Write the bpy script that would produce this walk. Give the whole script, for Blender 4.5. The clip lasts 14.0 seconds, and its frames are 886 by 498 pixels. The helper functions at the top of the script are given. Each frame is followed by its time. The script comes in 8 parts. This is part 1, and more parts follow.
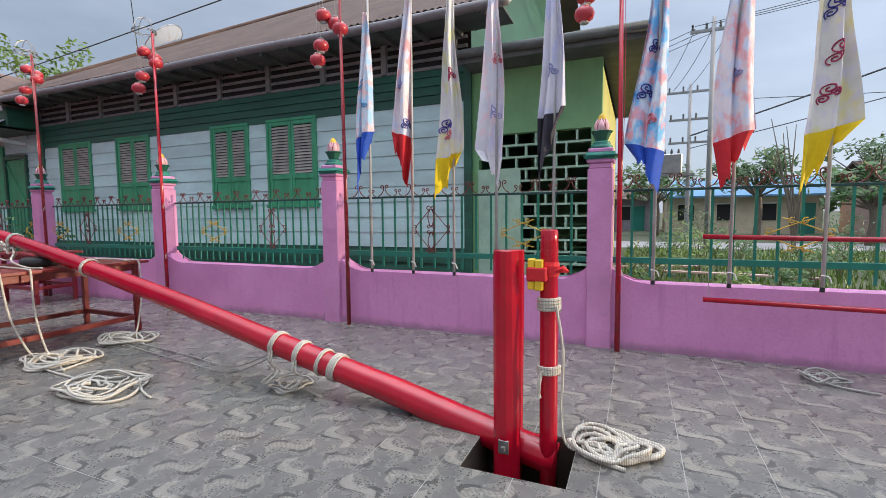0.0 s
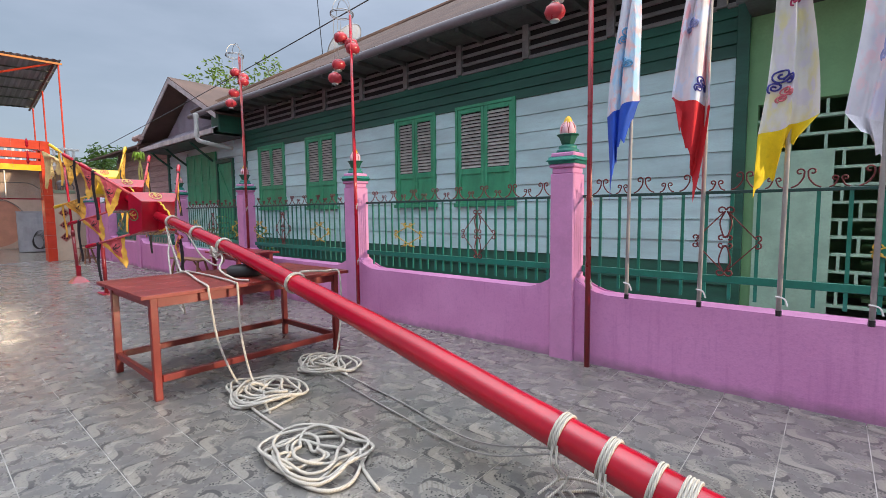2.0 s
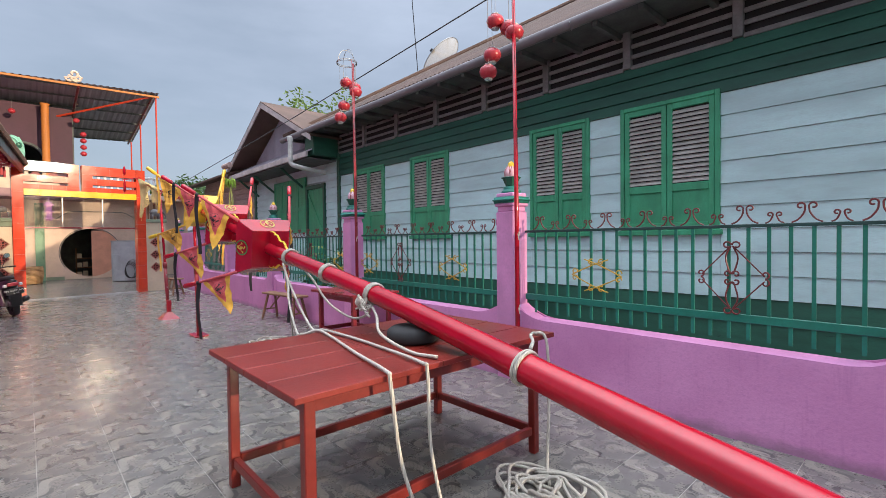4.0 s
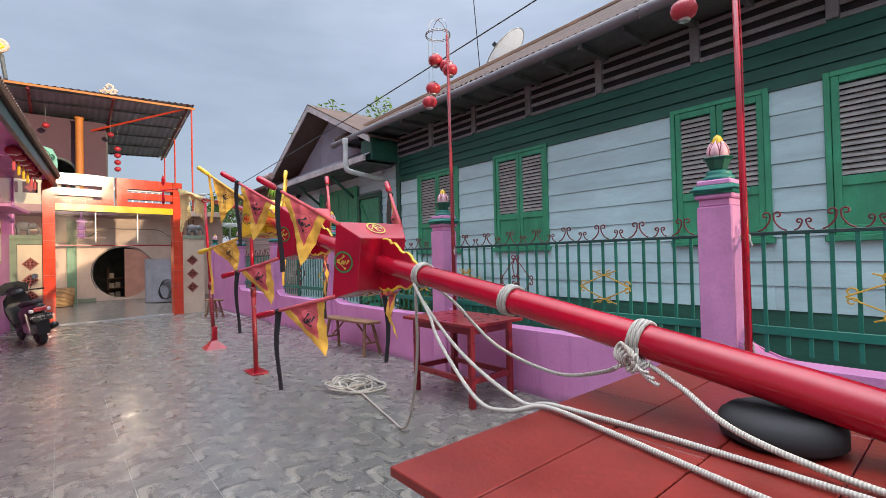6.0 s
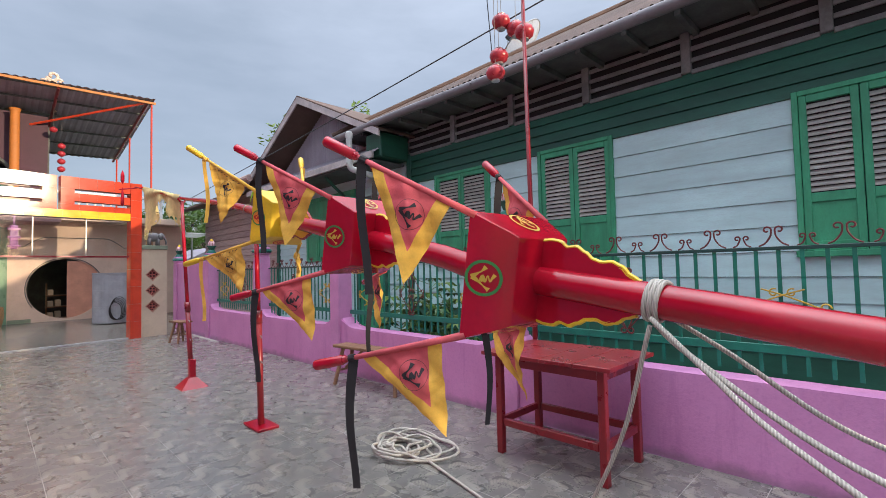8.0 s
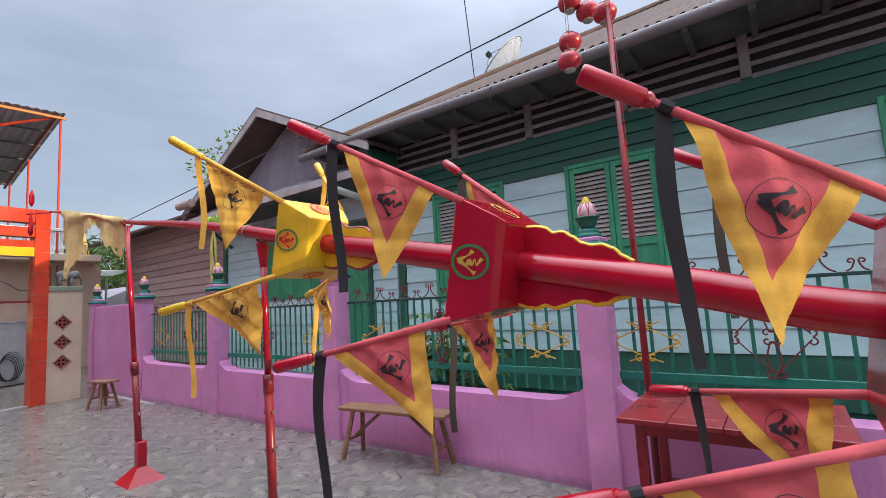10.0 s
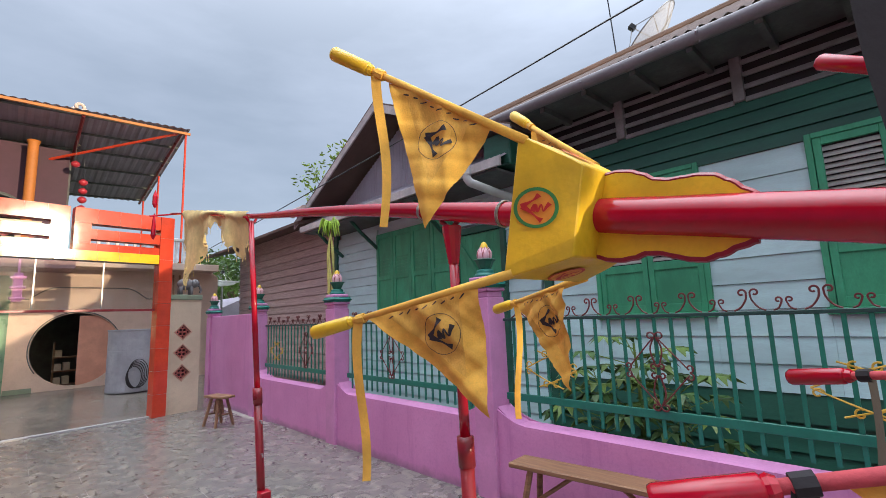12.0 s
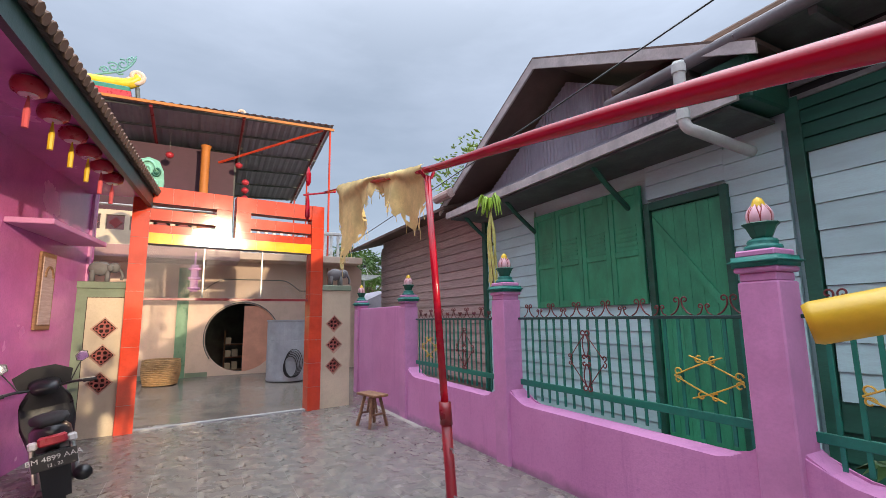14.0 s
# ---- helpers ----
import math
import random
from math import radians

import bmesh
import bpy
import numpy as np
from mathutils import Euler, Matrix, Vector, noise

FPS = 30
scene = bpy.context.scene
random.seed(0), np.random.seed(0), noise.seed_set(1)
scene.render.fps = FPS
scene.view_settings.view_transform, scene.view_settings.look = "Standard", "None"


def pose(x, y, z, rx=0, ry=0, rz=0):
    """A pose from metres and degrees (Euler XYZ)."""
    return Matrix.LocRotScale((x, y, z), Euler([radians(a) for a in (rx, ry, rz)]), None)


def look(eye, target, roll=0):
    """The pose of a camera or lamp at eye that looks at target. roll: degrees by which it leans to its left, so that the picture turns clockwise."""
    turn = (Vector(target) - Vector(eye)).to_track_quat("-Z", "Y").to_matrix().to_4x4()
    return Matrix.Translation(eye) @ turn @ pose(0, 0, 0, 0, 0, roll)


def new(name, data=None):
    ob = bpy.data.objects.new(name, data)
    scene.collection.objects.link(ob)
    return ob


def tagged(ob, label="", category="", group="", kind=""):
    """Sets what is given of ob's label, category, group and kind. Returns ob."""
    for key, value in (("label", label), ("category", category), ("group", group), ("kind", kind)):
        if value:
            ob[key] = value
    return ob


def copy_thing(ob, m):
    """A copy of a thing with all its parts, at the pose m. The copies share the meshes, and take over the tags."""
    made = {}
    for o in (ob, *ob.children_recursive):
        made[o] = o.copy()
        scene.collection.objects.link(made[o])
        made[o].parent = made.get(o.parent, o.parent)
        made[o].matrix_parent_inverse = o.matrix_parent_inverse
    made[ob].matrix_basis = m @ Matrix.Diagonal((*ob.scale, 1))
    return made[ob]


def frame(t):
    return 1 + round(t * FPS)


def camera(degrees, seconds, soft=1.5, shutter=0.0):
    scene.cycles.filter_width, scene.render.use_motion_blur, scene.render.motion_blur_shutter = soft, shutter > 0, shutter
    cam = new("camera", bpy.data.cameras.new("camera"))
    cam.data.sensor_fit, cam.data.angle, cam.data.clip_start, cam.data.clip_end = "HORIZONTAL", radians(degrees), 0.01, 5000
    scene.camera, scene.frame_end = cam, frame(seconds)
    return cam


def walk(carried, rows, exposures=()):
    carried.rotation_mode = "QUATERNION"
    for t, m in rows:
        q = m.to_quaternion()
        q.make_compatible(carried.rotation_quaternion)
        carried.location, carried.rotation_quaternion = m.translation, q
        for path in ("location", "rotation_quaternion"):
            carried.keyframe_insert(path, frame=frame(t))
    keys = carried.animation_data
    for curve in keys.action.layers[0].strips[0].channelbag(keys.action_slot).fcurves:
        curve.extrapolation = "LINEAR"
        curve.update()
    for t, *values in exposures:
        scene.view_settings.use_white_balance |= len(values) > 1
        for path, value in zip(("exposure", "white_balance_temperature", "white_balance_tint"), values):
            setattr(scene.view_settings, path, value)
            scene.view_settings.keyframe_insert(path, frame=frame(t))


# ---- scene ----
cam = camera(88.4, 14.0, soft=0.7)
PATH = [
    (0, (0.478, 0.512, 1.329), (-0.301, 2.348, 1.179), -0.6),
    (0.5, (0.141, 0.773, 1.368), (-0.807, 2.525, 1.191), -0.4),
    (1, (-0.261, 0.975, 1.363), (-1.355, 2.64, 1.179), -0.2),
    (1.5, (-0.686, 1.077, 1.394), (-1.89, 2.663, 1.208), -0.4),
    (2, (-1.101, 1.213, 1.421), (-2.395, 2.728, 1.256), -0.6),
    (2.5, (-1.602, 1.284, 1.437), (-2.96, 2.747, 1.314), -0.6),
    (3, (-2.087, 1.31, 1.458), (-3.494, 2.729, 1.373), -0.5),
    (3.5, (-2.59, 1.412, 1.482), (-4.037, 2.792, 1.418), -0.5),
    (6, (-4.915, 1.524, 1.445), (-6.445, 2.812, 1.475), -1.4),
    (6.5, (-5.373, 1.534, 1.447), (-6.895, 2.83, 1.499), -1.5),
    (7, (-5.794, 1.52, 1.459), (-7.295, 2.84, 1.517), -1.7),
    (7.2, (-5.959, 1.534, 1.446), (-7.448, 2.867, 1.507), -1.6),
    (9.5, (-7.799, 1.602, 1.528), (-9.012, 3.182, 1.702), -2.8),
    (10, (-8.167, 1.622, 1.551), (-9.341, 3.228, 1.76), -3.4),
    (10.5, (-8.544, 1.76, 1.576), (-9.738, 3.346, 1.815), -3.4),
    (11, (-8.91, 1.839, 1.569), (-10.161, 3.378, 1.835), -3.2),
    (11.5, (-9.249, 1.885, 1.595), (-10.588, 3.343, 1.877), -2.6),
    (12, (-9.61, 2.014, 1.603), (-11.048, 3.373, 1.894), -2.2),
    (12.5, (-9.97, 2.079, 1.59), (-11.498, 3.332, 1.894), -1.7),
    (13, (-10.318, 2.086, 1.602), (-11.928, 3.231, 1.917), -1.3),
    (13.5, (-10.651, 2.171, 1.604), (-12.338, 3.201, 1.914), -1.0),
    (14, (-10.958, 2.206, 1.573), (-12.704, 3.134, 1.87), -0.9),
]
walk(cam, [(t, look(eye, target, roll)) for t, eye, target, roll in PATH], [(0, 0.96), (3, 1.08), (7, 1.13), (14, 1.13)])

# ---- world and sun ----
SUN_EL, SUN_AZ = 9.0, 14.5
world = bpy.data.worlds.new("world")
scene.world = world
world.use_nodes = True
wn, wl = world.node_tree.nodes, world.node_tree.links
wn.clear()
sky = wn.new("ShaderNodeTexSky")
sky.sky_type, sky.sun_disc = "NISHITA", False
sky.sun_elevation, sky.sun_rotation = radians(SUN_EL), radians(90 - SUN_AZ)
sky.air_density, sky.dust_density, sky.ozone_density = 1.0, 1.4, 1.6
coord = wn.new("ShaderNodeTexCoord")
cmap = wn.new("ShaderNodeMapping")
cmap.inputs["Scale"].default_value = (1.6, 1.6, 5.5)
cloud = wn.new("ShaderNodeTexNoise")
cloud.inputs["Scale"].default_value, cloud.inputs["Detail"].default_value, cloud.inputs["Roughness"].default_value = 1.3, 7, 0.55
ramp = wn.new("ShaderNodeValToRGB")
ramp.color_ramp.elements[0].position, ramp.color_ramp.elements[1].position = 0.36, 0.78
ramp.color_ramp.elements[0].color, ramp.color_ramp.elements[1].color = (0.52, 0.52, 0.52, 1), (0.88, 0.88, 0.88, 1)
blend = wn.new("ShaderNodeMix")
blend.data_type = "RGBA"
blend.inputs["B"].default_value = (5.6, 6.5, 8.3, 1)
back = wn.new("ShaderNodeBackground")
back.inputs["Strength"].default_value = 0.12
out = wn.new("ShaderNodeOutputWorld")
wl.new(coord.outputs["Generated"], cmap.inputs["Vector"])
wl.new(cmap.outputs["Vector"], cloud.inputs["Vector"])
wl.new(cloud.outputs["Fac"], ramp.inputs["Fac"])
wl.new(ramp.outputs["Color"], blend.inputs["Factor"])
wl.new(sky.outputs["Color"], blend.inputs["A"])
# an overcast vault is brighter overhead than at the horizon
wsep = wn.new("ShaderNodeSeparateXYZ")
wl.new(coord.outputs["Generated"], wsep.inputs[0])
rise = wn.new("ShaderNodeMath")
rise.operation, rise.use_clamp = "MAXIMUM", True
rise.inputs[1].default_value = 0.0
wl.new(wsep.outputs["Z"], rise.inputs[0])
power = wn.new("ShaderNodeMath")
power.operation = "POWER"
power.inputs[1].default_value = 6.0
wl.new(rise.outputs[0], power.inputs[0])
lift = wn.new("ShaderNodeVectorMath")
lift.operation = "SCALE"
lift.inputs["Scale"].default_value = 0.40
wl.new(blend.outputs["Result"], lift.inputs[0])
zenith = wn.new("ShaderNodeVectorMath")
zenith.operation = "MULTIPLY_ADD"
zenith.inputs[1].default_value = (22.0, 23.4, 25.8)
wl.new(power.outputs[0], zenith.inputs[0])
# and it brightens smoothly towards the low sun
toward = wn.new("ShaderNodeVectorMath")
toward.operation = "DOT_PRODUCT"
toward.inputs[1].default_value = (math.cos(radians(SUN_AZ)), math.sin(radians(SUN_AZ)), 0.0)
wl.new(coord.outputs["Generated"], toward.inputs[0])
gain = wn.new("ShaderNodeMath")
gain.operation = "MULTIPLY_ADD"
gain.inputs[1].default_value, gain.inputs[2].default_value = 0.34, 1.26
wl.new(toward.outputs["Value"], gain.inputs[0])
glowing = wn.new("ShaderNodeVectorMath")
glowing.operation = "SCALE"
wl.new(lift.outputs["Vector"], glowing.inputs[0])
wl.new(gain.outputs[0], glowing.inputs["Scale"])
wl.new(glowing.outputs["Vector"], zenith.inputs[2])
wl.new(zenith.outputs["Vector"], back.inputs["Color"])
wl.new(back.outputs["Background"], out.inputs["Surface"])
sun = new("sun", bpy.data.lights.new("sun", "SUN"))
sun.data.energy, sun.data.angle, sun.data.color = 1.9, radians(0.6), (1.0, 0.80, 0.55)
sun_way = Vector((math.cos(radians(SUN_AZ)) * math.cos(radians(SUN_EL)), math.sin(radians(SUN_AZ)) * math.cos(radians(SUN_EL)), math.sin(radians(SUN_EL))))
sun.matrix_world = look(sun_way * 60, (0, 0, 0))


# ---- materials ----
def nodes_of(name, rough=0.5, metal=0.0):
    m = bpy.data.materials.new(name)
    m.use_nodes = True
    nt = m.node_tree
    b = nt.nodes["Principled BSDF"]
    b.inputs["Roughness"].default_value, b.inputs["Metallic"].default_value = rough, metal
    return m, nt, b


def noise_node(nt, scale, detail=4, vector=None, rough=0.55):
    n = nt.nodes.new("ShaderNodeTexNoise")
    n.inputs["Scale"].default_value, n.inputs["Detail"].default_value, n.inputs["Roughness"].default_value = scale, detail, rough
    if vector is not None:
        nt.links.new(vector, n.inputs["Vector"])
    return n.outputs["Fac"]


def calc(nt, op, a, b=None, c=None):
    n = nt.nodes.new("ShaderNodeMath")
    n.operation = op
    for i, v in enumerate((a, b, c)):
        if v is None:
            continue
        if isinstance(v, (int, float)):
            n.inputs[i].default_value = v
        else:
            nt.links.new(v, n.inputs[i])
    return n.outputs[0]


def step(nt, v, lo, hi):
    n = nt.nodes.new("ShaderNodeMapRange")
    n.inputs["From Min"].default_value, n.inputs["From Max"].default_value = lo, hi
    nt.links.new(v, n.inputs["Value"])
    return n.outputs["Result"]


def mixed(nt, fac, a, b):
    n = nt.nodes.new("ShaderNodeMix")
    n.data_type = "RGBA"
    for key, v in (("Factor", fac), ("A", a), ("B", b)):
        if isinstance(v, (int, float)):
            n.inputs[key].default_value = v
        elif isinstance(v, tuple):
            n.inputs[key].default_value = (*v, 1)
        else:
            nt.links.new(v, n.inputs[key])
    return n.outputs["Result"]


def bumped(nt, b, height, strength=0.2, dist=0.01):
    n = nt.nodes.new("ShaderNodeBump")
    n.inputs["Strength"].default_value, n.inputs["Distance"].default_value = strength, dist
    nt.links.new(height, n.inputs["Height"])
    nt.links.new(n.outputs["Normal"], b.inputs["Normal"])


def place(nt, stretch=(1, 1, 1)):
    g = nt.nodes.new("ShaderNodeNewGeometry")
    m = nt.nodes.new("ShaderNodeMapping")
    m.inputs["Scale"].default_value = stretch
    nt.links.new(g.outputs["Position"], m.inputs["Vector"])
    return m.outputs["Vector"]


def paint(name, col, rough=0.5, metal=0.0, worn=None, wear=0.0, scale=2.5, fine=45, var=0.22, bump=0.12, stretch=(1, 1, 1), each=0.12, gloss_var=0.25):
    """A coloured surface with broad stains, fine grain, worn spots and a tint of its own for each piece."""
    m, nt, b = nodes_of(name, rough, metal)
    p = place(nt, stretch)
    broad, grain = noise_node(nt, scale, 5, p), noise_node(nt, fine, 3, p)
    dark = tuple(c * (1 - var) for c in col)
    light = tuple(min(1, c * (1 + var * 0.55)) for c in col)
    c = mixed(nt, step(nt, broad, 0.3, 0.72), dark, light)
    c = mixed(nt, calc(nt, "MULTIPLY", step(nt, grain, 0.42, 0.72), 0.38), c, dark)
    smudge = noise_node(nt, scale * 4.3, 7, p, 0.68)
    c = mixed(nt, calc(nt, "MULTIPLY", step(nt, smudge, 0.50, 0.72), min(0.5, var * 1.5)), c, tuple(x * 0.62 for x in col))
    if worn:
        w = step(nt, noise_node(nt, scale * 3.1, 8, p, 0.7), 0.72 - wear * 0.3, 0.76 - wear * 0.3)
        c = mixed(nt, w, c, worn)
    info = nt.nodes.new("ShaderNodeObjectInfo")
    hsv = nt.nodes.new("ShaderNodeHueSaturation")
    nt.links.new(c, hsv.inputs["Color"])
    nt.links.new(calc(nt, "MULTIPLY_ADD", info.outputs["Random"], each, 1 - each / 2), hsv.inputs["Value"])
    nt.links.new(hsv.outputs["Color"], b.inputs["Base Color"])
    nt.links.new(calc(nt, "MULTIPLY_ADD", broad, gloss_var, max(0.03, rough - gloss_var / 2)), b.inputs["Roughness"])
    bumped(nt, b, calc(nt, "ADD", grain, broad), bump)
    return m


def streaked_pink(name):
    """Pink wall paint, patchy, with grime streaks running down and splashes of dirt at the foot."""
    m, nt, b = nodes_of(name, 0.62)
    p = place(nt)
    broad = noise_node(nt, 1.3, 6, p)
    runs = noise_node(nt, 2.2, 6, place(nt, (5, 5, 0.5)), 0.65)
    grain = noise_node(nt, 60, 3, p)
    c = mixed(nt, step(nt, broad, 0.3, 0.7), (0.54, 0.205, 0.42), (0.66, 0.28, 0.52))
    c = mixed(nt, calc(nt, "MULTIPLY", step(nt, runs, 0.55, 0.8), 0.45), c, (0.33, 0.10, 0.27))
    c = mixed(nt, calc(nt, "MULTIPLY", step(nt, noise_node(nt, 26, 6, p, 0.7), 0.52, 0.75), 0.4), c, (0.40, 0.14, 0.34))
    c = mixed(nt, calc(nt, "MULTIPLY", step(nt, grain, 0.45, 0.72), 0.22), c, (0.42, 0.15, 0.36))
    chip = step(nt, noise_node(nt, 5.5, 9, p, 0.72), 0.73, 0.745)
    c = mixed(nt, calc(nt, "MULTIPLY", chip, 0.7), c, (0.66, 0.50, 0.58))
    sep = nt.nodes.new("ShaderNodeSeparateXYZ")
    nt.links.new(p, sep.inputs[0])
    foot = calc(nt, "ADD", sep.outputs["Z"], calc(nt, "MULTIPLY", noise_node(nt, 7, 5, p), -0.14))
    c = mixed(nt, calc(nt, "MULTIPLY", step(nt, foot, 0.02, -0.06), 0.6), c, (0.16, 0.10, 0.12))
    nt.links.new(c, b.inputs["Base Color"])
    bumped(nt, b, calc(nt, "ADD", grain, broad), 0.15)
    return m


def tile_mat(name):
    """Grey glazed patio tile: ribbed cream S-strokes woven crosswise on the diagonal, dark curls beside them, pebble specks between."""
    m, nt, b = nodes_of(name, 0.3)
    p = place(nt)
    sep = nt.nodes.new("ShaderNodeSeparateXYZ")
    nt.links.new(p, sep.inputs[0])
    wob = calc(nt, "MULTIPLY_ADD", noise_node(nt, 11, 3, p), 0.16, -0.08)
    x, y = calc(nt, "ADD", sep.outputs["X"], 2.75), calc(nt, "ADD", sep.outputs["Y"], -2.71)
    u = calc(nt, "ADD", calc(nt, "MULTIPLY", calc(nt, "ADD", x, y), 2.5), wob)
    v = calc(nt, "ADD", calc(nt, "MULTIPLY", calc(nt, "SUBTRACT", x, y), 2.5), wob)
    iu, iv = calc(nt, "ROUND", u), calc(nt, "ROUND", v)
    odd = calc(nt, "ABSOLUTE", calc(nt, "MODULO", calc(nt, "ADD", iu, iv), 2.0))
    odd = calc(nt, "GREATER_THAN", odd, 0.5)
    fu, fv = calc(nt, "SUBTRACT", u, iu), calc(nt, "SUBTRACT", v, iv)

    def pick(a, c):
        """a in even cells, c in odd ones."""
        return calc(nt, "ADD", a, calc(nt, "MULTIPLY", odd, calc(nt, "SUBTRACT", c, a)))

    along, across = pick(fv, fu), pick(fu, fv)
    mid = calc(nt, "MULTIPLY", calc(nt, "SINE", calc(nt, "MULTIPLY", along, 6.6)), 0.165)
    off = calc(nt, "SUBTRACT", across, mid)
    gap = calc(nt, "ABSOLUTE", off)
    reach = calc(nt, "ABSOLUTE", along)
    inside = calc(nt, "MULTIPLY", step(nt, gap, 0.118, 0.100), step(nt, reach, 0.50, 0.48))
    near = calc(nt, "MULTIPLY", step(nt, gap, 0.225, 0.210), step(nt, reach, 0.44, 0.41))
    side = step(nt, calc(nt, "MULTIPLY", off, along), 0.0, 0.006)
    dark = calc(nt, "MULTIPLY", near, side)
    grain = noise_node(nt, 110, 5, p, 0.65)
    c = mixed(nt, step(nt, noise_node(nt, 9, 6, p, 0.65), 0.33, 0.67), (0.140, 0.132, 0.122), (0.192, 0.180, 0.164))
    vor = nt.nodes.new("ShaderNodeTexVoronoi")
    vor.inputs["Scale"].default_value = 66
    nt.links.new(p, vor.inputs["Vector"])
    zone = calc(nt, "MULTIPLY", step(nt, noise_node(nt, 10, 2, p), 0.44, 0.47), step(nt, gap, 0.40, 0.36))
    c = mixed(nt, calc(nt, "MULTIPLY", zone, 0.55), c, (0.275, 0.254, 0.218))
    speck = calc(nt, "MULTIPLY", step(nt, vor.outputs["Distance"], 0.40, 0.32), zone)
    c = mixed(nt, calc(nt, "MULTIPLY", speck, 0.9), c, (0.045, 0.043, 0.042))
    c = mixed(nt, calc(nt, "MULTIPLY", dark, 0.85), c, (0.074, 0.070, 0.067))
    hatch = step(nt, calc(nt, "SINE", calc(nt, "MULTIPLY", along, 75.0)), 0.2, 0.8)
    rib = mixed(nt, calc(nt, "MULTIPLY", calc(nt, "MULTIPLY", hatch, odd), 0.5), (0.300, 0.274, 0.234), (0.150, 0.138, 0.122))
    worn = step(nt, noise_node(nt, 19, 4, p, 0.65), 0.30, 0.44)
    c = mixed(nt, calc(nt, "MULTIPLY", inside, calc(nt, "MULTIPLY", worn, 0.9)), c, rib)
    c = mixed(nt, calc(nt, "MULTIPLY", step(nt, grain, 0.48, 0.70), 0.35), c, (0.095, 0.09, 0.086))
    c = mixed(nt, calc(nt, "MULTIPLY", step(nt, noise_node(nt, 0.55, 7, p, 0.65), 0.45, 0.75), 0.3), c, (0.14, 0.125, 0.11))
    info = nt.nodes.new("ShaderNodeObjectInfo")
    hsv = nt.nodes.new("ShaderNodeHueSaturation")
    nt.links.new(c, hsv.inputs["Color"])
    nt.links.new(calc(nt, "MULTIPLY_ADD", info.outputs["Random"], 0.12, 0.82), hsv.inputs["Value"])
    nt.links.new(hsv.outputs["Color"], b.inputs["Base Color"])
    nt.links.new(calc(nt, "MULTIPLY_ADD", noise_node(nt, 3, 6, p), 0.28, 0.13), b.inputs["Roughness"])
    bumped(nt, b, calc(nt, "ADD", grain, calc(nt, "MULTIPLY", vor.outputs["Distance"], 0.7)), 0.10, 0.004)
    return m


def printed_cloth(name, base, tints, hem_rough=0.85):
    """Thin white cloth with blurred coloured prints."""
    m, nt, b = nodes_of(name, hem_rough)
    p = place(nt)
    c = mixed(nt, step(nt, noise_node(nt, 5, 3, p), 0.4, 0.7), base, tuple(x * 0.85 for x in base))
    for i, tint in enumerate(tints):
        off = place(nt, (1 + 0.37 * i, 1.2, 0.7 + 0.3 * i))
        c = mixed(nt, calc(nt, "MULTIPLY", step(nt, noise_node(nt, 5.5 + 2 * i, 4, off), 0.49, 0.60), 0.85), c, tint)
    nt.links.new(c, b.inputs["Base Color"])
    bumped(nt, b, noise_node(nt, 250, 2, p), 0.1, 0.002)
    return m


def rope_mat(name, col):
    m, nt, b = nodes_of(name, 0.9)
    p = place(nt)
    w = nt.nodes.new("ShaderNodeTexWave")
    w.inputs["Scale"].default_value, w.inputs["Distortion"].default_value = 38, 2.0
    nt.links.new(p, w.inputs["Vector"])
    c = mixed(nt, w.outputs["Fac"], tuple(x * 0.62 for x in col), col)
    c = mixed(nt, calc(nt, "MULTIPLY", noise_node(nt, 6, 4, p), 0.35), c, tuple(x * 0.5 for x in col))
    nt.links.new(c, b.inputs["Base Color"])
    bumped(nt, b, w.outputs["Fac"], 0.6, 0.004)
    return m


def weathered_wood(name, a, b2, along="x", rough=0.75):
    m, nt, b = nodes_of(name, rough)
    s = {"x": (1.2, 9, 22), "z": (22, 22, 1.2), "y": (9, 1.2, 22)}[along]
    g = noise_node(nt, 2.0, 7, place(nt, s), 0.65)
    c = mixed(nt, step(nt, g, 0.3, 0.7), a, b2)
    info = nt.nodes.new("ShaderNodeObjectInfo")
    hsv = nt.nodes.new("ShaderNodeHueSaturation")
    nt.links.new(c, hsv.inputs["Color"])
    nt.links.new(calc(nt, "MULTIPLY_ADD", info.outputs["Random"], 0.3, 0.85), hsv.inputs["Value"])
    nt.links.new(hsv.outputs["Color"], b.inputs["Base Color"])
    bumped(nt, b, g, 0.25)
    return m


def glass_mat(name):
    m, nt, b = nodes_of(name, 0.03)
    b.inputs["Transmission Weight"].default_value, b.inputs["IOR"].default_value = 1.0, 1.45
    return m


PINK = streaked_pink("pink_wall_paint")
PINK_PIER = paint("pink_pier_paint", (0.62, 0.26, 0.49), 0.6, worn=(0.66, 0.55, 0.6), wear=0.05, scale=2.0)
# mauve plaster darkened in its colour to hold the canopy's shade
SHADED_MAUVE = paint("canopy_shaded_mauve", (0.08, 0.035, 0.055), 0.75, scale=1.2)
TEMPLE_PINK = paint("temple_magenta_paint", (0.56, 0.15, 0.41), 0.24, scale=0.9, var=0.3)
TEAL = paint("teal_paint", (0.02, 0.21, 0.165), 0.45, scale=6)
DARK_TEAL = paint("dark_teal_paint", (0.015, 0.12, 0.075), 0.45, scale=6)
LOTUS = paint("lotus_pink", (0.78, 0.46, 0.52), 0.5, worn=(0.6, 0.2, 0.2), wear=0.1, scale=9)
YELLOW = paint("yellow_paint", (0.75, 0.49, 0.02), 0.38, worn=(0.5, 0.32, 0.05), wear=0.08, scale=5)
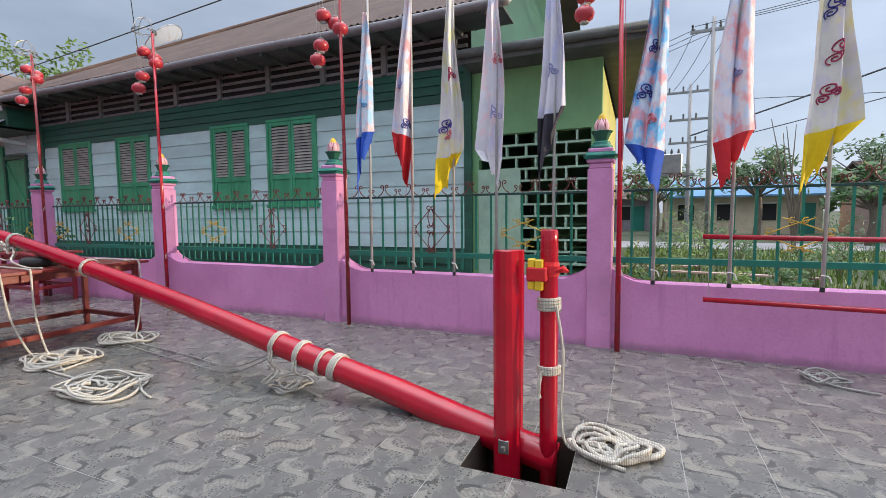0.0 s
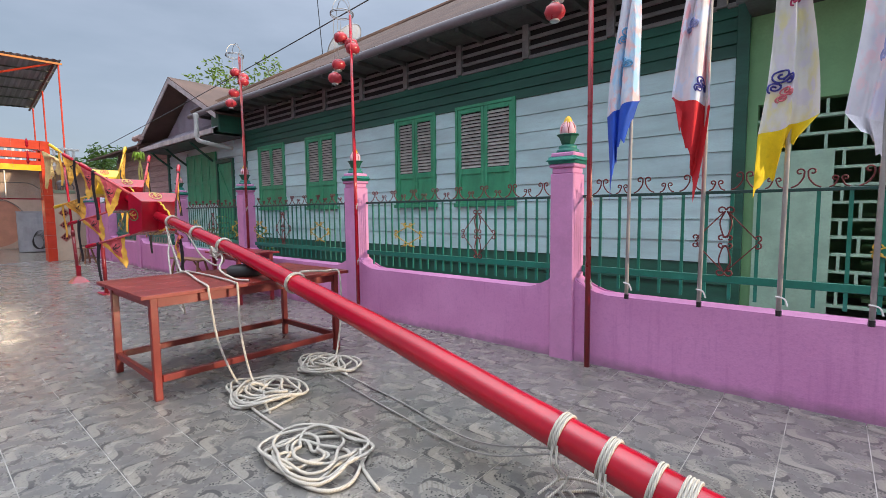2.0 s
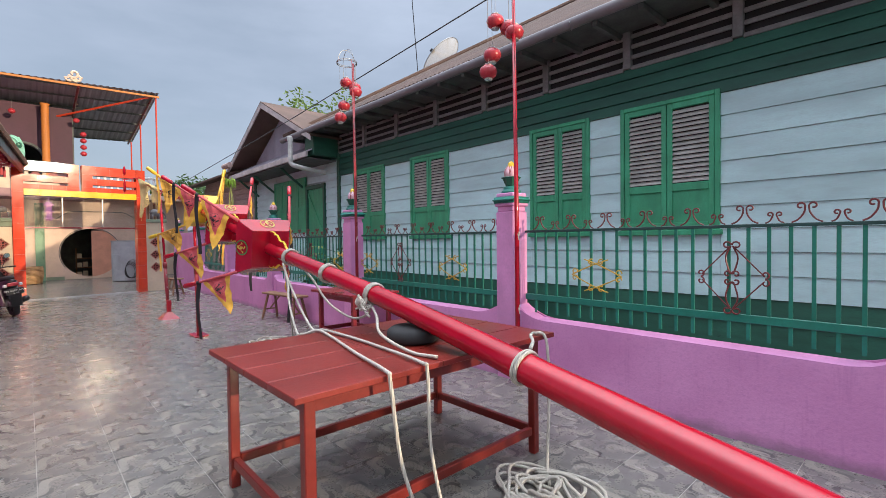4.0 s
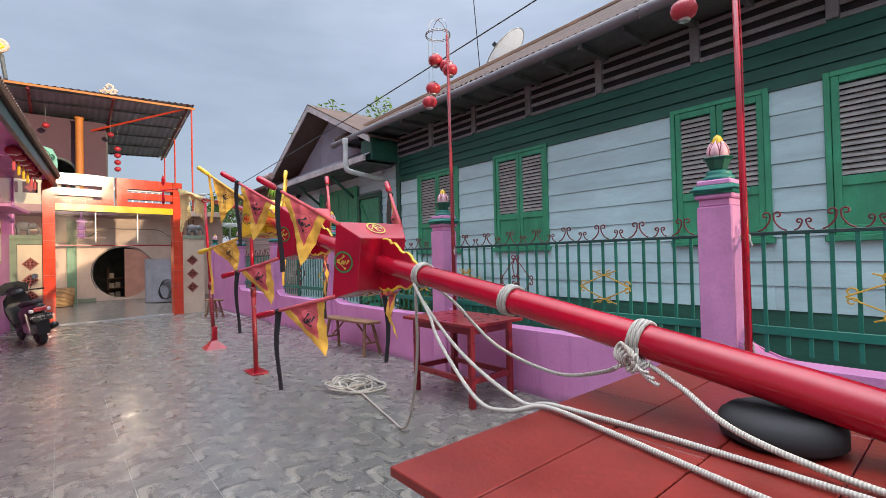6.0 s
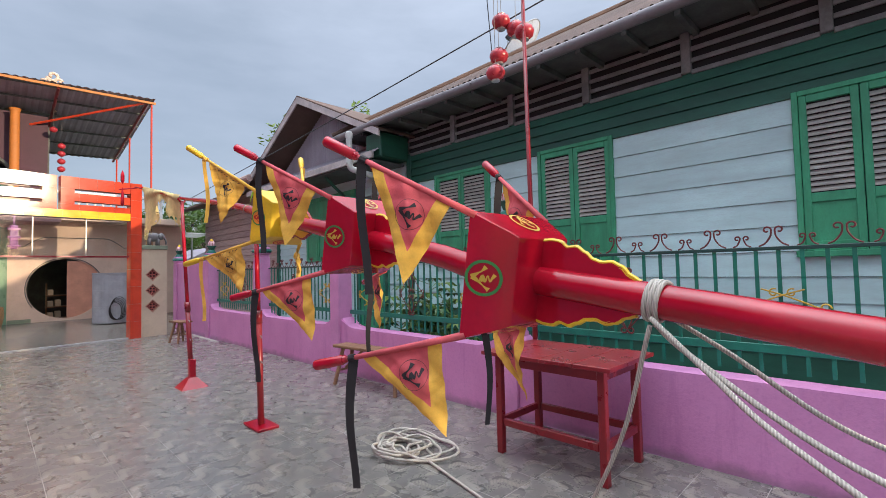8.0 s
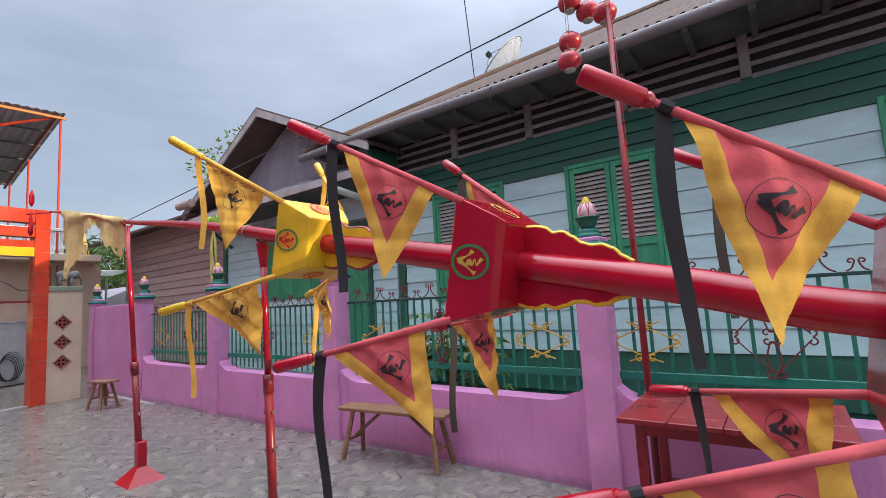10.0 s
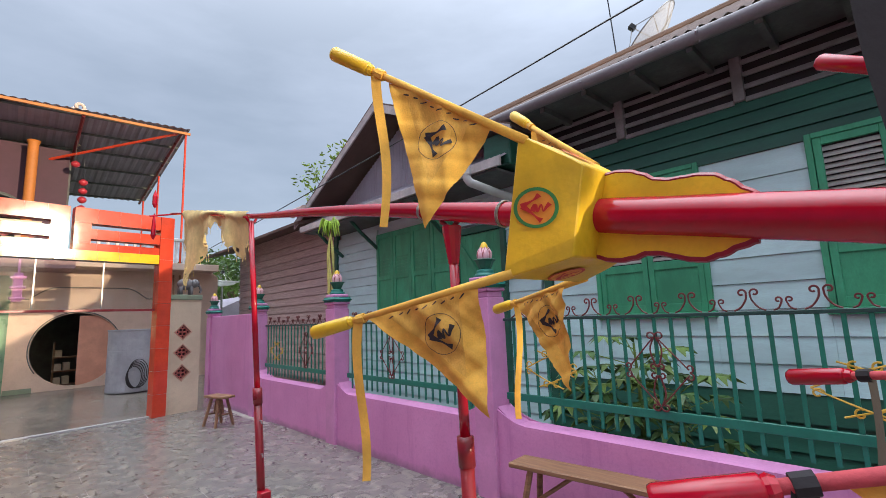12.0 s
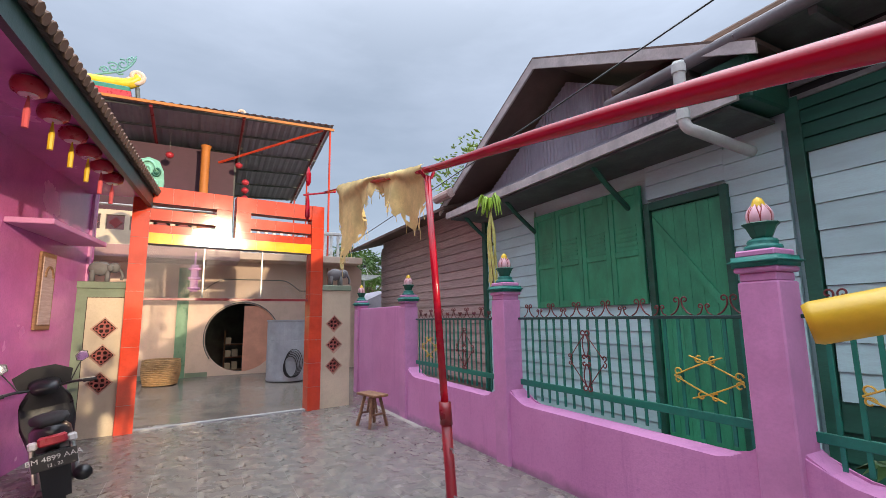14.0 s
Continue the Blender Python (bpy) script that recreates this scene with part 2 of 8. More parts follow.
IRON = paint("green_iron_paint", (0.010, 0.185, 0.125), 0.42, scale=8, worn=(0.16, 0.06, 0.03), wear=0.1)
IRON_DARK = paint("dark_green_iron", (0.012, 0.06, 0.05), 0.45, scale=8)
SCROLL = paint("rusty_red_iron", (0.16, 0.03, 0.03), 0.5, scale=9, worn=(0.03, 0.025, 0.025), wear=0.3)
SCROLL_Y = paint("yellow_iron", (0.62, 0.40, 0.05), 0.5, scale=9)
RED = paint("glossy_red_enamel", (0.40, 0.005, 0.020), 0.13, gloss_var=0.12, scale=3, worn=(0.30, 0.02, 0.02), wear=0.05, bump=0.035, var=0.22)
BRICK_RED = paint("red_table_paint", (0.19, 0.016, 0.010), 0.36, scale=4, worn=(0.15, 0.03, 0.02), wear=0.06, var=0.28)
DARK_RED = paint("dark_red_paint", (0.24, 0.016, 0.022), 0.3, scale=4)
BLUE_BOARD = paint("pale_blue_board_paint", (0.56, 0.79, 0.79), 0.55, scale=1.5, worn=(0.42, 0.5, 0.5), wear=0.05, stretch=(0.7, 1, 3), var=0.2)
GREEN_BOARD = paint("dark_green_board_paint", (0.024, 0.125, 0.082), 0.5, scale=1.5, worn=(0.015, 0.06, 0.045), wear=0.25, stretch=(0.7, 1, 3), var=0.4)
# pale grey puts the sky's reflection on the slats into their colour
LOUVRE = paint("sky_lit_louvre_paint", (0.46, 0.45, 0.41), 0.6, scale=5, worn=(0.25, 0.30, 0.25), wear=0.12, var=0.3)
GREEN_SHUT = paint("green_shutter_paint", (0.055, 0.37, 0.19), 0.5, scale=2.5, worn=(0.09, 0.25, 0.16), wear=0.12, stretch=(2, 1, 0.8), var=0.3)
LIME = paint("light_green_wall", (0.25, 0.53, 0.25), 0.7, scale=1.2)
LIME_YELLOW = paint("yellow_green_wall", (0.62, 0.60, 0.20), 0.7, scale=1.5)
MINT_BLOCK = paint("mint_block_paint", (0.42, 0.66, 0.50), 0.7, scale=4)
DARK_SLAT = paint("dark_grey_slat", (0.12, 0.13, 0.125), 0.75, scale=4, var=0.4)
VENT_SLAT = paint("grey_vent_slat", (0.23, 0.235, 0.23), 0.75, scale=4, var=0.4)
# near-black colour standing in for the shade inside vents, shutters, arch and windows
UNLIT_BLACK = paint("unlit_interior", (0.02, 0.02, 0.02), 0.9)
ROOF = paint("rusty_brown_roof", (0.14, 0.088, 0.07), 0.85, scale=1.4, var=0.4, worn=(0.22, 0.15, 0.12), wear=0.15)
GUTTER = paint("grey_gutter", (0.20, 0.18, 0.19), 0.55, scale=3)
SHEET = paint("grey_corrugated_sheet", (0.36, 0.32, 0.37), 0.5, metal=0.2, scale=2)
FASCIA = paint("weathered_white_fascia", (0.52, 0.46, 0.45), 0.75, scale=3, var=0.4)
BROWN_BOARD = weathered_wood("weathered_brown_board", (0.38, 0.25, 0.22), (0.64, 0.47, 0.43))
PVC = paint("grey_pipe", (0.55, 0.55, 0.53), 0.4, scale=4)
CREAM = paint("cream_plaster", (0.60, 0.50, 0.36), 0.75, scale=1.2, worn=(0.42, 0.38, 0.26), wear=0.15)
GREY_GREEN = paint("grey_green_trim", (0.20, 0.25, 0.17), 0.7, scale=3)
GATE_TILE = paint("glossy_red_orange_tile", (0.62, 0.065, 0.03), 0.07, gloss_var=0.05, scale=4, var=0.2, bump=0.03, each=0.2)
GATE_YELLOW = paint("glossy_yellow_tile", (0.80, 0.48, 0.02), 0.09, gloss_var=0.06, scale=4, bump=0.03)
PLASTER = paint("pinkish_plaster", (0.62, 0.47, 0.37), 0.75, scale=1.0)
GREEN_TILE = paint("green_tile", (0.14, 0.28, 0.17), 0.3, scale=3)
CONCRETE = paint("grey_concrete", (0.36, 0.35, 0.35), 0.8, scale=2)
INNER_FLOOR = paint("smooth_grey_floor", (0.16, 0.138, 0.115), 0.22, scale=1.4)
GROUT = paint("pale_grout", (0.36, 0.34, 0.305), 0.8, scale=8)
TILE = tile_mat("wavy_patio_tile")
SOIL = paint("dark_soil", (0.07, 0.055, 0.04), 0.95, scale=1.5, var=0.5)
GRASS_GROUND = paint("weedy_ground", (0.075, 0.085, 0.045), 0.95, scale=0.6, var=0.5, worn=(0.16, 0.13, 0.10), wear=0.3)
ROAD = paint("pale_road", (0.34, 0.32, 0.31), 0.85, scale=0.8)
LEAF = paint("leaf_green", (0.055, 0.125, 0.025), 0.55, scale=3, var=0.4, each=0.3)
LEAF_LIGHT = paint("light_leaf_green", (0.13, 0.22, 0.04), 0.55, scale=3, var=0.35, each=0.3)
YOUNG_FROND = paint("bright_lime_frond", (0.36, 0.56, 0.05), 0.5, scale=8, var=0.35)
PALM_STRIP = paint("pale_yellow_green_strip", (0.62, 0.56, 0.18), 0.6, scale=12, var=0.3)
BARK = weathered_wood("bark", (0.09, 0.07, 0.05), (0.22, 0.18, 0.14), "z")
ROPE = rope_mat("dirty_white_rope", (0.62, 0.57, 0.49))
ROPE_THIN = rope_mat("grey_rope", (0.42, 0.40, 0.37))
RED_CLOTH = paint("red_cloth", (0.64, 0.105, 0.12), 0.85, scale=9, fine=220, var=0.24, bump=0.12)
YEL_CLOTH = paint("golden_yellow_cloth", (0.80, 0.46, 0.07), 0.85, scale=9, fine=220, var=0.26, bump=0.12, worn=(0.62, 0.20, 0.05), wear=0.035)
YEL_STAINED = paint("stained_yellow_cloth", (0.80, 0.46, 0.08), 0.85, scale=7, fine=200, var=0.34, bump=0.2, worn=(0.62, 0.07, 0.03), wear=0.20, stretch=(1.6, 1.6, 0.6))
OLD_CLOTH = paint("faded_straw_cloth", (0.80, 0.60, 0.24), 0.9, scale=6, fine=200, var=0.35)
BLACK_CLOTH = paint("black_cloth", (0.02, 0.018, 0.02), 0.85, scale=6)
INK = paint("black_ink", (0.025, 0.022, 0.025), 0.7)
RED_INK = paint("red_sign_paint", (0.55, 0.02, 0.015), 0.5)
GREEN_INK = paint("green_sign_paint", (0.03, 0.22, 0.05), 0.5)
BLACK = paint("black_plastic", (0.018, 0.018, 0.02), 0.32, scale=5)
RUBBER = paint("tyre_rubber", (0.025, 0.025, 0.026), 0.8, scale=6)
GREY_METAL = paint("dull_metal", (0.35, 0.34, 0.33), 0.42, metal=0.8, scale=5)
WHITE = paint("white_paint", (0.75, 0.74, 0.72), 0.5, scale=4)
LANTERN = paint("red_lantern_silk", (0.46, 0.035, 0.05), 0.3, scale=12)
SILVER = paint("silver_trim", (0.6, 0.55, 0.53), 0.3, metal=0.6, scale=6)
PALE_POLE = paint("pale_flag_pole", (0.50, 0.48, 0.46), 0.5, scale=5)
BENCH = weathered_wood("brown_bench_wood", (0.13, 0.06, 0.03), (0.30, 0.16, 0.08), "x", 0.55)
FASCIA_DARK = paint("black_green_fascia", (0.008, 0.04, 0.035), 0.4, scale=4)
MINT = paint("pale_teal_carving", (0.22, 0.52, 0.40), 0.6, scale=9)
PETAL_RED = paint("dark_red_petal_edge", (0.30, 0.05, 0.05), 0.6)


def mesh_metal(name):
    """Fine pale wire mesh, half open to the light."""
    m, nt, b = nodes_of(name, 0.5)
    b.inputs["Base Color"].default_value = (0.72, 0.72, 0.70, 1)
    nt.links.new(calc(nt, "MULTIPLY_ADD", noise_node(nt, 30, 4, place(nt)), 0.2, 0.35), b.inputs["Alpha"])
    return m


DISH_MESH = mesh_metal("pale_dish_mesh")
GLASS = glass_mat("clear_glass")
MIRROR = nodes_of("mirror_glass", 0.04, 1.0)[0]


# ---- mesh helpers ----
def mesh_of(bm, material, name, smooth=False):
    me = bpy.data.meshes.new(name)
    bmesh.ops.recalc_face_normals(bm, faces=bm.faces)
    if smooth:
        for f in bm.faces:
            f.smooth = True
    bm.to_mesh(me)
    bm.free()
    me.materials.append(material)
    return me


def part(name, bm, material, parent=None, label="", smooth=False, at=None):
    ob = new(name, mesh_of(bm, material, name, smooth))
    if parent:
        ob.parent = parent
    if at:
        ob.location = at
    if label:
        tagged(ob, label)
    return ob


def thing(name, label, category, at=(0, 0, 0), turn=0, group="", kind=""):
    e = new(name)
    e.empty_display_size = 0.1
    e.matrix_basis = pose(*at, 0, 0, turn)
    return tagged(e, label, category, group, kind)


def box(bm, x0, x1, y0, y1, z0, z1, bevel=0.0, m=None):
    vs = [bm.verts.new((x, y, z)) for x in (x0, x1) for y in (y0, y1) for z in (z0, z1)]
    fs = [bm.faces.new([vs[i] for i in q]) for q in ((0, 1, 3, 2), (4, 6, 7, 5), (0, 4, 5, 1), (2, 3, 7, 6), (0, 2, 6, 4), (1, 5, 7, 3))]
    if bevel:
        es = list({e for f in fs for e in f.edges})
        made = bmesh.ops.bevel(bm, geom=es, offset=bevel, segments=1, affect="EDGES")
        vs = list({v for f in made["faces"] for v in f.verts} | {v for v in vs if v.is_valid})
    if m is not None:
        bmesh.ops.transform(bm, matrix=m, verts=[v for v in vs if v.is_valid])
    return bm


def boxed(*args, **kw):
    return box(bmesh.new(), *args, **kw)


def ring_frames(pts):
    pts = [Vector(p) for p in pts]
    out_, up = [], None
    for i, p in enumerate(pts):
        d = (pts[min(i + 1, len(pts) - 1)] - pts[max(i - 1, 0)])
        d = d.normalized() if d.length > 1e-9 else Vector((0, 0, 1))
        if up is None:
            up = d.orthogonal().normalized()
        up = (up - d * up.dot(d))
        up = up.normalized() if up.length > 1e-6 else d.orthogonal().normalized()
        out_.append((p, up, d.cross(up)))
    return out_


def tube(bm, pts, r, n=8, caps=True):
    rings = []
    fr = ring_frames(pts)
    for i, (p, a, b) in enumerate(fr):
        q = r[i] if isinstance(r, (list, tuple)) else r
        rings.append([bm.verts.new(p + a * (q * math.cos(2 * math.pi * k / n)) + b * (q * math.sin(2 * math.pi * k / n))) for k in range(n)])
    for s, t in zip(rings, rings[1:]):
        for k in range(n):
            bm.faces.new((s[k], s[(k + 1) % n], t[(k + 1) % n], t[k]))
    if caps:
        bm.faces.new(rings[0][::-1])
        bm.faces.new(rings[-1])
    return bm


def tubed(pts, r, n=8, caps=True):
    return tube(bmesh.new(), pts, r, n, caps)


def lathe(bm, profile, c=(0, 0, 0), n=20):
    rings = [[bm.verts.new((c[0] + r * math.cos(2 * math.pi * k / n), c[1] + r * math.sin(2 * math.pi * k / n), c[2] + z)) for k in range(n)] for r, z in profile]
    for s, t in zip(rings, rings[1:]):
        for k in range(n):
            bm.faces.new((s[k], s[(k + 1) % n], t[(k + 1) % n], t[k]))
    bm.faces.new(rings[0][::-1])
    bm.faces.new(rings[-1])
    return bm


def lathed(profile, c=(0, 0, 0), n=20):
    return lathe(bmesh.new(), profile, c, n)


def plate(bm, outline, thick, m=Matrix()):
    """A board with the outline (x, z), thick along y."""
    a = [bm.verts.new(m @ Vector((x, -thick / 2, z))) for x, z in outline]
    b = [bm.verts.new(m @ Vector((x, thick / 2, z))) for x, z in outline]
    bm.faces.new(a)
    bm.faces.new(b[::-1])
    for i in range(len(a)):
        j = (i + 1) % len(a)
        bm.faces.new((a[i], b[i], b[j], a[j]))
    return bm


def curl(c, r0, r1, a0, a1, n=14, plane="xz"):
    """Points on a spiral round c, in degrees."""
    o = []
    for i in range(n + 1):
        t = i / n
        r, a = r0 + (r1 - r0) * t, radians(a0 + (a1 - a0) * t)
        o.append((c[0] + r * math.cos(a), c[1], c[2] + r * math.sin(a)))
    return o


def spline(pts, n=8):
    """A smooth line through points (Catmull-Rom)."""
    P = [Vector(p) for p in pts]
    P = [2 * P[0] - P[1]] + P + [2 * P[-1] - P[-2]]
    o = []
    for i in range(1, len(P) - 2):
        for k in range(n):
            t = k / n
            a, b, c, d = P[i - 1:i + 3]
            o.append(0.5 * (2 * b + (c - a) * t + (2 * a - 5 * b + 4 * c - d) * t * t + (3 * b - a - 3 * c + d) * t ** 3))
    return o + [P[-2]]


def corrugated(bm, x0, x1, f, pitch=0.1, amp=0.012, rows=2, thick=0.0):
    """A wavy sheet; f(x, t) gives the place at t from 0 to 1 down the slope."""
    n = max(4, int((x1 - x0) / pitch * 6))
    grid = []
    for j in range(rows):
        t = j / (rows - 1)
        line = []
        for i in range(n + 1):
            x = x0 + (x1 - x0) * i / n
            p = Vector(f(x, t))
            p.z += amp * math.sin(2 * math.pi * (x - x0) / pitch)
            line.append(bm.verts.new(p))
        grid.append(line)
    for a, b in zip(grid, grid[1:]):
        for i in range(n):
            bm.faces.new((a[i], a[i + 1], b[i + 1], b[i]))
    return bm


# ---- ground and courtyard floor ----
def holed_sheet(name, x0, x1, y0, y1, z, hole, material, label, category):
    hx0, hx1, hy0, hy1 = hole
    bm = bmesh.new()
    for a, b, c, d in ((x0, hx0, y0, y1), (hx1, x1, y0, y1), (hx0, hx1, y0, hy0), (hx0, hx1, hy1, y1)):
        vs = [bm.verts.new(p) for p in ((a, c, z), (b, c, z), (b, d, z), (a, d, z))]
        bm.faces.new(vs)
    ob = part(name, bm, material)
    return tagged(ob, label, category, kind="structure")


YF = 5.18          # front face of the low wall
HOLE = (-0.36, 0.19, 2.68, 3.20)
COURT = (-24.6, 9.0, -9.0, YF)
holed_sheet("ground", -1500, 1500, -1500, 1500, -0.16, COURT, GRASS_GROUND, "weedy dark ground beyond the courtyard", "ground")
floor = holed_sheet("floor", *COURT, -0.0022, HOLE, GROUT, "grey patterned tiled courtyard floor with pale joints", "floor")
bm = bmesh.new()
hx0, hx1, hy0, hy1 = HOLE
for x0, x1, y0, y1 in ((hx0 - 0.05, hx0, hy0, hy1), (hx1, hx1 + 0.05, hy0, hy1), (hx0, hx1, hy0 - 0.05, hy0), (hx0, hx1, hy1, hy1 + 0.05)):
    box(bm, x0, x1, y0, y1, -0.5, -0.014)
box(bm, hx0, hx1, hy0, hy1, -0.52, -0.45)
tagged(part("floor_pit", bm, SOIL), "dark open pit in the tiled floor holding the posts", "pit", kind="structure")
# unseen walls added to close the court; the east one blocks low sun
bm = bmesh.new()
for x0, x1, y0, y1, z0, z1 in ((-24.7, 9.1, -9.1, -9.0, -0.16, 2.6), (9.0, 9.1, -9.0, YF, -0.16, 2.6)):
    box(bm, x0, x1, y0, y1, z0, z1)
tagged(part("wall_south", bm, PLASTER), "unseen plain plastered wall added to close the courtyard", "wall", kind="structure")


# ---- low pink wall, piers and iron fence ----
PIERS = [3.3, 0.15, -3.03, -6.18, -9.38, -12.51, -15.27, -18.05, -20.6]
FENCE_Y = YF + 0.21   # the ironwork stands at the back of the wall


def low_wall(x0, x1):
    """A low wall whose top curves up towards the piers."""
    bm, n = bmesh.new(), 28
    prof = []
    for i in range(n + 1):
        x = x0 + (x1 - x0) * i / n
        d = min(x - x0, x1 - x)
        prof.append((x, 0.655 + 0.13 * max(0, 1 - d / 0.22) ** 1.8))
    outline = [(x0, -0.16), (x1, -0.16)] + prof[::-1]
    plate(bm, outline, 0.22, Matrix.Translation((0, YF + 0.155, 0)))
    bmesh.ops.bevel(bm, geom=[e for e in bm.edges if all(v.co.z > 0.6 for v in e.verts) and abs(e.verts[0].co.y - e.verts[1].co.y) < 1e-5], offset=0.015, segments=2, affect="EDGES")
    return bm


def petal(bm, rims, z, a, r, h, spread):
    """A broad pointed lotus petal that bulges round the bud, with its painted rim."""
    rows, prev, sides = 7, None, ([], [])
    for i in range(rows + 1):
        t = i / rows
        rr = r * (0.80 + 0.42 * math.sin(math.pi * t * 0.75 + 0.15) - 0.62 * t ** 2.2)
        ww = spread * (1 - t ** 2.0) * (0.82 + 0.4 * t)
        cur = []
        for s in (-1, -0.5, 0, 0.5, 1):
            b = a + s * ww
            q = rr - abs(s) ** 2 * 0.007
            cur.append(bm.verts.new((q * math.cos(b), q * math.sin(b), z + h * t - abs(s) * 0.004)))
        sides[0].append(cur[0].co.copy())
        sides[1].append(cur[4].co.copy())
        if prev:
            for k in range(4):
                bm.faces.new((prev[k], prev[k + 1], cur[k + 1], cur[k]))
        prev = cur
    for line in sides:
        tube(rims, [p * 1.0 for p in line], 0.0035, 4)


def pier(x, y=YF, z=0.0):
    e = thing("fence_pier", "pink square pier with teal mouldings and a pink lotus finial", "pier", (x, y + 0.12, z), group="piers of the courtyard fence")
    part("shaft", boxed(-0.118, 0.118, -0.118, 0.118, -0.16, 1.76, bevel=0.01), PINK_PIER, e)
    bm = boxed(-0.106, 0.106, -0.106, 0.106, 1.76, 1.815, bevel=0.008)
    box(bm, -0.128, 0.128, -0.128, 0.128, 1.815, 1.85, bevel=0.01)
    part("neck", bm, PINK_PIER, e, "pink stepped neck")
    bm = boxed(-0.160, 0.160, -0.160, 0.160, 1.85, 1.915)
    bmesh.ops.bevel(bm, geom=list(bm.edges), offset=0.028, segments=3, affect="EDGES")
    part("moulding", bm, TEAL, e, "rounded teal moulding", True)
    part("cushion", boxed(-0.116, 0.116, -0.116, 0.116, 1.912, 1.955, bevel=0.01), PINK_PIER, e, "pink square cushion")
    part("collar", lathed([(0.100, 1.953), (0.106, 1.968), (0.100, 1.985), (0.080, 1.992), (0.086, 2.007), (0.080, 2.022), (0.055, 2.032)], n=20), TEAL, e, "teal stepped round collar", True)
    part("cup", lathed([(0.050, 2.028), (0.062, 2.045), (0.088, 2.105), (0.108, 2.122), (0.100, 2.128), (0.070, 2.11)], n=8), DARK_TEAL, e, "dark green flared cup")
    bm, rims = bmesh.new(), bmesh.new()
    for k in range(6):
        petal(bm, rims, 2.11, 2 * math.pi * (k + 0.5) / 6, 0.070, 0.15, 0.60)
    for k in range(6):
        petal(bm, rims, 2.12, 2 * math.pi * k / 6, 0.062, 0.135, 0.58)
    part("petals", bm, LOTUS, e, "pale pink lotus petals", True)
    part("petal_rims", rims, PETAL_RED, e, "dark red petal edges")
    part("bud", lathed([(0.04, 2.11), (0.05, 2.19), (0.036, 2.26), (0.024, 2.285), (0.004, 2.30)], n=10), YELLOW, e, "yellow bud tip", True)
    return e


first_pier = pier(PIERS[0])
for x in PIERS[1:]:
    copy_thing(first_pier, pose(x, YF + 0.12, 0))
spans = list(zip(PIERS, PIERS[1:]))
for i, (x1, x0) in enumerate(spans):
    solid = i == len(spans) - 1
    bm = boxed(x0 + 0.115, x1 - 0.115, YF + 0.045, YF + 0.265, -0.16, 1.78, bevel=0.008) if solid else low_wall(x0 + 0.115, x1 - 0.115)
    tagged(part(f"wall_fence_{i + 1}", bm, PINK), "solid pink painted wall" if solid else "low pink painted wall with curved top edge", "wall", kind="structure")
bm = boxed(3.415, 9.0, YF + 0.045, YF + 0.265, -0.16, 0.66, bevel=0.008)
tagged(part("wall_fence_east", bm, PINK), "low pink painted wall continuing", "wall", kind="structure")

BAR = boxed(-0.012, 0.012, -0.006, 0.006, 0.70, 1.545)
BAR_MESH = mesh_of(BAR, IRON, "bar")


def horns(half, top, r, thick):
    """A pair of flaring legs that meet in a neck and curl outwards at the top."""
    bm = bmesh.new()
    for s in (-1, 1):
        rise_ = top - 1.563
        pts = spline([(s * half, 0, 1.563), (s * half * 0.55, 0, 1.563 + rise_ * 0.16), (s * 0.016, 0, 1.563 + rise_ * 0.5), (s * 0.010, 0, top - r)], 5)
        pts += [Vector(p) for p in curl((s * (0.010 + r), 0, top - r), r, r * 0.4, 180 if s > 0 else 0, -130 if s > 0 else 310, 14)]
        tube(bm, pts, thick, 6)
    return mesh_of(bm, SCROLL, "scroll")


def diamond_red():
    """Straight-sided diamond with curls at its corners and two bowed stems."""
    bm = bmesh.new()
    for s in (-1, 1):
        for u in (-1, 1):
            tube(bm, [(s * 0.012, 0, 1.16 + u * 0.235), (s * 0.205, 0, 1.16 + u * 0.02)], 0.005, 5)
            tube(bm, curl((s * 0.212, 0, 1.16 + u * 0.03), 0.028, 0.010, -90 * u, 250 * u, 12), 0.006, 5)
            tube(bm, curl((s * 0.032, 0, 1.16 + u * 0.245), 0.031, 0.012, 180 if s > 0 else 0, (180 if s > 0 else 0) - s * u * 320, 12), 0.0065, 5)
            tube(bm, curl((s * 0.028, 0, 1.16 + u * 0.028), 0.027, 0.010, 180 if s > 0 else 0, (180 if s > 0 else 0) - s * u * 320, 12), 0.0065, 5)
            tube(bm, spline([(s * 0.006, 0, 1.16 + u * 0.24), (s * 0.040, 0, 1.16 + u * 0.15), (s * 0.012, 0, 1.16 + u * 0.03)], 5), 0.006, 5)
    return mesh_of(bm, SCROLL, "ornament")


def diamond_yellow():
    bm = bmesh.new()
    for s in (-1, 1):
        for u in (-1, 1):
            tube(bm, spline([(s * 0.25, 0, 1.12), (s * 0.12, 0, 1.12 + u * 0.06), (0, 0, 1.12 + u * 0.11), (-s * 0.12, 0, 1.12 + u * 0.15)], 5), 0.006, 5)
            tube(bm, curl((s * 0.22, 0, 1.12 + u * 0.03), 0.032, 0.012, 0, 320, 10), 0.006, 5)
            tube(bm, curl((s * 0.05, 0, 1.12 + u * 0.125), 0.03, 0.012, 60, 380, 10), 0.006, 5)
    return mesh_of(bm, SCROLL_Y, "ornament")


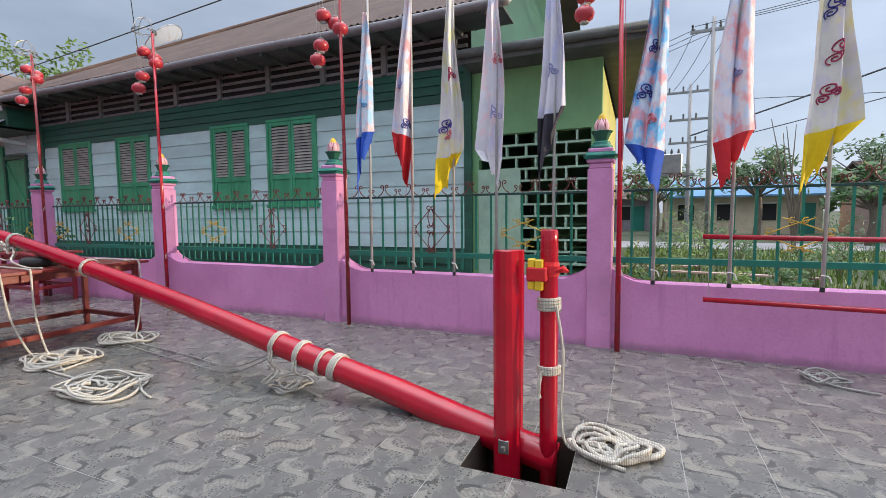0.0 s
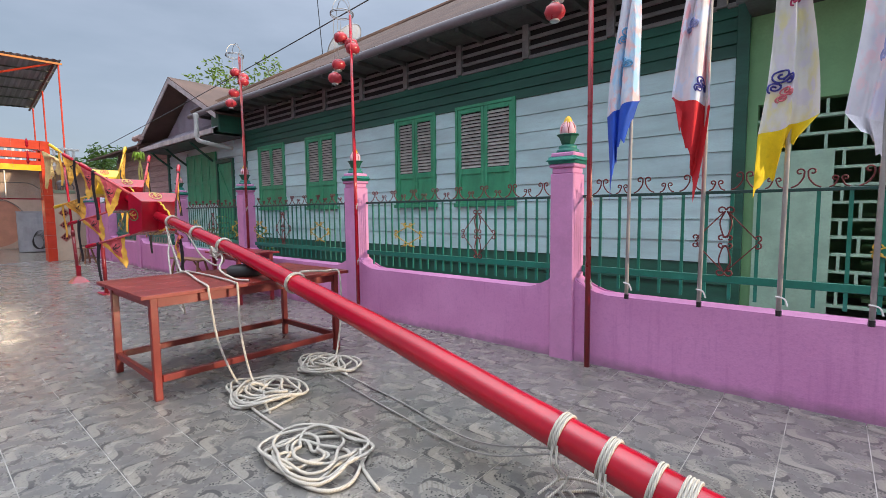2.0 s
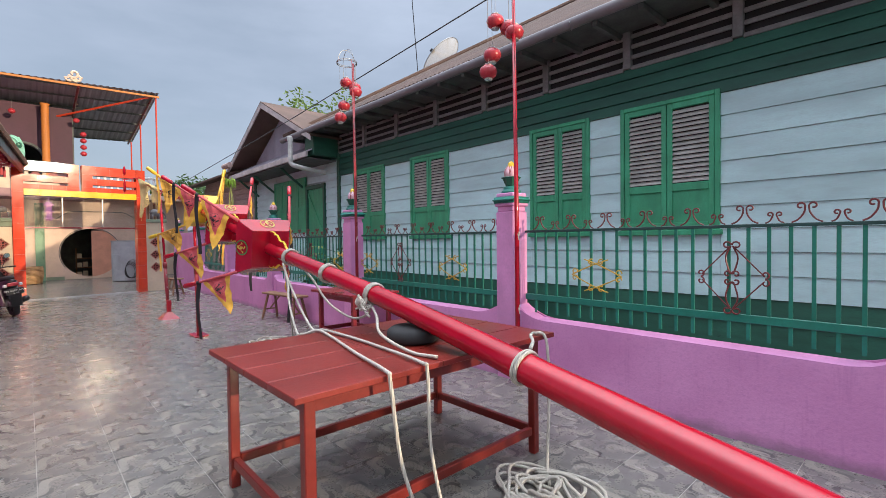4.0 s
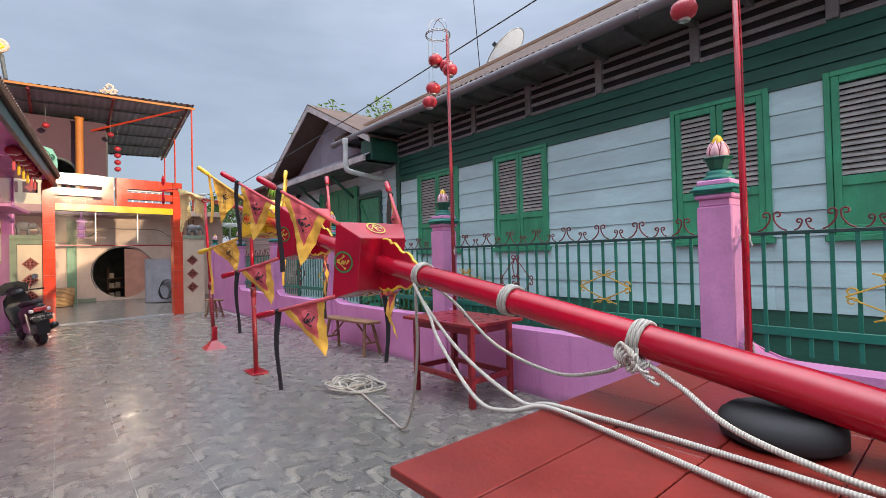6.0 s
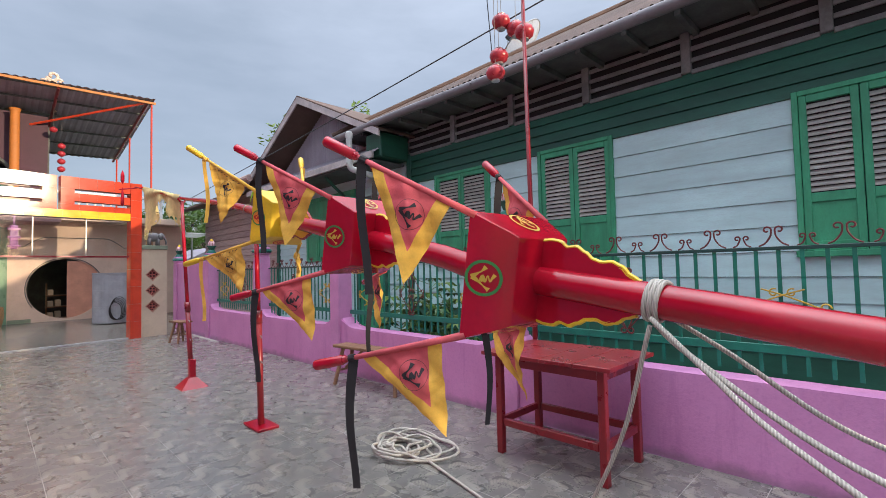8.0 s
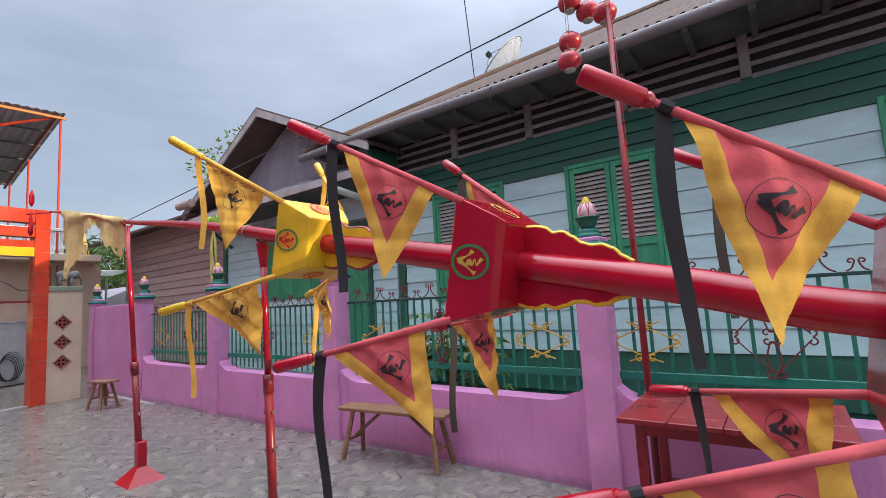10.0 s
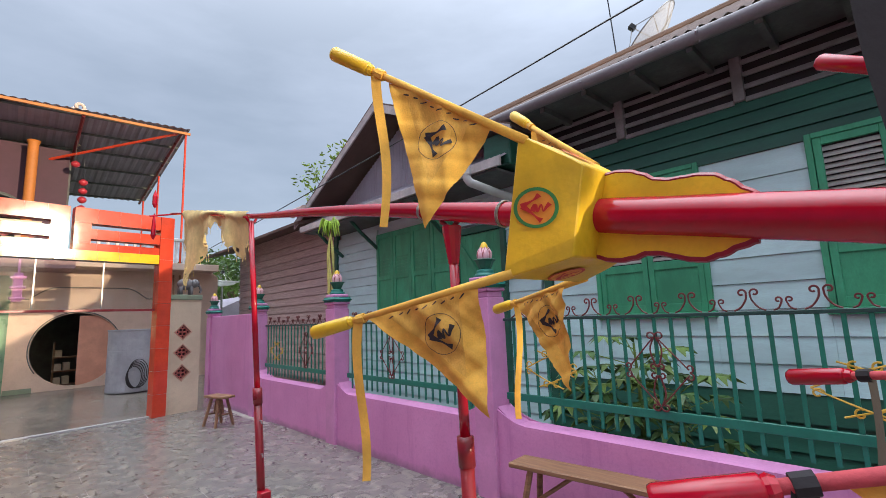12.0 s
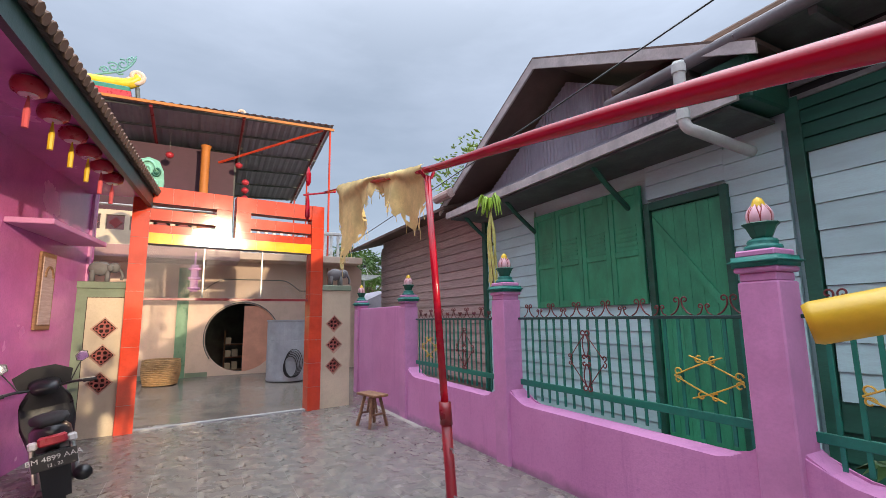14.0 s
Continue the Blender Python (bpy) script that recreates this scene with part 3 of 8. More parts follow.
MESH_BIG, MESH_SMALL, MESH_RED, MESH_YEL = horns(0.085, 1.700, 0.025, 0.006), horns(0.055, 1.642, 0.018, 0.0055), diamond_red(), diamond_yellow()
ORNAMENTS = {0: [(0.52, "y")], 1: [(0.40, "r"), (0.77, "y")], 2: [(0.28, "y"), (0.66, "r")], 3: [(0.07, "y"), (0.34, "r"), (0.70, "y")],
             4: [(0.17, "y"), (0.48, "r"), (0.86, "y")], 5: [(0.40, "r"), (0.85, "y")], 6: [(0.2, "y"), (0.62, "r")]}
for i, (x1, x0) in enumerate(spans[:-1]):
    w = x1 - x0 - 0.236
    e = thing("iron_railing", "green iron fence panel with rusty scrolls on its top rail", "railing", (x0 + 0.118, FENCE_Y, 0), group="iron fence panels")
    part("top_rail", boxed(0, w, -0.013, 0.013, 1.535, 1.56, bevel=0.003), IRON_DARK, e)
    part("bottom_rail", boxed(0, w, -0.012, 0.012, 0.83, 0.89, bevel=0.003), IRON, e)
    nb = int(w / (0.112 if i > 3 else 0.125 if i > 1 else 0.165))
    for k in range(1, nb):
        b = new("bar", BAR_MESH)
        b.parent, b.location = e, (k * w / nb, 0, 0)
    ns = max(3, round(w / 0.36))
    for k in range(ns):
        b = new("scroll", MESH_BIG)
        b.parent, b.location = e, ((k + 0.5) * w / ns, 0, 0)
        if k:
            b = new("scroll", MESH_SMALL)
            b.parent, b.location = e, (k * w / ns, 0, 0)
    for f, kind in ORNAMENTS.get(i, []):
        b = new("ornament", MESH_RED if kind == "r" else MESH_YEL)
        tagged(b, "rusty red diamond scrollwork" if kind == "r" else "yellow diamond scrollwork")
        b.parent, b.location = e, (f * w, -0.016, 0)

# ---- long green wooden house ----
YH = 7.17
HX0, HX1 = -13.10, -1.86
wall = tagged(part("wall_house", boxed(HX0, HX1, YH + 0.03, YH + 0.15, -0.16, 4.15), GREEN_BOARD), "dark green and pale blue boarded house wall", "wall", kind="structure")
for x0, x1, y0, y1, nm in ((HX0, HX0 + 0.12, YH + 0.15, 14.0, "wall_house_west"), (HX1 - 0.12, HX1, YH + 0.15, 14.0, "wall_house_east")):
    tagged(part(nm, boxed(x0, x1, y0, y1, -0.16, 4.15), GREEN_BOARD), "dark green house side wall", "wall", kind="structure")
SHUTTERS = [(-5.82, -4.78), (-7.25, -6.36), (-10.17, -9.16), (-12.30, -11.16)]
fields = []
edge = HX1 - 0.1
for a, b in SHUTTERS:
    fields.append((b + 0.05, edge))
    edge = a - 0.05
fields.append((HX0 + 0.14, edge))


def board(x0, x1, z0, z1, lean=0.012, gap=0.004):
    """A lapped board, its lower edge proud."""
    bm = bmesh.new()
    z0, z1 = z0 + gap, z1
    prof = [(0.03, z0), (-lean - 0.008, z0), (-0.004, z1), (0.03, z1)]
    a = [bm.verts.new((x0, YH + y, z)) for y, z in prof]
    b = [bm.verts.new((x1, YH + y, z)) for y, z in prof]
    bm.faces.new(a)
    bm.faces.new(b[::-1])
    for k in range(4):
        bm.faces.new((a[k], b[k], b[(k + 1) % 4], a[(k + 1) % 4]))
    return bm


random.seed(5)
NB, ZB0, ZB1 = 9, 0.80, 3.05
for a, b in fields:
    for k in range(NB):
        z = ZB0 + (ZB1 - ZB0) * k / NB
        part("plank", board(a, b, z, z + (ZB1 - ZB0) / NB), BLUE_BOARD, wall)
for a, b in SHUTTERS:
    for k in range(3):
        z = ZB0 + (ZB1 - ZB0) * k / NB
        part("plank", board(a - 0.048, b + 0.048, z, z + (ZB1 - ZB0) / NB), BLUE_BOARD, wall)
for k in range(4):
    z = 3.05 + 0.56 * k / 4
    part("plank", board(HX0, HX1, z, z + 0.14, 0.02), GREEN_BOARD, wall)
for k in range(3):
    z = 0.05 + 0.75 * k / 3
    part("plank", board(HX0, HX1, z, z + 0.25, 0.02), GREEN_BOARD, wall)
for x in (HX0 + 0.06, HX1 - 0.05):
    part("corner_post", boxed(x - 0.06, x + 0.06, YH - 0.04, YH + 0.03, -0.16, 3.62, bevel=0.006), GREEN_BOARD, wall, "dark green corner post")
# louvred vent strip under the eave
vx, k = HX0, 0
while vx < HX1 - 0.2:
    w = min(1.22, HX1 - vx)
    e = thing("eave_vent", "grey louvred vent with slats under the eave", "vent", (vx, YH, 3.6), group="eave vents")
    # added black sheet paints the shade between the vent slats
    part("backing", boxed(0, w, 0.02, 0.03, 0, 0.5), UNLIT_BLACK, e)
    part("post", boxed(-0.05, 0.05, -0.05, 0.02, 0, 0.52, bevel=0.006), VENT_SLAT, e)
    for j in range(4):
        part("slat", boxed(0.05, w - 0.05, -0.03, -0.005, -0.02 + j * 0.13, 0.03 + j * 0.13, bevel=0.004), VENT_SLAT, e)
    vx += w


def shutter_pair(x0, x1, z0=1.55, z1=3.05):
    w = (x1 - x0) / 2
    e = thing("window_shutters", "closed green louvred wooden shutters in a green frame", "window shutters", ((x0 + x1) / 2, YH, z0), group="shutters of the wooden house")
    h = z1 - z0
    bm = bmesh.new()
    for a, b, c, d in ((-w - 0.05, -w, 0, h + 0.05), (w, w + 0.05, 0, h + 0.05), (-w, w, h, h + 0.05)):
        box(bm, a, b, -0.045, 0.03, c, d, bevel=0.005)
    part("frame", bm, GREEN_SHUT, e)
    part("sill", boxed(-w - 0.07, w + 0.07, -0.07, 0.03, -0.06, 0, bevel=0.006), GREEN_SHUT, e)
    for s in (-1, 1):
        a, b = (0.004, w - 0.004) if s > 0 else (-w + 0.004, -0.004)
        bm = bmesh.new()
        for q in ((a, a + 0.06, 0, h), (b - 0.06, b, 0, h), (a + 0.06, b - 0.06, 0, 0.09), (a + 0.06, b - 0.06, 0.46, 0.55), (a + 0.06, b - 0.06, h - 0.07, h)):
            box(bm, q[0], q[1], -0.03, 0.01, q[2], q[3], bevel=0.004)
        leaf = part("leaf", bm, GREEN_SHUT, e)
        part("panel", boxed(a + 0.06, b - 0.06, -0.012, 0.008, 0.09, 0.46), GREEN_SHUT, leaf)
        # black sheet for the shade behind the louvres
        part("backing", boxed(a + 0.06, b - 0.06, 0.006, 0.009, 0.55, h - 0.07), UNLIT_BLACK, leaf)
        n = 16
        for k in range(n):
            z = 0.56 + (h - 0.64) * k / n
            bm = bmesh.new()
            vs = [bm.verts.new(p) for p in ((a + 0.06, -0.026, z), (b - 0.06, -0.026, z), (b - 0.06, 0.004, z + 0.035), (a + 0.06, 0.004, z + 0.035),
                                            (a + 0.06, -0.026, z + 0.012), (b - 0.06, -0.026, z + 0.012), (b - 0.06, 0.004, z + 0.047), (a + 0.06, 0.004, z + 0.047))]
            for q in ((0, 1, 2, 3), (4, 7, 6, 5), (0, 4, 5, 1), (2, 6, 7, 3), (0, 3, 7, 4), (1, 5, 6, 2)):
                bm.faces.new([vs[t] for t in q])
            part("slat", bm, LOUVRE, leaf)
    return e


for a, b in SHUTTERS:
    shutter_pair(a, b)

# main roof, gutter
RX0, RX1, RY0, RZ0, SLOPE, RIDGE = -14.5, -1.15, 6.42, 4.14, 0.61, 12.8
roof = thing("roof_main", "rusty brown corrugated roof over the wooden house", "roof", (0, 0, 0), kind="structure")
bm = corrugated(bmesh.new(), RX0, RX1, lambda x, t: (x, RY0 + min(RIDGE - RY0, x - RX0) * t, RZ0 + min(RIDGE - RY0, x - RX0) * t * SLOPE), 0.11, 0.014, 9)
part("sheet", bm, ROOF, roof)
RD = RIDGE - RY0
bm = bmesh.new()
apex = (RX0 + RD, RIDGE, RZ0 + RD * SLOPE)
bm.faces.new([bm.verts.new(p) for p in ((RX0, RY0, RZ0), apex, (RX0, RIDGE + RD, RZ0))])
bm.faces.new([bm.verts.new(p) for p in ((RX0, RIDGE + RD, RZ0), apex, (RX1, RIDGE, apex[2]), (RX1, RIDGE + RD, RZ0))])
part("sheet", bm, ROOF, roof)
part("hip_cap", tubed([(RX0, RY0, RZ0 + 0.02), (apex[0], apex[1], apex[2] + 0.03), (RX1, RIDGE, apex[2] + 0.03)], 0.06, 8), ROOF, roof)
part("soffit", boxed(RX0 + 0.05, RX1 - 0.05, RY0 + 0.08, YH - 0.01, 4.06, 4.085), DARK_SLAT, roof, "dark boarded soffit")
bm = bmesh.new()
for k in range(24):
    x = RX0 + 0.3 + k * (RX1 - RX0 - 0.6) / 23
    box(bm, x - 0.03, x + 0.03, RY0 + 0.1, YH, 3.99, 4.058)
part("rafters", bm, DARK_SLAT, roof)
part("verge_board", plate(bmesh.new(), [(RY0 - 0.02, RZ0 - 0.16), (RIDGE, RZ0 + (RIDGE - RY0) * SLOPE - 0.16), (RIDGE, RZ0 + (RIDGE - RY0) * SLOPE - 0.02), (RY0 - 0.02, RZ0 - 0.02)], 0.03, Matrix.Translation((RX1, 0, 0)) @ Matrix.Rotation(radians(90), 4, "Z")), FASCIA, roof)
bm = bmesh.new()
plate(bm, [(YH + 0.1, 4.0), (RIDGE + 5.5, 4.0), (RIDGE, RZ0 + (RIDGE - RY0) * SLOPE - 0.12)], 0.1, Matrix.Translation((HX1 - 0.1, 0, 0)) @ Matrix.Rotation(radians(90), 4, "Z"))
part("gable_wall", bm, GREEN_BOARD, roof)
gut = thing("gutter", "grey half-round metal gutter along the eave", "gutter", ((RX0 + RX1) / 2, RY0 - 0.03, 4.05))
part("trough", tubed([(x, 0.008 * math.sin(x * 1.7), 0.012 * math.sin(x * 0.9)) for x in np.linspace(-6.75, 6.75, 60)], 0.065, 10), GUTTER, gut, smooth=True)
for k in range(12):
    x = -6.4 + k * 1.16
    part("bracket", tubed([(x, 0.0, -0.07), (x, -0.068, 0.0), (x, 0.0, 0.072), (x, 0.1, 0.06)], 0.012, 5), GUTTER, gut)

# light green annexe with a brick lattice
annex = thing("wall_annex", "light green annexe wall with an open block lattice", "wall", (0, 0, 0), kind="structure")
AX0, AX1 = HX1, 0.02
bm = boxed(AX0, AX1, YH + 0.05, YH + 0.2, 2.52, 3.45)
box(bm, AX1 - 0.14, AX1, YH + 0.05, YH + 0.2, -0.16, 2.52)
box(bm, AX0, AX0 + 0.1, YH + 0.05, YH + 0.2, -0.16, 2.52)
part("wall", bm, LIME, annex)
part("side_wall", boxed(AX1 - 0.12, AX1, YH + 0.2, 11.5, -0.16, 3.45), LIME_YELLOW, annex, "yellow-green side wall")
part("back_wall", boxed(AX0, AX1, 11.4, 11.5, -0.16, 3.45), LIME, annex)
part("inner_floor", boxed(AX0, AX1, YH + 0.2, 11.4, -0.16, -0.1), CONCRETE, annex)
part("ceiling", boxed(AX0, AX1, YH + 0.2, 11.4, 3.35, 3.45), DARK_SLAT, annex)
rows, z = 11, 0.5
for r in range(12):
    zz = 0.42 + r * 0.175
    part("course", boxed(AX0 + 0.1, AX1 - 0.14, YH + 0.07, YH + 0.17, zz - 0.014, zz + 0.014), MINT_BLOCK, annex)
    for c in range(6):
        x = AX0 + 0.24 + c * 0.29 + (0.145 if r % 2 else 0)
        if x < AX1 - 0.2 and r < 12:
            part("web", boxed(x - 0.013, x + 0.013, YH + 0.07, YH + 0.17, zz + 0.014, zz + 0.161), MINT_BLOCK, annex)
for k in range(6):
    part("step", boxed(AX0 + 1.05, AX0 + 1.6, 8.1 + 0.25 * k, 8.33 + 0.25 * k, 0.35 + 0.19 * k, 0.39 + 0.19 * k), LIME, annex, "light green stair step")
part("dado", boxed(AX0 + 0.1, AX0 + 0.75, YH + 0.03, YH + 0.06, -0.16, 2.0), MINT_BLOCK, annex, "pale mint board beside the lattice")
lean = thing("roof_annex", "dark lean-to roof over the annexe", "roof", (0, 0, 0), kind="structure")
bm = corrugated(bmesh.new(), AX0 - 0.05, 0.72, lambda x, t: (x, 6.62 + 5.2 * t, 3.56 + 0.3 * t), 0.11, 0.012, 4)
part("sheet", bm, DARK_SLAT, lean)
part("fascia", boxed(AX0 - 0.05, 0.72, 6.58, 6.62, 3.40, 3.56), DARK_SLAT, lean)
part("soffit", boxed(AX0, 0.70, 6.63, 11.7, 3.455, 3.475), DARK_SLAT, lean)
tagged(part("annex_gutter", tubed([(x, 6.54, 3.52) for x in (AX0 - 0.05, -0.7, 0.74)], 0.06, 10), DARK_SLAT, smooth=True), "dark metal gutter on the lean-to eave", "gutter")

# ---- older brown house with gable and porch ----
old = thing("wall_old_house", "weathered brown board wall of the older house", "wall", (0, 0, 0), kind="structure")
part("core", boxed(-24.4, -18.5, YH + 0.05, YH + 0.15, -0.16, 4.0), BROWN_BOARD, old)
for k in range(18):
    z = 0.3 + k * 0.19
    bm = board(-24.4, -18.48, z, z + 0.19, 0.02, 0.008)
    part("plank", bm, BROWN_BOARD, old)
part("end_post", boxed(-18.52, -18.4, YH - 0.06, YH + 0.03, -0.16, 3.6), GREEN_BOARD, old)
porch = thing("wall_porch", "pale blue boarded porch wall", "wall", (0, 0, 0), kind="structure")
part("core", boxed(-18.4, HX0, YH + 0.06, YH + 0.16, -0.16, 4.1), BLUE_BOARD, porch)
for k in range(18):
    z = 0.1 + k * 0.18
    for a, b in ((-18.4, -16.95), (-16.95, -14.72), (-13.74, HX0 - 0.06)):
        if a == -16.95 and z > 1.62:
            continue
        part("plank", board(a, b, z, z + 0.18), BLUE_BOARD if z < 3.2 else DARK_SLAT, porch)
for k in range(4):
    z = 3.0 + k * 0.18
    part("plank", board(-14.72, -13.74, z, z + 0.18), BLUE_BOARD, porch)
fold = thing("window_folding", "closed green folding wooden window panels", "window", (-15.86, YH - 0.02, 1.70), kind="structure")
for k in range(4):
    a = -1.06 + k * 0.53
    bm = bmesh.new()
    for q in ((a + 0.005, a + 0.08, 0, 1.52), (a + 0.45, a + 0.525, 0, 1.52), (a + 0.08, a + 0.45, 0, 0.1), (a + 0.08, a + 0.45, 1.42, 1.52), (a + 0.08, a + 0.45, 0.62, 0.7)):
        box(bm, q[0], q[1], -0.03, 0.02, q[2], q[3], bevel=0.004)
    leaf = part("panel", bm, GREEN_SHUT, fold)
    part("infill", boxed(a + 0.08, a + 0.45, -0.012, 0.018, 0.1, 1.42), GREEN_SHUT, leaf)
    for j in range(5):
        part("slat", boxed(a + 0.1, a + 0.43, -0.02, -0.012, 0.76 + j * 0.06, 0.79 + j * 0.06), GREEN_SHUT, leaf)
dr = thing("door_1", "closed green plank door with a diagonal brace", "door", (-14.23, YH - 0.02, -0.1), kind="structure")
bm = bmesh.new()
for q in ((-0.52, -0.44, 0, 3.05), (0.44, 0.52, 0, 3.05), (-0.44, 0.44, 2.95, 3.05)):
    box(bm, q[0], q[1], -0.05, 0.03, q[2], q[3], bevel=0.005)
part("frame", bm, GREEN_BOARD, dr)
for k in range(6):
    part("plank", boxed(-0.435 + k * 0.145, -0.294 + k * 0.145, 0.0, 0.02, 0.05, 2.94), GREEN_SHUT, dr)
part("brace", plate(bmesh.new(), [(-0.42, 2.75), (-0.42, 2.88), (0.42, 1.75), (0.42, 1.62)], 0.02, Matrix.Translation((0, -0.012, 0))), GREEN_SHUT, dr)
r2 = thing("roof_old_house", "brown gabled roof with grey corrugated gable cladding", "roof", (0, 0, 0), kind="structure")
GA = (-15.84, 5.36)
for s, xe, ze in ((-1, -18.9, 3.74), (1, -12.9, 3.95)):
    bm = bmesh.new()
    a = [bm.verts.new(p) for p in ((GA[0], 6.35, GA[1]), (xe, 6.35, ze), (xe, 14, ze), (GA[0], 14, GA[1]))]
    b = [bm.verts.new((v.co.x, v.co.y, v.co.z - 0.05)) for v in a]
    bm.faces.new(a)
    bm.faces.new(b[::-1])
    for k in range(4):
        bm.faces.new((a[k], b[k], b[(k + 1) % 4], a[(k + 1) % 4]))
    part("slope", bm, ROOF, r2)
    part("bargeboard", plate(bmesh.new(), [(GA[0], GA[1] - 0.03), (xe, ze - 0.03), (xe, ze - 0.15), (GA[0], GA[1] - 0.18)], 0.03, Matrix.Translation((0, 6.36 - 0.004 * s, 0))), FASCIA, r2, "weathered grey bargeboard")
bm = bmesh.new()
nv = 220
for i in range(nv):
    xa, xb = -18.7 + 5.6 * i / nv, -18.7 + 5.6 * (i + 1) / nv
    za = [min(5.13 - abs(x - GA[0]) * 0.55, 5.13) for x in (xa, xb)]
    ya = [7.0 + 0.012 * math.sin(2 * math.pi * x / 0.08) for x in (xa, xb)]
    bm.faces.new([bm.verts.new(p) for p in ((xa, ya[0], 3.5), (xb, ya[1], 3.5), (xb, ya[1], max(3.6, za[1])), (xa, ya[0], max(3.6, za[0])))])
part("gable_cladding", bm, SHEET, r2, "grey corrugated gable cladding")
bm = corrugated(bmesh.new(), -18.6, -13.1, lambda x, t: (x, 6.38 + 0.62 * t, 3.58 + 0.36 * t), 0.08, 0.012, 2)
part("awning", bm, SHEET, r2, "narrow corrugated awning")
part("awning_fascia", boxed(-18.6, -13.1, 6.34, 6.38, 3.46, 3.58), FASCIA, r2, "weathered white fascia board")
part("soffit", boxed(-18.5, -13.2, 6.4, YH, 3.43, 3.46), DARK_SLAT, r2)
for x in (-18.2, -16.9, -15.0):
    part("strut", tubed([(x, 6.5, 3.48), (x, 6.75, 3.25), (x, YH - 0.02, 2.95)], 0.035, 6), GREEN_BOARD, r2)
part("beam_end", tubed([(-18.9, 6.3, 3.92), (-18.3, 6.3, 3.92)], 0.09, 10), BROWN_BOARD, r2)
bm = bmesh.new()
a = [bm.verts.new(p) for p in ((-25.2, 6.3, 3.72), (-18.6, 6.3, 3.72), (-18.6, 10.5, 4.9), (-25.2, 10.5, 4.9))]
b = [bm.verts.new((v.co.x, v.co.y, v.co.z - 0.06)) for v in a]
bm.faces.new(a)
bm.faces.new(b[::-1])
for k in range(4):
    bm.faces.new((a[k], b[k], b[(k + 1) % 4], a[(k + 1) % 4]))
part("side_slope", bm, ROOF, r2)
dp = thing("drain_pipe", "pale grey plastic drain pipe with elbows", "pipe", (-13.47, 6.12, 3.93))
part("pipe", tubed(spline([(0, 0, 0.02), (0, 0, -0.35), (0, 0, -0.55), (0.02, 0.03, -0.64), (0.06, 0.12, -0.68), (0.11, 0.46, -0.74), (0.13, 0.84, -0.78)], 6), 0.055, 10), PVC, dp, smooth=True)
for z in (-0.05, -0.52):
    part("socket", tubed([(0, 0, z - 0.04), (0, 0, z + 0.04)], 0.066, 12), PVC, dp)
tagged(part("green_bracket_beam", boxed(-13.5, -13.05, 6.5, YH, 3.5, 3.95, bevel=0.02), GREEN_BOARD), "dark green boxed beam end under the eave", "beam", kind="structure")


# ---- the ceremonial mast lying across tables and stands ----
AXIS = [(0.08, 3.08, -0.08), (-0.50, 3.14, 0.02), (-1.03, 3.18, 0.13), (-2.05, 3.20, 0.345), (-3.2, 3.22, 0.60), (-4.5, 3.25, 0.855), (-5.2, 3.27, 0.99), (-6.1, 3.29, 1.145),
        (-7.05, 3.31, 1.295), (-8.04, 3.335, 1.445), (-8.5, 3.35, 1.555), (-9.7, 3.38, 1.79), (-10.5, 3.40, 1.945), (-11.5, 3.43, 2.165), (-12.4, 3.43, 2.33), (-13.45, 3.43, 2.50), (-14.8, 3.42, 2.77), (-16.2, 3.42, 3.05)]
AX_PTS = spline(AXIS, 10)


def on_axis(x):
    """Place and direction (towards the tip) of the mast at x."""
    for a, b in zip(AX_PTS, AX_PTS[1:]):
        if b.x <= x <= a.x:
            t = (a.x - x) / (a.x - b.x)
            return a.lerp(b, t), (b - a).normalized()
    return AX_PTS[-1], (AX_PTS[-1] - AX_PTS[-2]).normalized()


def mast_r(x):
    return float(np.interp(-x, [0, 1, 3.2, 6, 9.5, 10.3, 10.9, 11.6, 13.4, 16.2], [0.096, 0.094, 0.084, 0.066, 0.063, 0.058, 0.045, 0.037, 0.022, 0.010]))


mast = thing("ceremonial_mast", "long glossy red wooden mast lying aslant on tables and stands", "mast", (0.08, 3.08, -0.08))
base = Vector((0.08, 3.08, -0.08))
bm = tubed([p - base for p in AX_PTS], [mast_r(p.x) for p in AX_PTS], 24)
# hand-planed flats: the section is a rounded octagon, slightly uneven along its length
for i, v in enumerate(bm.verts):
    c = AX_PTS[min(len(AX_PTS) - 1, i // 24)] - base
    k = 2 * math.pi * (i % 24) / 24
    v.co = c + (v.co - c) * (1 + 0.022 * math.cos(8 * k) * max(0.0, min(1.0, 1.3 + 0.12 * (c.x + base.x))) + 0.012 * math.sin(i // 24 * 1.7 + 2 * k))
part("shaft", bm, RED, mast, smooth=True)


def frame_at(x):
    """Local frame on the mast: x towards the tip, y to the back, z up."""
    p, d = on_axis(x)
    back_ = Vector((0, 1, 0))
    back_ = (back_ - d * back_.dot(d)).normalized()
    up = d.cross(back_)
    if up.z < 0:
        up = -up
    m = Matrix((d, back_, up)).transposed().to_4x4()
    m.translation = p - base
    return m


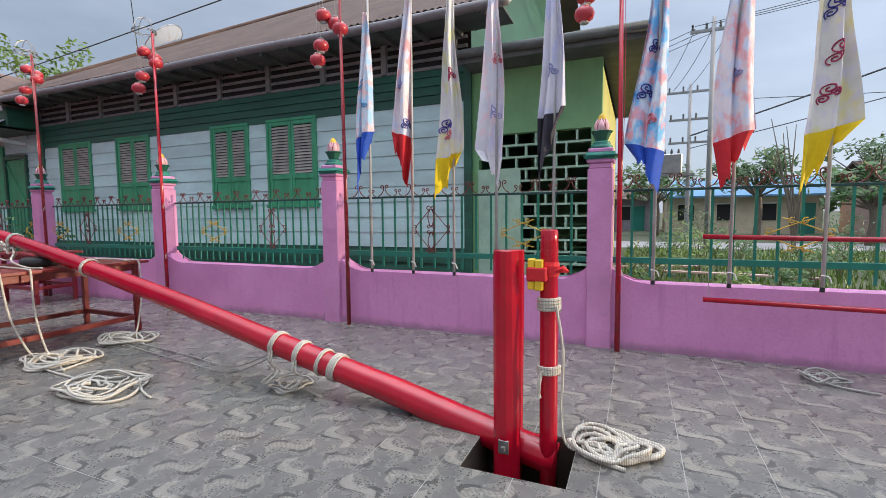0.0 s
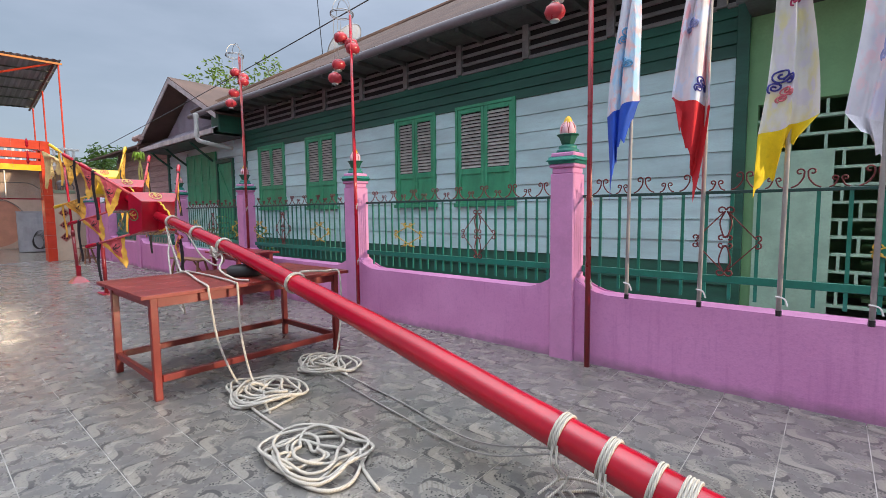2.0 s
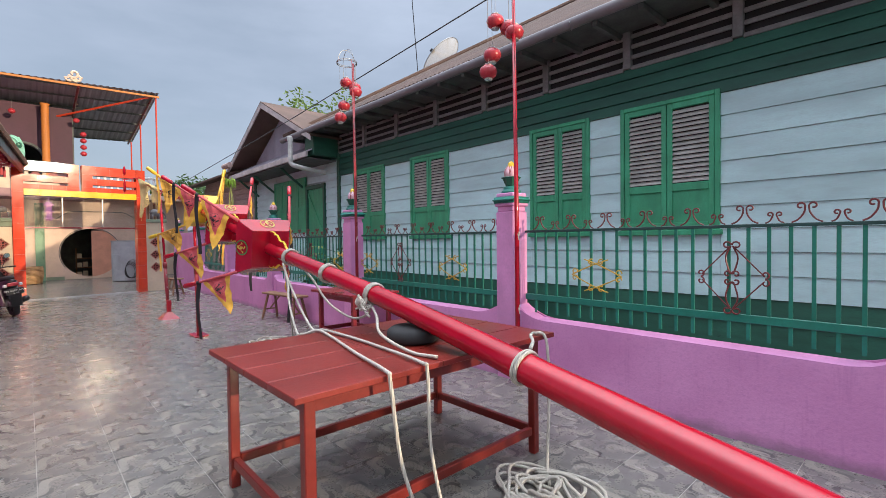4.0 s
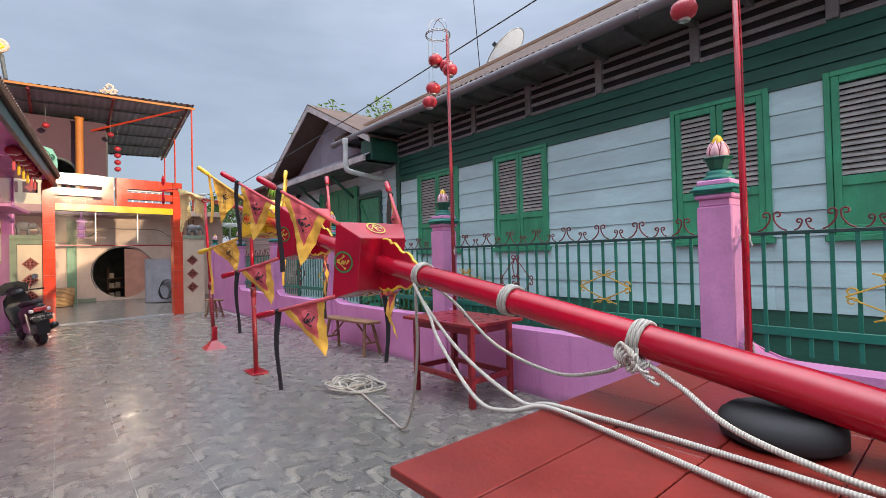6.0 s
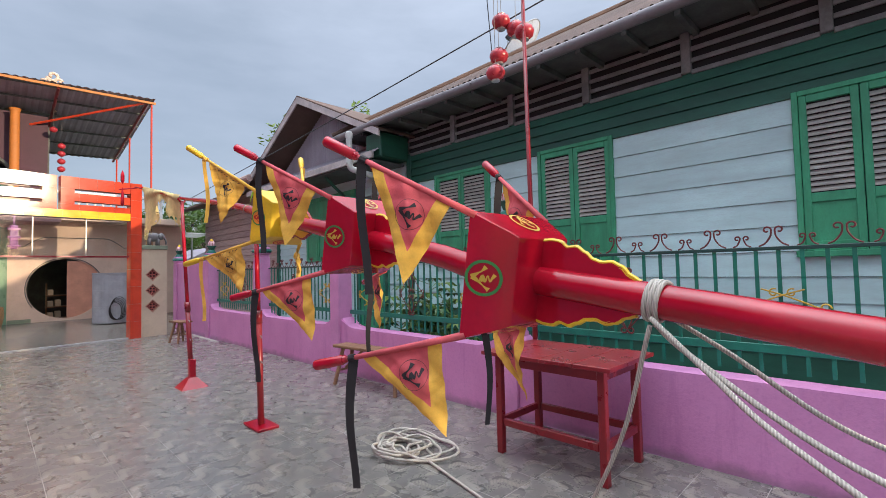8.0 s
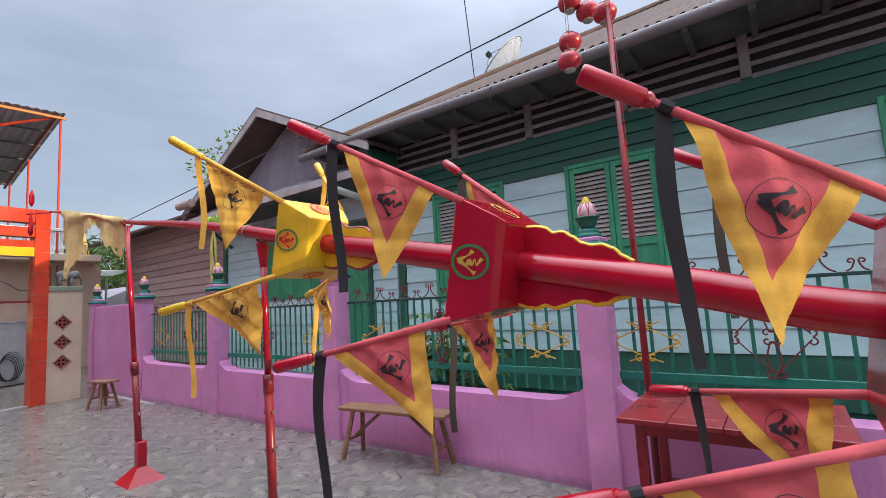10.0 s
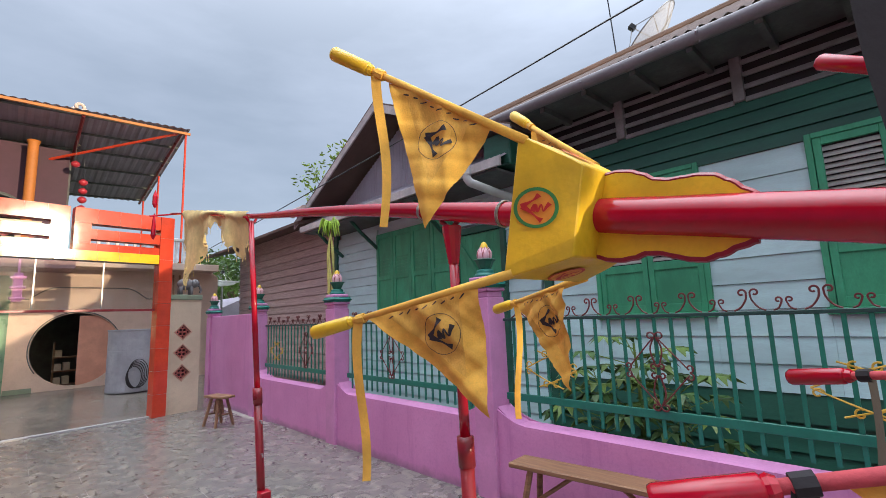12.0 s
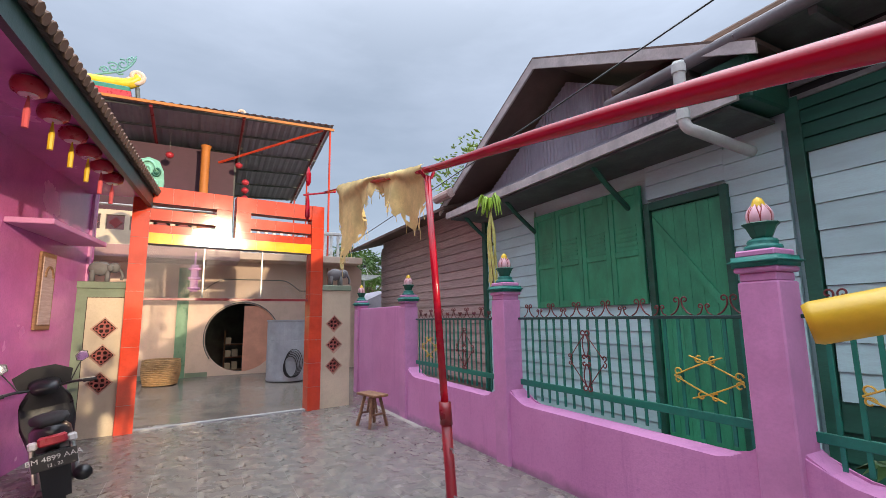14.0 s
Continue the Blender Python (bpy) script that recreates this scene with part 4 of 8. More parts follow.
def stroke(bm, f, x0, z0, x1, z1, w, off, n=4):
    """A brush stroke between two points of a face, with f(x, z, off) giving its place."""
    d = Vector((x1 - x0, z1 - z0))
    q = Vector((-d.y, d.x)).normalized()
    prev = None
    for i in range(n + 1):
        t = i / n
        ww = w * (0.55 + 0.6 * math.sin(math.pi * (0.2 + 0.7 * t)))
        c = Vector((x0, z0)) + d * t
        cur = [bm.verts.new(f(c.x + q.x * s * ww / 2, c.y + q.y * s * ww / 2, off)) for s in (-1, 1)]
        if prev:
            bm.faces.new((prev[0], prev[1], cur[1], cur[0]))
        prev = cur


SIGN = [([(0.0, 0.86), (0.26, 0.48), (0.52, 0.12), (0.86, -0.16)], 0.25), ([(0.03, 0.80), (-0.26, 0.34), (-0.62, -0.12), (-0.84, -0.46)], 0.25),
        ([(-0.26, 0.16), (0.14, 0.02), (-0.24, -0.16), (0.22, -0.34), (-0.20, -0.50), (0.06, -0.66), (0.34, -0.84)], 0.20)]


def sign_mesh(f, r, off, turn=0):
    """A brushed character of curved strokes that swell and thin out."""
    bm = bmesh.new()
    ca, sa = math.cos(radians(turn)), math.sin(radians(turn))
    for line, w in SIGN:
        pts = spline([(x * ca - z * sa, 0, x * sa + z * ca) for x, z in line], 6)
        prev = None
        for i, p in enumerate(pts):
            d = pts[min(i + 1, len(pts) - 1)] - pts[max(i - 1, 0)]
            q = Vector((-d.z, 0, d.x)).normalized()
            t = i / (len(pts) - 1)
            ww = w * 1.4 * (0.62 + 0.42 * math.cos(2 * math.pi * t * 0.85) + 0.18 * t) * 0.5
            cur = [bm.verts.new(f((p.x + q.x * s * ww) * r, (p.z + q.z * s * ww) * r, off)) for s in (-1, 1)]
            if prev:
                bm.faces.new((prev[0], prev[1], cur[1], cur[0]))
            prev = cur
    return bm


def ring_mesh(f, r0, r1, off, n=32):
    bm = bmesh.new()
    a = [bm.verts.new(f(r0 * math.cos(2 * math.pi * k / n), r0 * math.sin(2 * math.pi * k / n), off)) for k in range(n)]
    b = [bm.verts.new(f(r1 * math.cos(2 * math.pi * k / n), r1 * math.sin(2 * math.pi * k / n), off)) for k in range(n)]
    for k in range(n):
        bm.faces.new((a[k], a[(k + 1) % n], b[(k + 1) % n], b[k]))
    return bm


def disc_mesh(f, r, off, n=28):
    bm = bmesh.new()
    bm.faces.new([bm.verts.new(f(r * math.cos(2 * math.pi * k / n), r * math.sin(2 * math.pi * k / n), off)) for k in range(n)])
    return bm


def mast_box(x, big, small, length, body, ink, ground_ink, edge, fins):
    """A tapered box threaded on the mast, wide end to the tip, with wavy fins behind it."""
    m = frame_at(x)
    bm = bmesh.new()
    L2 = length / 2
    prof = [(L2, big / 2), (-L2, small / 2), (-L2 - 0.035, small / 2 - 0.02)]
    rings = [[bm.verts.new(m @ Vector((px, sy * h, sz * h))) for sy, sz in ((-1, -1), (1, -1), (1, 1), (-1, 1))] for px, h in prof]
    for a, b in zip(rings, rings[1:]):
        for k in range(4):
            bm.faces.new((a[k], a[(k + 1) % 4], b[(k + 1) % 4], b[k]))
    bm.faces.new(rings[0])
    bm.faces.new(rings[-1][::-1])
    bmesh.ops.bevel(bm, geom=list(bm.edges), offset=0.004, segments=1, affect="EDGES")
    ob = part("box", bm, body, mast, "tapered painted box with round emblems")
    tilt = math.atan2((big - small) / 2, length)
    mid = (big + small) / 4
    for axis in ("front", "top", "bottom"):
        def f(a, b, off, axis=axis):
            # a runs to the base, b up the face
            hh = mid + off + a * -math.tan(tilt)
            v = {"front": (-a, -hh, b), "top": (-a, b, hh), "bottom": (-a, b, -hh)}[axis]
            return m @ Vector(v)
        r = big * 0.118 if axis == "front" else big * 0.11
        if body is YELLOW:
            part("emblem_ground", disc_mesh(f, r, 0.004), EMBLEM_ORANGE, ob)
        part("emblem_ring", ring_mesh(f, r * 0.98, r * 1.17, 0.006), GREEN_INK if axis == "front" else ink, ob)
        part("emblem", sign_mesh(f, r * 0.86, 0.009, 90), ink, ob, "brushed character emblem")
    r0 = mast_r(x)
    n, run = 34, 0.44
    fall = ((0.95, 1.0, 0.98, 0.80, 0.86, 0.70, 0.50, 0.44, 0.50, 0.40, 0.16, 0.03), (0.92, 1.0, 0.98, 0.86, 0.66, 0.62, 0.68, 0.74, 0.72, 0.52, 0.24, 0.03))[body is YELLOW]

    def rise(t):
        """How far the wavy edge stands off the axis, from the box to the fin's end."""
        k = t * (len(fall) - 1)
        a = min(len(fall) - 2, int(k))
        u = k - a
        u = u * u * (3 - 2 * u)
        return r0 * 0.9 + (small / 2 - 0.025 - r0 * 0.9) * (fall[a] + (fall[a + 1] - fall[a]) * u)

    for sy, sz in fins:
        bm = bmesh.new()
        lines = [[], []]
        for i in range(n + 1):
            px, h = -L2 - 0.035 - i / n * run, rise(i / n)
            for s in (0, 1):
                w = (s - 0.5) * 0.02
                lines[s].append((bm.verts.new(m @ Vector((px, w, sz * r0 * 0.6))), bm.verts.new(m @ Vector((px, w, sz * h)))))
        for i in range(n):
            for s in (0, 1):
                a, b = lines[s][i], lines[s][i + 1]
                bm.faces.new((a[0], b[0], b[1], a[1]))
            bm.faces.new((lines[0][i][1], lines[0][i + 1][1], lines[1][i + 1][1], lines[1][i][1]))
        fin = part("fin", bm, body, mast, "wavy-edged board fin")
        pts = [m @ Vector((-L2 - 0.035 - i / n * run, 0, sz * rise(i / n))) for i in range(n + 1)]
        part("edge", tube(bmesh.new(), pts, 0.0115, 6), edge, fin, "painted edge of another colour")
    return m


EMBLEM_ORANGE = paint("orange_sign_paint", (0.78, 0.30, 0.03), 0.45)
ALL_FINS = ((0, 1), (0, -1))
BOXES = [(-7.87, 0.566, 0.415, 0.17, RED, SCROLL_Y, GREEN_INK, YELLOW), (-9.14, 0.516, 0.38, 0.16, RED, SCROLL_Y, GREEN_INK, YELLOW), (-10.42, 0.47, 0.325, 0.155, YELLOW, RED_INK, YELLOW, DARK_RED)]


def pennant(m, sy, sz, big, length, kind):
    """A triangular flag on a rod that sticks out of a box corner."""
    root = base + (m @ Vector((length / 2 - 0.02, sy * (big / 2 - 0.02), sz * (big / 2 - 0.02))))
    way = Vector({(-1, 1): (-0.600, -0.360, 0.385), (-1, -1): (-0.710, -0.315, -0.170), (1, 1): (-0.610, 0.275, 0.450), (1, -1): (-0.720, 0.325, -0.100)}[(sy, sz)])
    if kind == "yellow" and sz > 0:
        way += Vector((0.03, 0.0, 0.045))
    way.normalize()
    red = kind == "red"
    e = thing("pennant", "red triangular cloth pennant with yellow border on a red rod" if red else "golden yellow triangular cloth pennant on a bamboo rod", "pennant", tuple(root), group="pennants on the mast boxes")
    LEN = 0.81
    rod = [way * (LEN * t) for t in (0, 0.35, 0.8)]
    part("rod", tubed(rod, [0.017, 0.014, 0.012], 8), RED_CLOTH if red else YEL_CLOTH, e, "rod wrapped in cloth", True)
    h0, h1 = way * (LEN * 0.79), way * LEN
    part("collar", tubed([way * (LEN * 0.77), way * (LEN * 0.785), way * (LEN * 0.81)], [0.016, 0.022, 0.016], 10), RED if red else YELLOW, e)
    part("handle", tubed([h0, h0.lerp(h1, 0.05), h0.lerp(h1, 0.95), h1], [0.016, 0.025, 0.027, 0.024], 12), RED if red else YELLOW, e, "turned painted handle", True)
    down = Vector((0, 0, -1))
    down = (down - way * down.dot(way)).normalized()
    nrm = way.cross(down).normalized()
    b0, w, h = (0.12, 0.42, 0.405) if red else (0.125, 0.425, 0.395 if sz > 0 else 0.41)
    rs = random.random() * 6
    crease = 0.003 if red else 0.006

    def surf(a, d, off):
        """a along the rod from the box end, d down the cloth."""
        k = 0.019 * math.sin(a * 24 + rs + d * 6) * min(1, d / 0.12) + 0.012 * math.sin(d * 17 + rs * 2) + 0.02 * math.sin(a * 9 + rs) * d / h + 0.004 * math.sin(a * 47 + d * 38 + rs) + 0.003 * math.sin(a * 20 - d * 55 + rs * 3)
        k += crease * (abs(math.sin(a * 31 + d * 22 + rs)) ** 6 - abs(math.sin(a * 18 - d * 41 + rs * 2)) ** 8)
        return way * (b0 + a) + down * (d + 0.012) + nrm * (k + off)

    N = 36
    bms = {False: bmesh.new(), True: bmesh.new()}
    apex = Vector((0.07 if sz < 0 else 0.03, h))
    A, B = Vector((w, 0.0)), Vector((0.0, 0.0))

    def at(i, j):
        k = N - i - j
        return A * (i / N) + B * (j / N) + apex * (k / N)
    for i in range(N):
        for j in range(N - i):
            tris = [((i, j), (i + 1, j), (i, j + 1))]
            if i + j < N - 1:
                tris.append(((i + 1, j), (i + 1, j + 1), (i, j + 1)))
            for t in tris:
                ci, cj = sum(q[0] for q in t) / 3, sum(q[1] for q in t) / 3
                edge_ = (ci < 6.0 or cj < 6.0)
                bm = bms[edge_]
                bm.faces.new([bm.verts.new(surf(*at(*q), 0)) for q in t])
    for k, bm in bms.items():
        bmesh.ops.remove_doubles(bm, verts=bm.verts, dist=0.0005)
    part("cloth", bms[False], RED_CLOTH if red else YEL_STAINED, e, "" if red else "yellow cloth with red stains", True)
    part("border", bms[True], YEL_CLOTH, e, "sewn yellow border" if red else "sewn yellow hem", True)
    c = (A + B + apex) / 3 + Vector((0.0, -0.02))
    r = 0.082 * LEN
    for off in (0.004, -0.004):
        def f(x, z, o, off=off):
            return surf(c.x - x, c.y - z, off + math.copysign(o, off))
        part("emblem_ring", ring_mesh(f, r * 1.02, r * 1.05, 0.0), INK, e)
        part("emblem", sign_mesh(f, r * 0.9, 0.001, 90), INK, e, "black brushed character")
    if not red:
        bm = bmesh.new()
        for k in range(9):
            a = 0.05 + 0.034 * k
            stroke(bm, lambda x, z, o: surf(x, z, o), a, 0.006 + 0.004 * (k % 3), a + 0.020 - 0.005 * (k % 2), 0.020 - 0.005 * (k % 2), 0.004, 0.005)
        part("hem_writing", bm, INK, e, "small unreadable black marks")
    top = way * (LEN * 0.73)
    bm = bmesh.new()
    prev = None
    rl = 0.62 if red else 0.56
    for i in range(15):
        t = i / 14
        x = top + Vector((0.012 * math.sin(t * 4 + rs), 0.012 * math.sin(t * 5 + rs), -rl * t))
        tw = 0.9 + 0.35 * math.sin(t * 3 + rs)
        q = Vector((math.cos(tw), math.sin(tw), 0)) * ((0.024 if red else 0.019) * (1 - 0.25 * t))
        cur = [bm.verts.new(x - q), bm.verts.new(x + q)]
        if prev:
            bm.faces.new((prev[0], prev[1], cur[1], cur[0]))
        prev = cur
    part("ribbon", bm, BLACK_CLOTH if red else YEL_CLOTH, e, "hanging black ribbon" if red else "hanging yellow ribbon")
    part("wrap", tubed([way * (LEN * 0.71), way * (LEN * 0.75)], 0.019, 8), BLACK_CLOTH if red else YEL_CLOTH, e)


random.seed(11)
for x, big, small, length, body, ink, gi, edge in BOXES:
    m = mast_box(x, big, small, length, body, ink, gi, edge, ALL_FINS)
    for sy in (-1, 1):
        for sz in (-1, 1):
            pennant(m, sy, sz, big, length, "yellow" if body is YELLOW else "red")

# worn straw-coloured cloth hung over the tip
bm = bmesh.new()
cols, rows_ = 70, 22
grid = []
for i in range(cols + 1):
    f_ = i / cols
    p, d = on_axis(-13.5 - 2.05 * f_)
    drop = float(np.interp(f_, [0, 0.05, 0.12, 0.2, 0.32, 0.42, 0.5, 0.60, 0.72, 0.84, 0.90, 0.95, 1], [0.20, 0.36, 0.42, 0.26, 0.20, 0.14, 0.16, 0.36, 0.56, 0.80, 0.86, 0.62, 0.40]))
    drop += 0.03 * math.sin(i * 1.9) * math.sin(i * 0.37) + 0.035 * random.random()
    col_ = []
    for j in range(rows_ + 1):
        t = j / rows_
        fold = 0.05 * math.sin(f_ * 21) + 0.02 * math.sin(f_ * 47 + 2 * t)
        col_.append(bm.verts.new(p + Vector((-0.06 * t * math.sin(f_ * 7) + 0.012 * math.sin(9 * t + i), fold * t - 0.03 * math.sin(math.pi * min(1, t * 4)), 0.045 - drop * t))))
    grid.append(col_)
for a, b in zip(grid, grid[1:]):
    for j in range(rows_):
        if not (j > rows_ * 0.8 and random.random() < 0.12):
            bm.faces.new((a[j], a[j + 1], b[j + 1], b[j]))
cl = thing("tattered_cloth", "tattered straw-coloured cloth hanging from the mast tip", "cloth", (-14.5, 3.42, 2.4))
bmesh.ops.translate(bm, vec=Vector((14.5, -3.42, -2.4)), verts=bm.verts)
hem = [c[-1].co.copy() for c in grid]
part("cloth", bm, OLD_CLOTH, cl, smooth=True)
bm = bmesh.new()
for q in hem[::2]:
    tube(bm, [q + Vector((0, 0, 0.02)), q + Vector((0.006, 0.004, -0.02)), q + Vector((random.uniform(-0.02, 0.02), 0.006, random.uniform(-0.07, -0.03)))], 0.0022, 4)
tagged(part("fringe", bm, OLD_CLOTH, cl), "loose threads", kind="stuff")
tp = thing("tip_ornament", "small red cross-rod with tassels at the mast tip", "ornament", (-16.1, 3.42, 3.03))
part("rod", tubed([(-0.02, -0.25, -0.06), (-0.02, 0.12, 0.02)], 0.012, 6), RED, tp)
part("tassel", lathed([(0.008, -0.35), (0.03, -0.3), (0.02, -0.12), (0.005, -0.02)], (-0.02, -0.2, 0), 8), RED, tp)
part("tassel", lathed([(0.008, 0.05), (0.03, 0.1), (0.03, 0.2), (0.005, 0.28)], (-0.02, -0.2, 0), 8), RED, tp)

# posts at the pit
BAND = paint("scarlet_band_cloth", (0.55, 0.012, 0.02), 0.8, scale=8)
for nm, pts, r, lab in (("half_post", [(-0.175, 2.955, -0.45), (-0.195, 3.01, 1.13)], 0.074, "red half-round wooden post standing in the floor pit"),
                        ("half_post", [(-0.19, 3.13, -0.45), (-0.185, 3.165, 1.12)], 0.060, "red half-round wooden post behind the mast foot"),
                        ("round_post", [(0.045, 3.03, -0.45), (0.030, 3.10, 1.24)], 0.050, "red round wooden post bound with rope and red cloth")):
    e = thing(nm, lab, "post", (pts[0][0], pts[0][1], -0.45))
    p0 = Vector(pts[0])
    bm = bmesh.new()
    h = pts[1][2] - pts[0][2]
    lathe(bm, [(r * 1.06, 0), (r * 1.02, h * 0.3), (r, h * 0.96), (r * 0.97, h - 0.006), (r * 0.9, h)], n=14)
    lean = (pts[1][0] - pts[0][0], pts[1][1] - pts[0][1])
    if nm == "half_post":
        for v in bm.verts:
            if v.co.y > 0.03:
                v.co.y = 0.03
    part("post", bm, RED, e, smooth=nm != "half_post")
    if nm == "half_post" and pts[0][1] < 3.0:
        part("bracket", boxed(-0.03, 0.03, -0.075, -0.06, 0.44, 0.52, bevel=0.004), GREY_METAL, e, "steel bolt plate")
        part("bolt", lathed([(0.014, 0), (0.014, 0.02)], (0, 0, 0), 6), GREY_METAL, e, at=(0.0, -0.085, 0.475))
    if nm == "round_post":
        rr = r * 1.04
        for zc, n, g in ((1.27, 4, 0.018), (0.90, 3, 0.016)):
            pts_ = []
            for i in range(n * 14 + 1):
                a = 2 * math.pi * i / 14
                pts_.append(((rr + 0.008) * math.cos(a), (rr + 0.008) * math.sin(a), zc + g * i / 14 - g * n / 2))
            part("binding", tubed(pts_, 0.010, 6), ROPE, e, "dirty white rope binding")
        part("rope_tail", tubed(spline([(0.05, -0.05, 1.27), (0.09, -0.06, 1.0), (0.08, -0.06, 0.7), (0.12, -0.05, 0.5), (0.3, 0.05, 0.47)], 6), 0.009, 6), ROPE, e)
        part("frayed_end", tubed(spline([(-0.03, -0.06, 0.9), (-0.04, -0.075, 0.83), (-0.045, -0.07, 0.76)], 4), [0.012] * 8 + [0.02], 6), ROPE, e)
        part("cloth_band", lathed([(rr + 0.002, 1.43), (rr + 0.006, 1.45), (rr + 0.006, 1.49), (rr + 0.002, 1.51)], n=14), BAND, e, "red cloth band")
        part("knot", tubed([(0.04, -0.03, 1.46), (0.085, -0.035, 1.475), (0.11, -0.03, 1.46)], [0.012, 0.022, 0.008], 6), BAND, e)
        part("charm", boxed(-0.105, -0.068, -0.085, -0.03, 1.36, 1.53, bevel=0.004), YELLOW, e, "yellow paper charm")
        part("charm", boxed(-0.066, -0.022, -0.088, -0.035, 1.355, 1.525, bevel=0.004), YELLOW, e, "yellow paper charm")
        part("charm_band", boxed(-0.110, 0.0, -0.093, -0.028, 1.405, 1.485, bevel=0.008), BAND, e)
    slant = Matrix(((1, 0, lean[0] / h, 0), (0, 1, lean[1] / h, 0), (0, 0, 1, 0), (0, 0, 0, 1)))
    for c in e.children:
        c.data.transform(slant)


# ---- ropes ----
def coil(x, y, r, turns, seed, z=0.012, rr=0.0105, thin=False, flat=0.8):
    random.seed(seed)
    pts = []
    n = turns * 18
    ph = random.random() * 6
    for i in range(n):
        a = 2 * math.pi * i / 18 + ph
        t = i / n
        k = r * (0.62 + 0.3 * math.sin(t * 9 + seed) + 0.12 * math.sin(a * 3 + seed * 2 + t * 11))
        cx, cy = 0.16 * r * math.sin(t * 7 + seed), 0.16 * r * math.cos(t * 5 + seed)
        pts.append((cx + k * math.cos(a), cy + flat * k * math.sin(a), 0.0 + 0.055 * t * abs(math.sin(a * 1.5 + seed)) + 0.012 * t))
    pts += [(pts[-1][0] + 0.1, pts[-1][1] - 0.05, 0.0), (pts[-1][0] + 0.3, pts[-1][1] - 0.12, 0.0)]
    e = thing("rope_coil", "loose coil of thin grey rope on the tiles" if thin else "loose coil of dirty white rope on the tiles", "rope", (x, y, z), group="rope coils on the floor")
    part("rope", tubed(spline(pts, 2), rr, 6), ROPE_THIN if thin else ROPE, e, smooth=True)


coil(-3.34, 2.66, 0.36, 8, 1)
coil(-4.46, 2.92, 0.35, 9, 2)
coil(-4.62, 3.60, 0.33, 9, 3)
coil(-9.53, 4.0, 0.40, 8, 4)
coil(0.37, 3.13, 0.235, 11, 5, rr=0.0125)
coil(1.84, 4.86, 0.17, 4, 6, rr=0.008, thin=True)
coil(-1.96, 3.20, 0.2, 3, 8, rr=0.008, thin=True)


def wrap(x, n, rr=0.011, material=None, tail=0.0):
    p, d = on_axis(x)
    m = frame_at(x)
    r = mast_r(x) + rr * 0.8
    e = thing("rope_lashing", "white rope lashed round the red mast", "rope", tuple(p), group="rope lashings on the mast")
    pts = []
    for i in range(n * 18 + 1):
        a = 2 * math.pi * i / 18
        pts.append(m.to_3x3() @ Vector((rr * 1.9 * (i / 18 - n / 2), r * math.cos(a), r * math.sin(a))))
    part("rope", tubed(pts, rr, 6), material or ROPE, e, smooth=True)
    if tail:
        for k in range(2):
            part("tail", tubed(spline([(0.02 * k, -r, -0.02), (0.03 * k, -r - 0.02, -0.1), (0.02 + 0.04 * k, -r + 0.02, -tail * 0.7), (0.05 * k - 0.05, -r - 0.05, -tail)], 5), rr * 0.8, 6), material or ROPE, e)
    return p


wrap(-1.50, 4, 0.008)
wrap(-1.62, 2, 0.008)
wrap(-1.82, 3, 0.008, None, 0.22)
wrap(-2.05, 3, 0.008, None, 0.26)
wrap(-4.45, 2, 0.010)
wrap(-5.80, 3, 0.009, None, 0.10)
wrap(-6.49, 3, 0.010)
wrap(-7.25, 3, 0.010)
wrap(-11.22, 2, 0.004, ROPE_THIN)
wrap(-10.72, 2, 0.004, ROPE_THIN)


def line(pts, rr, lab, material=None):
    e = thing("rope", lab, "rope", tuple(pts[0]))
    p0 = Vector(pts[0])
    part("strand", tubed(spline([Vector(p) - p0 for p in pts], 8), rr, 6), material or ROPE, e, smooth=True)


line([(-7.25, 3.24, 1.27), (-7.05, 3.2, 1.10), (-6.86, 3.12, 0.97), (-6.46, 3.0, 0.78), (-6.20, 2.93, 0.80), (-6.04, 2.97, 0.845), (-5.76, 2.93, 0.843), (-5.3, 2.82, 0.843), (-4.88, 2.73, 0.845), (-4.83, 2.72, 0.80), (-4.80, 2.76, 0.40), (-4.73, 2.86, 0.06), (-4.60, 2.9, 0.025), (-4.3, 2.75, 0.014), (-3.7, 2.70, 0.014)], 0.010, "dirty white rope running from the mast over the table")
line([(-7.24, 3.25, 1.25), (-7.11, 3.22, 1.15), (-6.72, 3.15, 0.93), (-6.22, 3.02, 0.82), (-6.03, 3.01, 0.845), (-5.67, 3.02, 0.843), (-5.3, 3.0, 0.843), (-4.88, 2.95, 0.845), (-4.83, 2.95, 0.80), (-4.81, 2.95, 0.42), (-4.72, 2.98, 0.06), (-4.56, 2.98, 0.025)], 0.010, "dirty white rope running from the mast over the table")
line([(-7.24, 3.37, 1.27), (-7.05, 3.42, 1.14), (-6.72, 3.42, 0.93), (-6.3, 3.40, 0.85), (-6.0, 3.36, 0.92), (-5.82, 3.26, 1.02), (-5.62, 3.18, 0.97), (-5.40, 3.06, 0.90), (-5.1, 3.05, 0.845), (-4.9, 3.08, 0.845)], 0.010, "dirty white rope sagging below the mast")
line([(-4.45, 3.30, 0.93), (-4.62, 3.55, 0.90), (-4.86, 3.85, 0.85), (-4.90, 3.95, 0.845), (-4.83, 3.98, 0.80), (-4.80, 3.96, 0.4), (-4.74, 3.85, 0.05), (-4.62, 3.7, 0.025)], 0.010, "dirty white rope hanging over the table edge")
line([(-4.4, 3.5, 0.02), (-3.4, 3.35, 0.012), (-2.6, 3.22, 0.05), (-2.06, 3.14, 0.26)], 0.006, "thin grey rope lying across the tiles", ROPE_THIN)
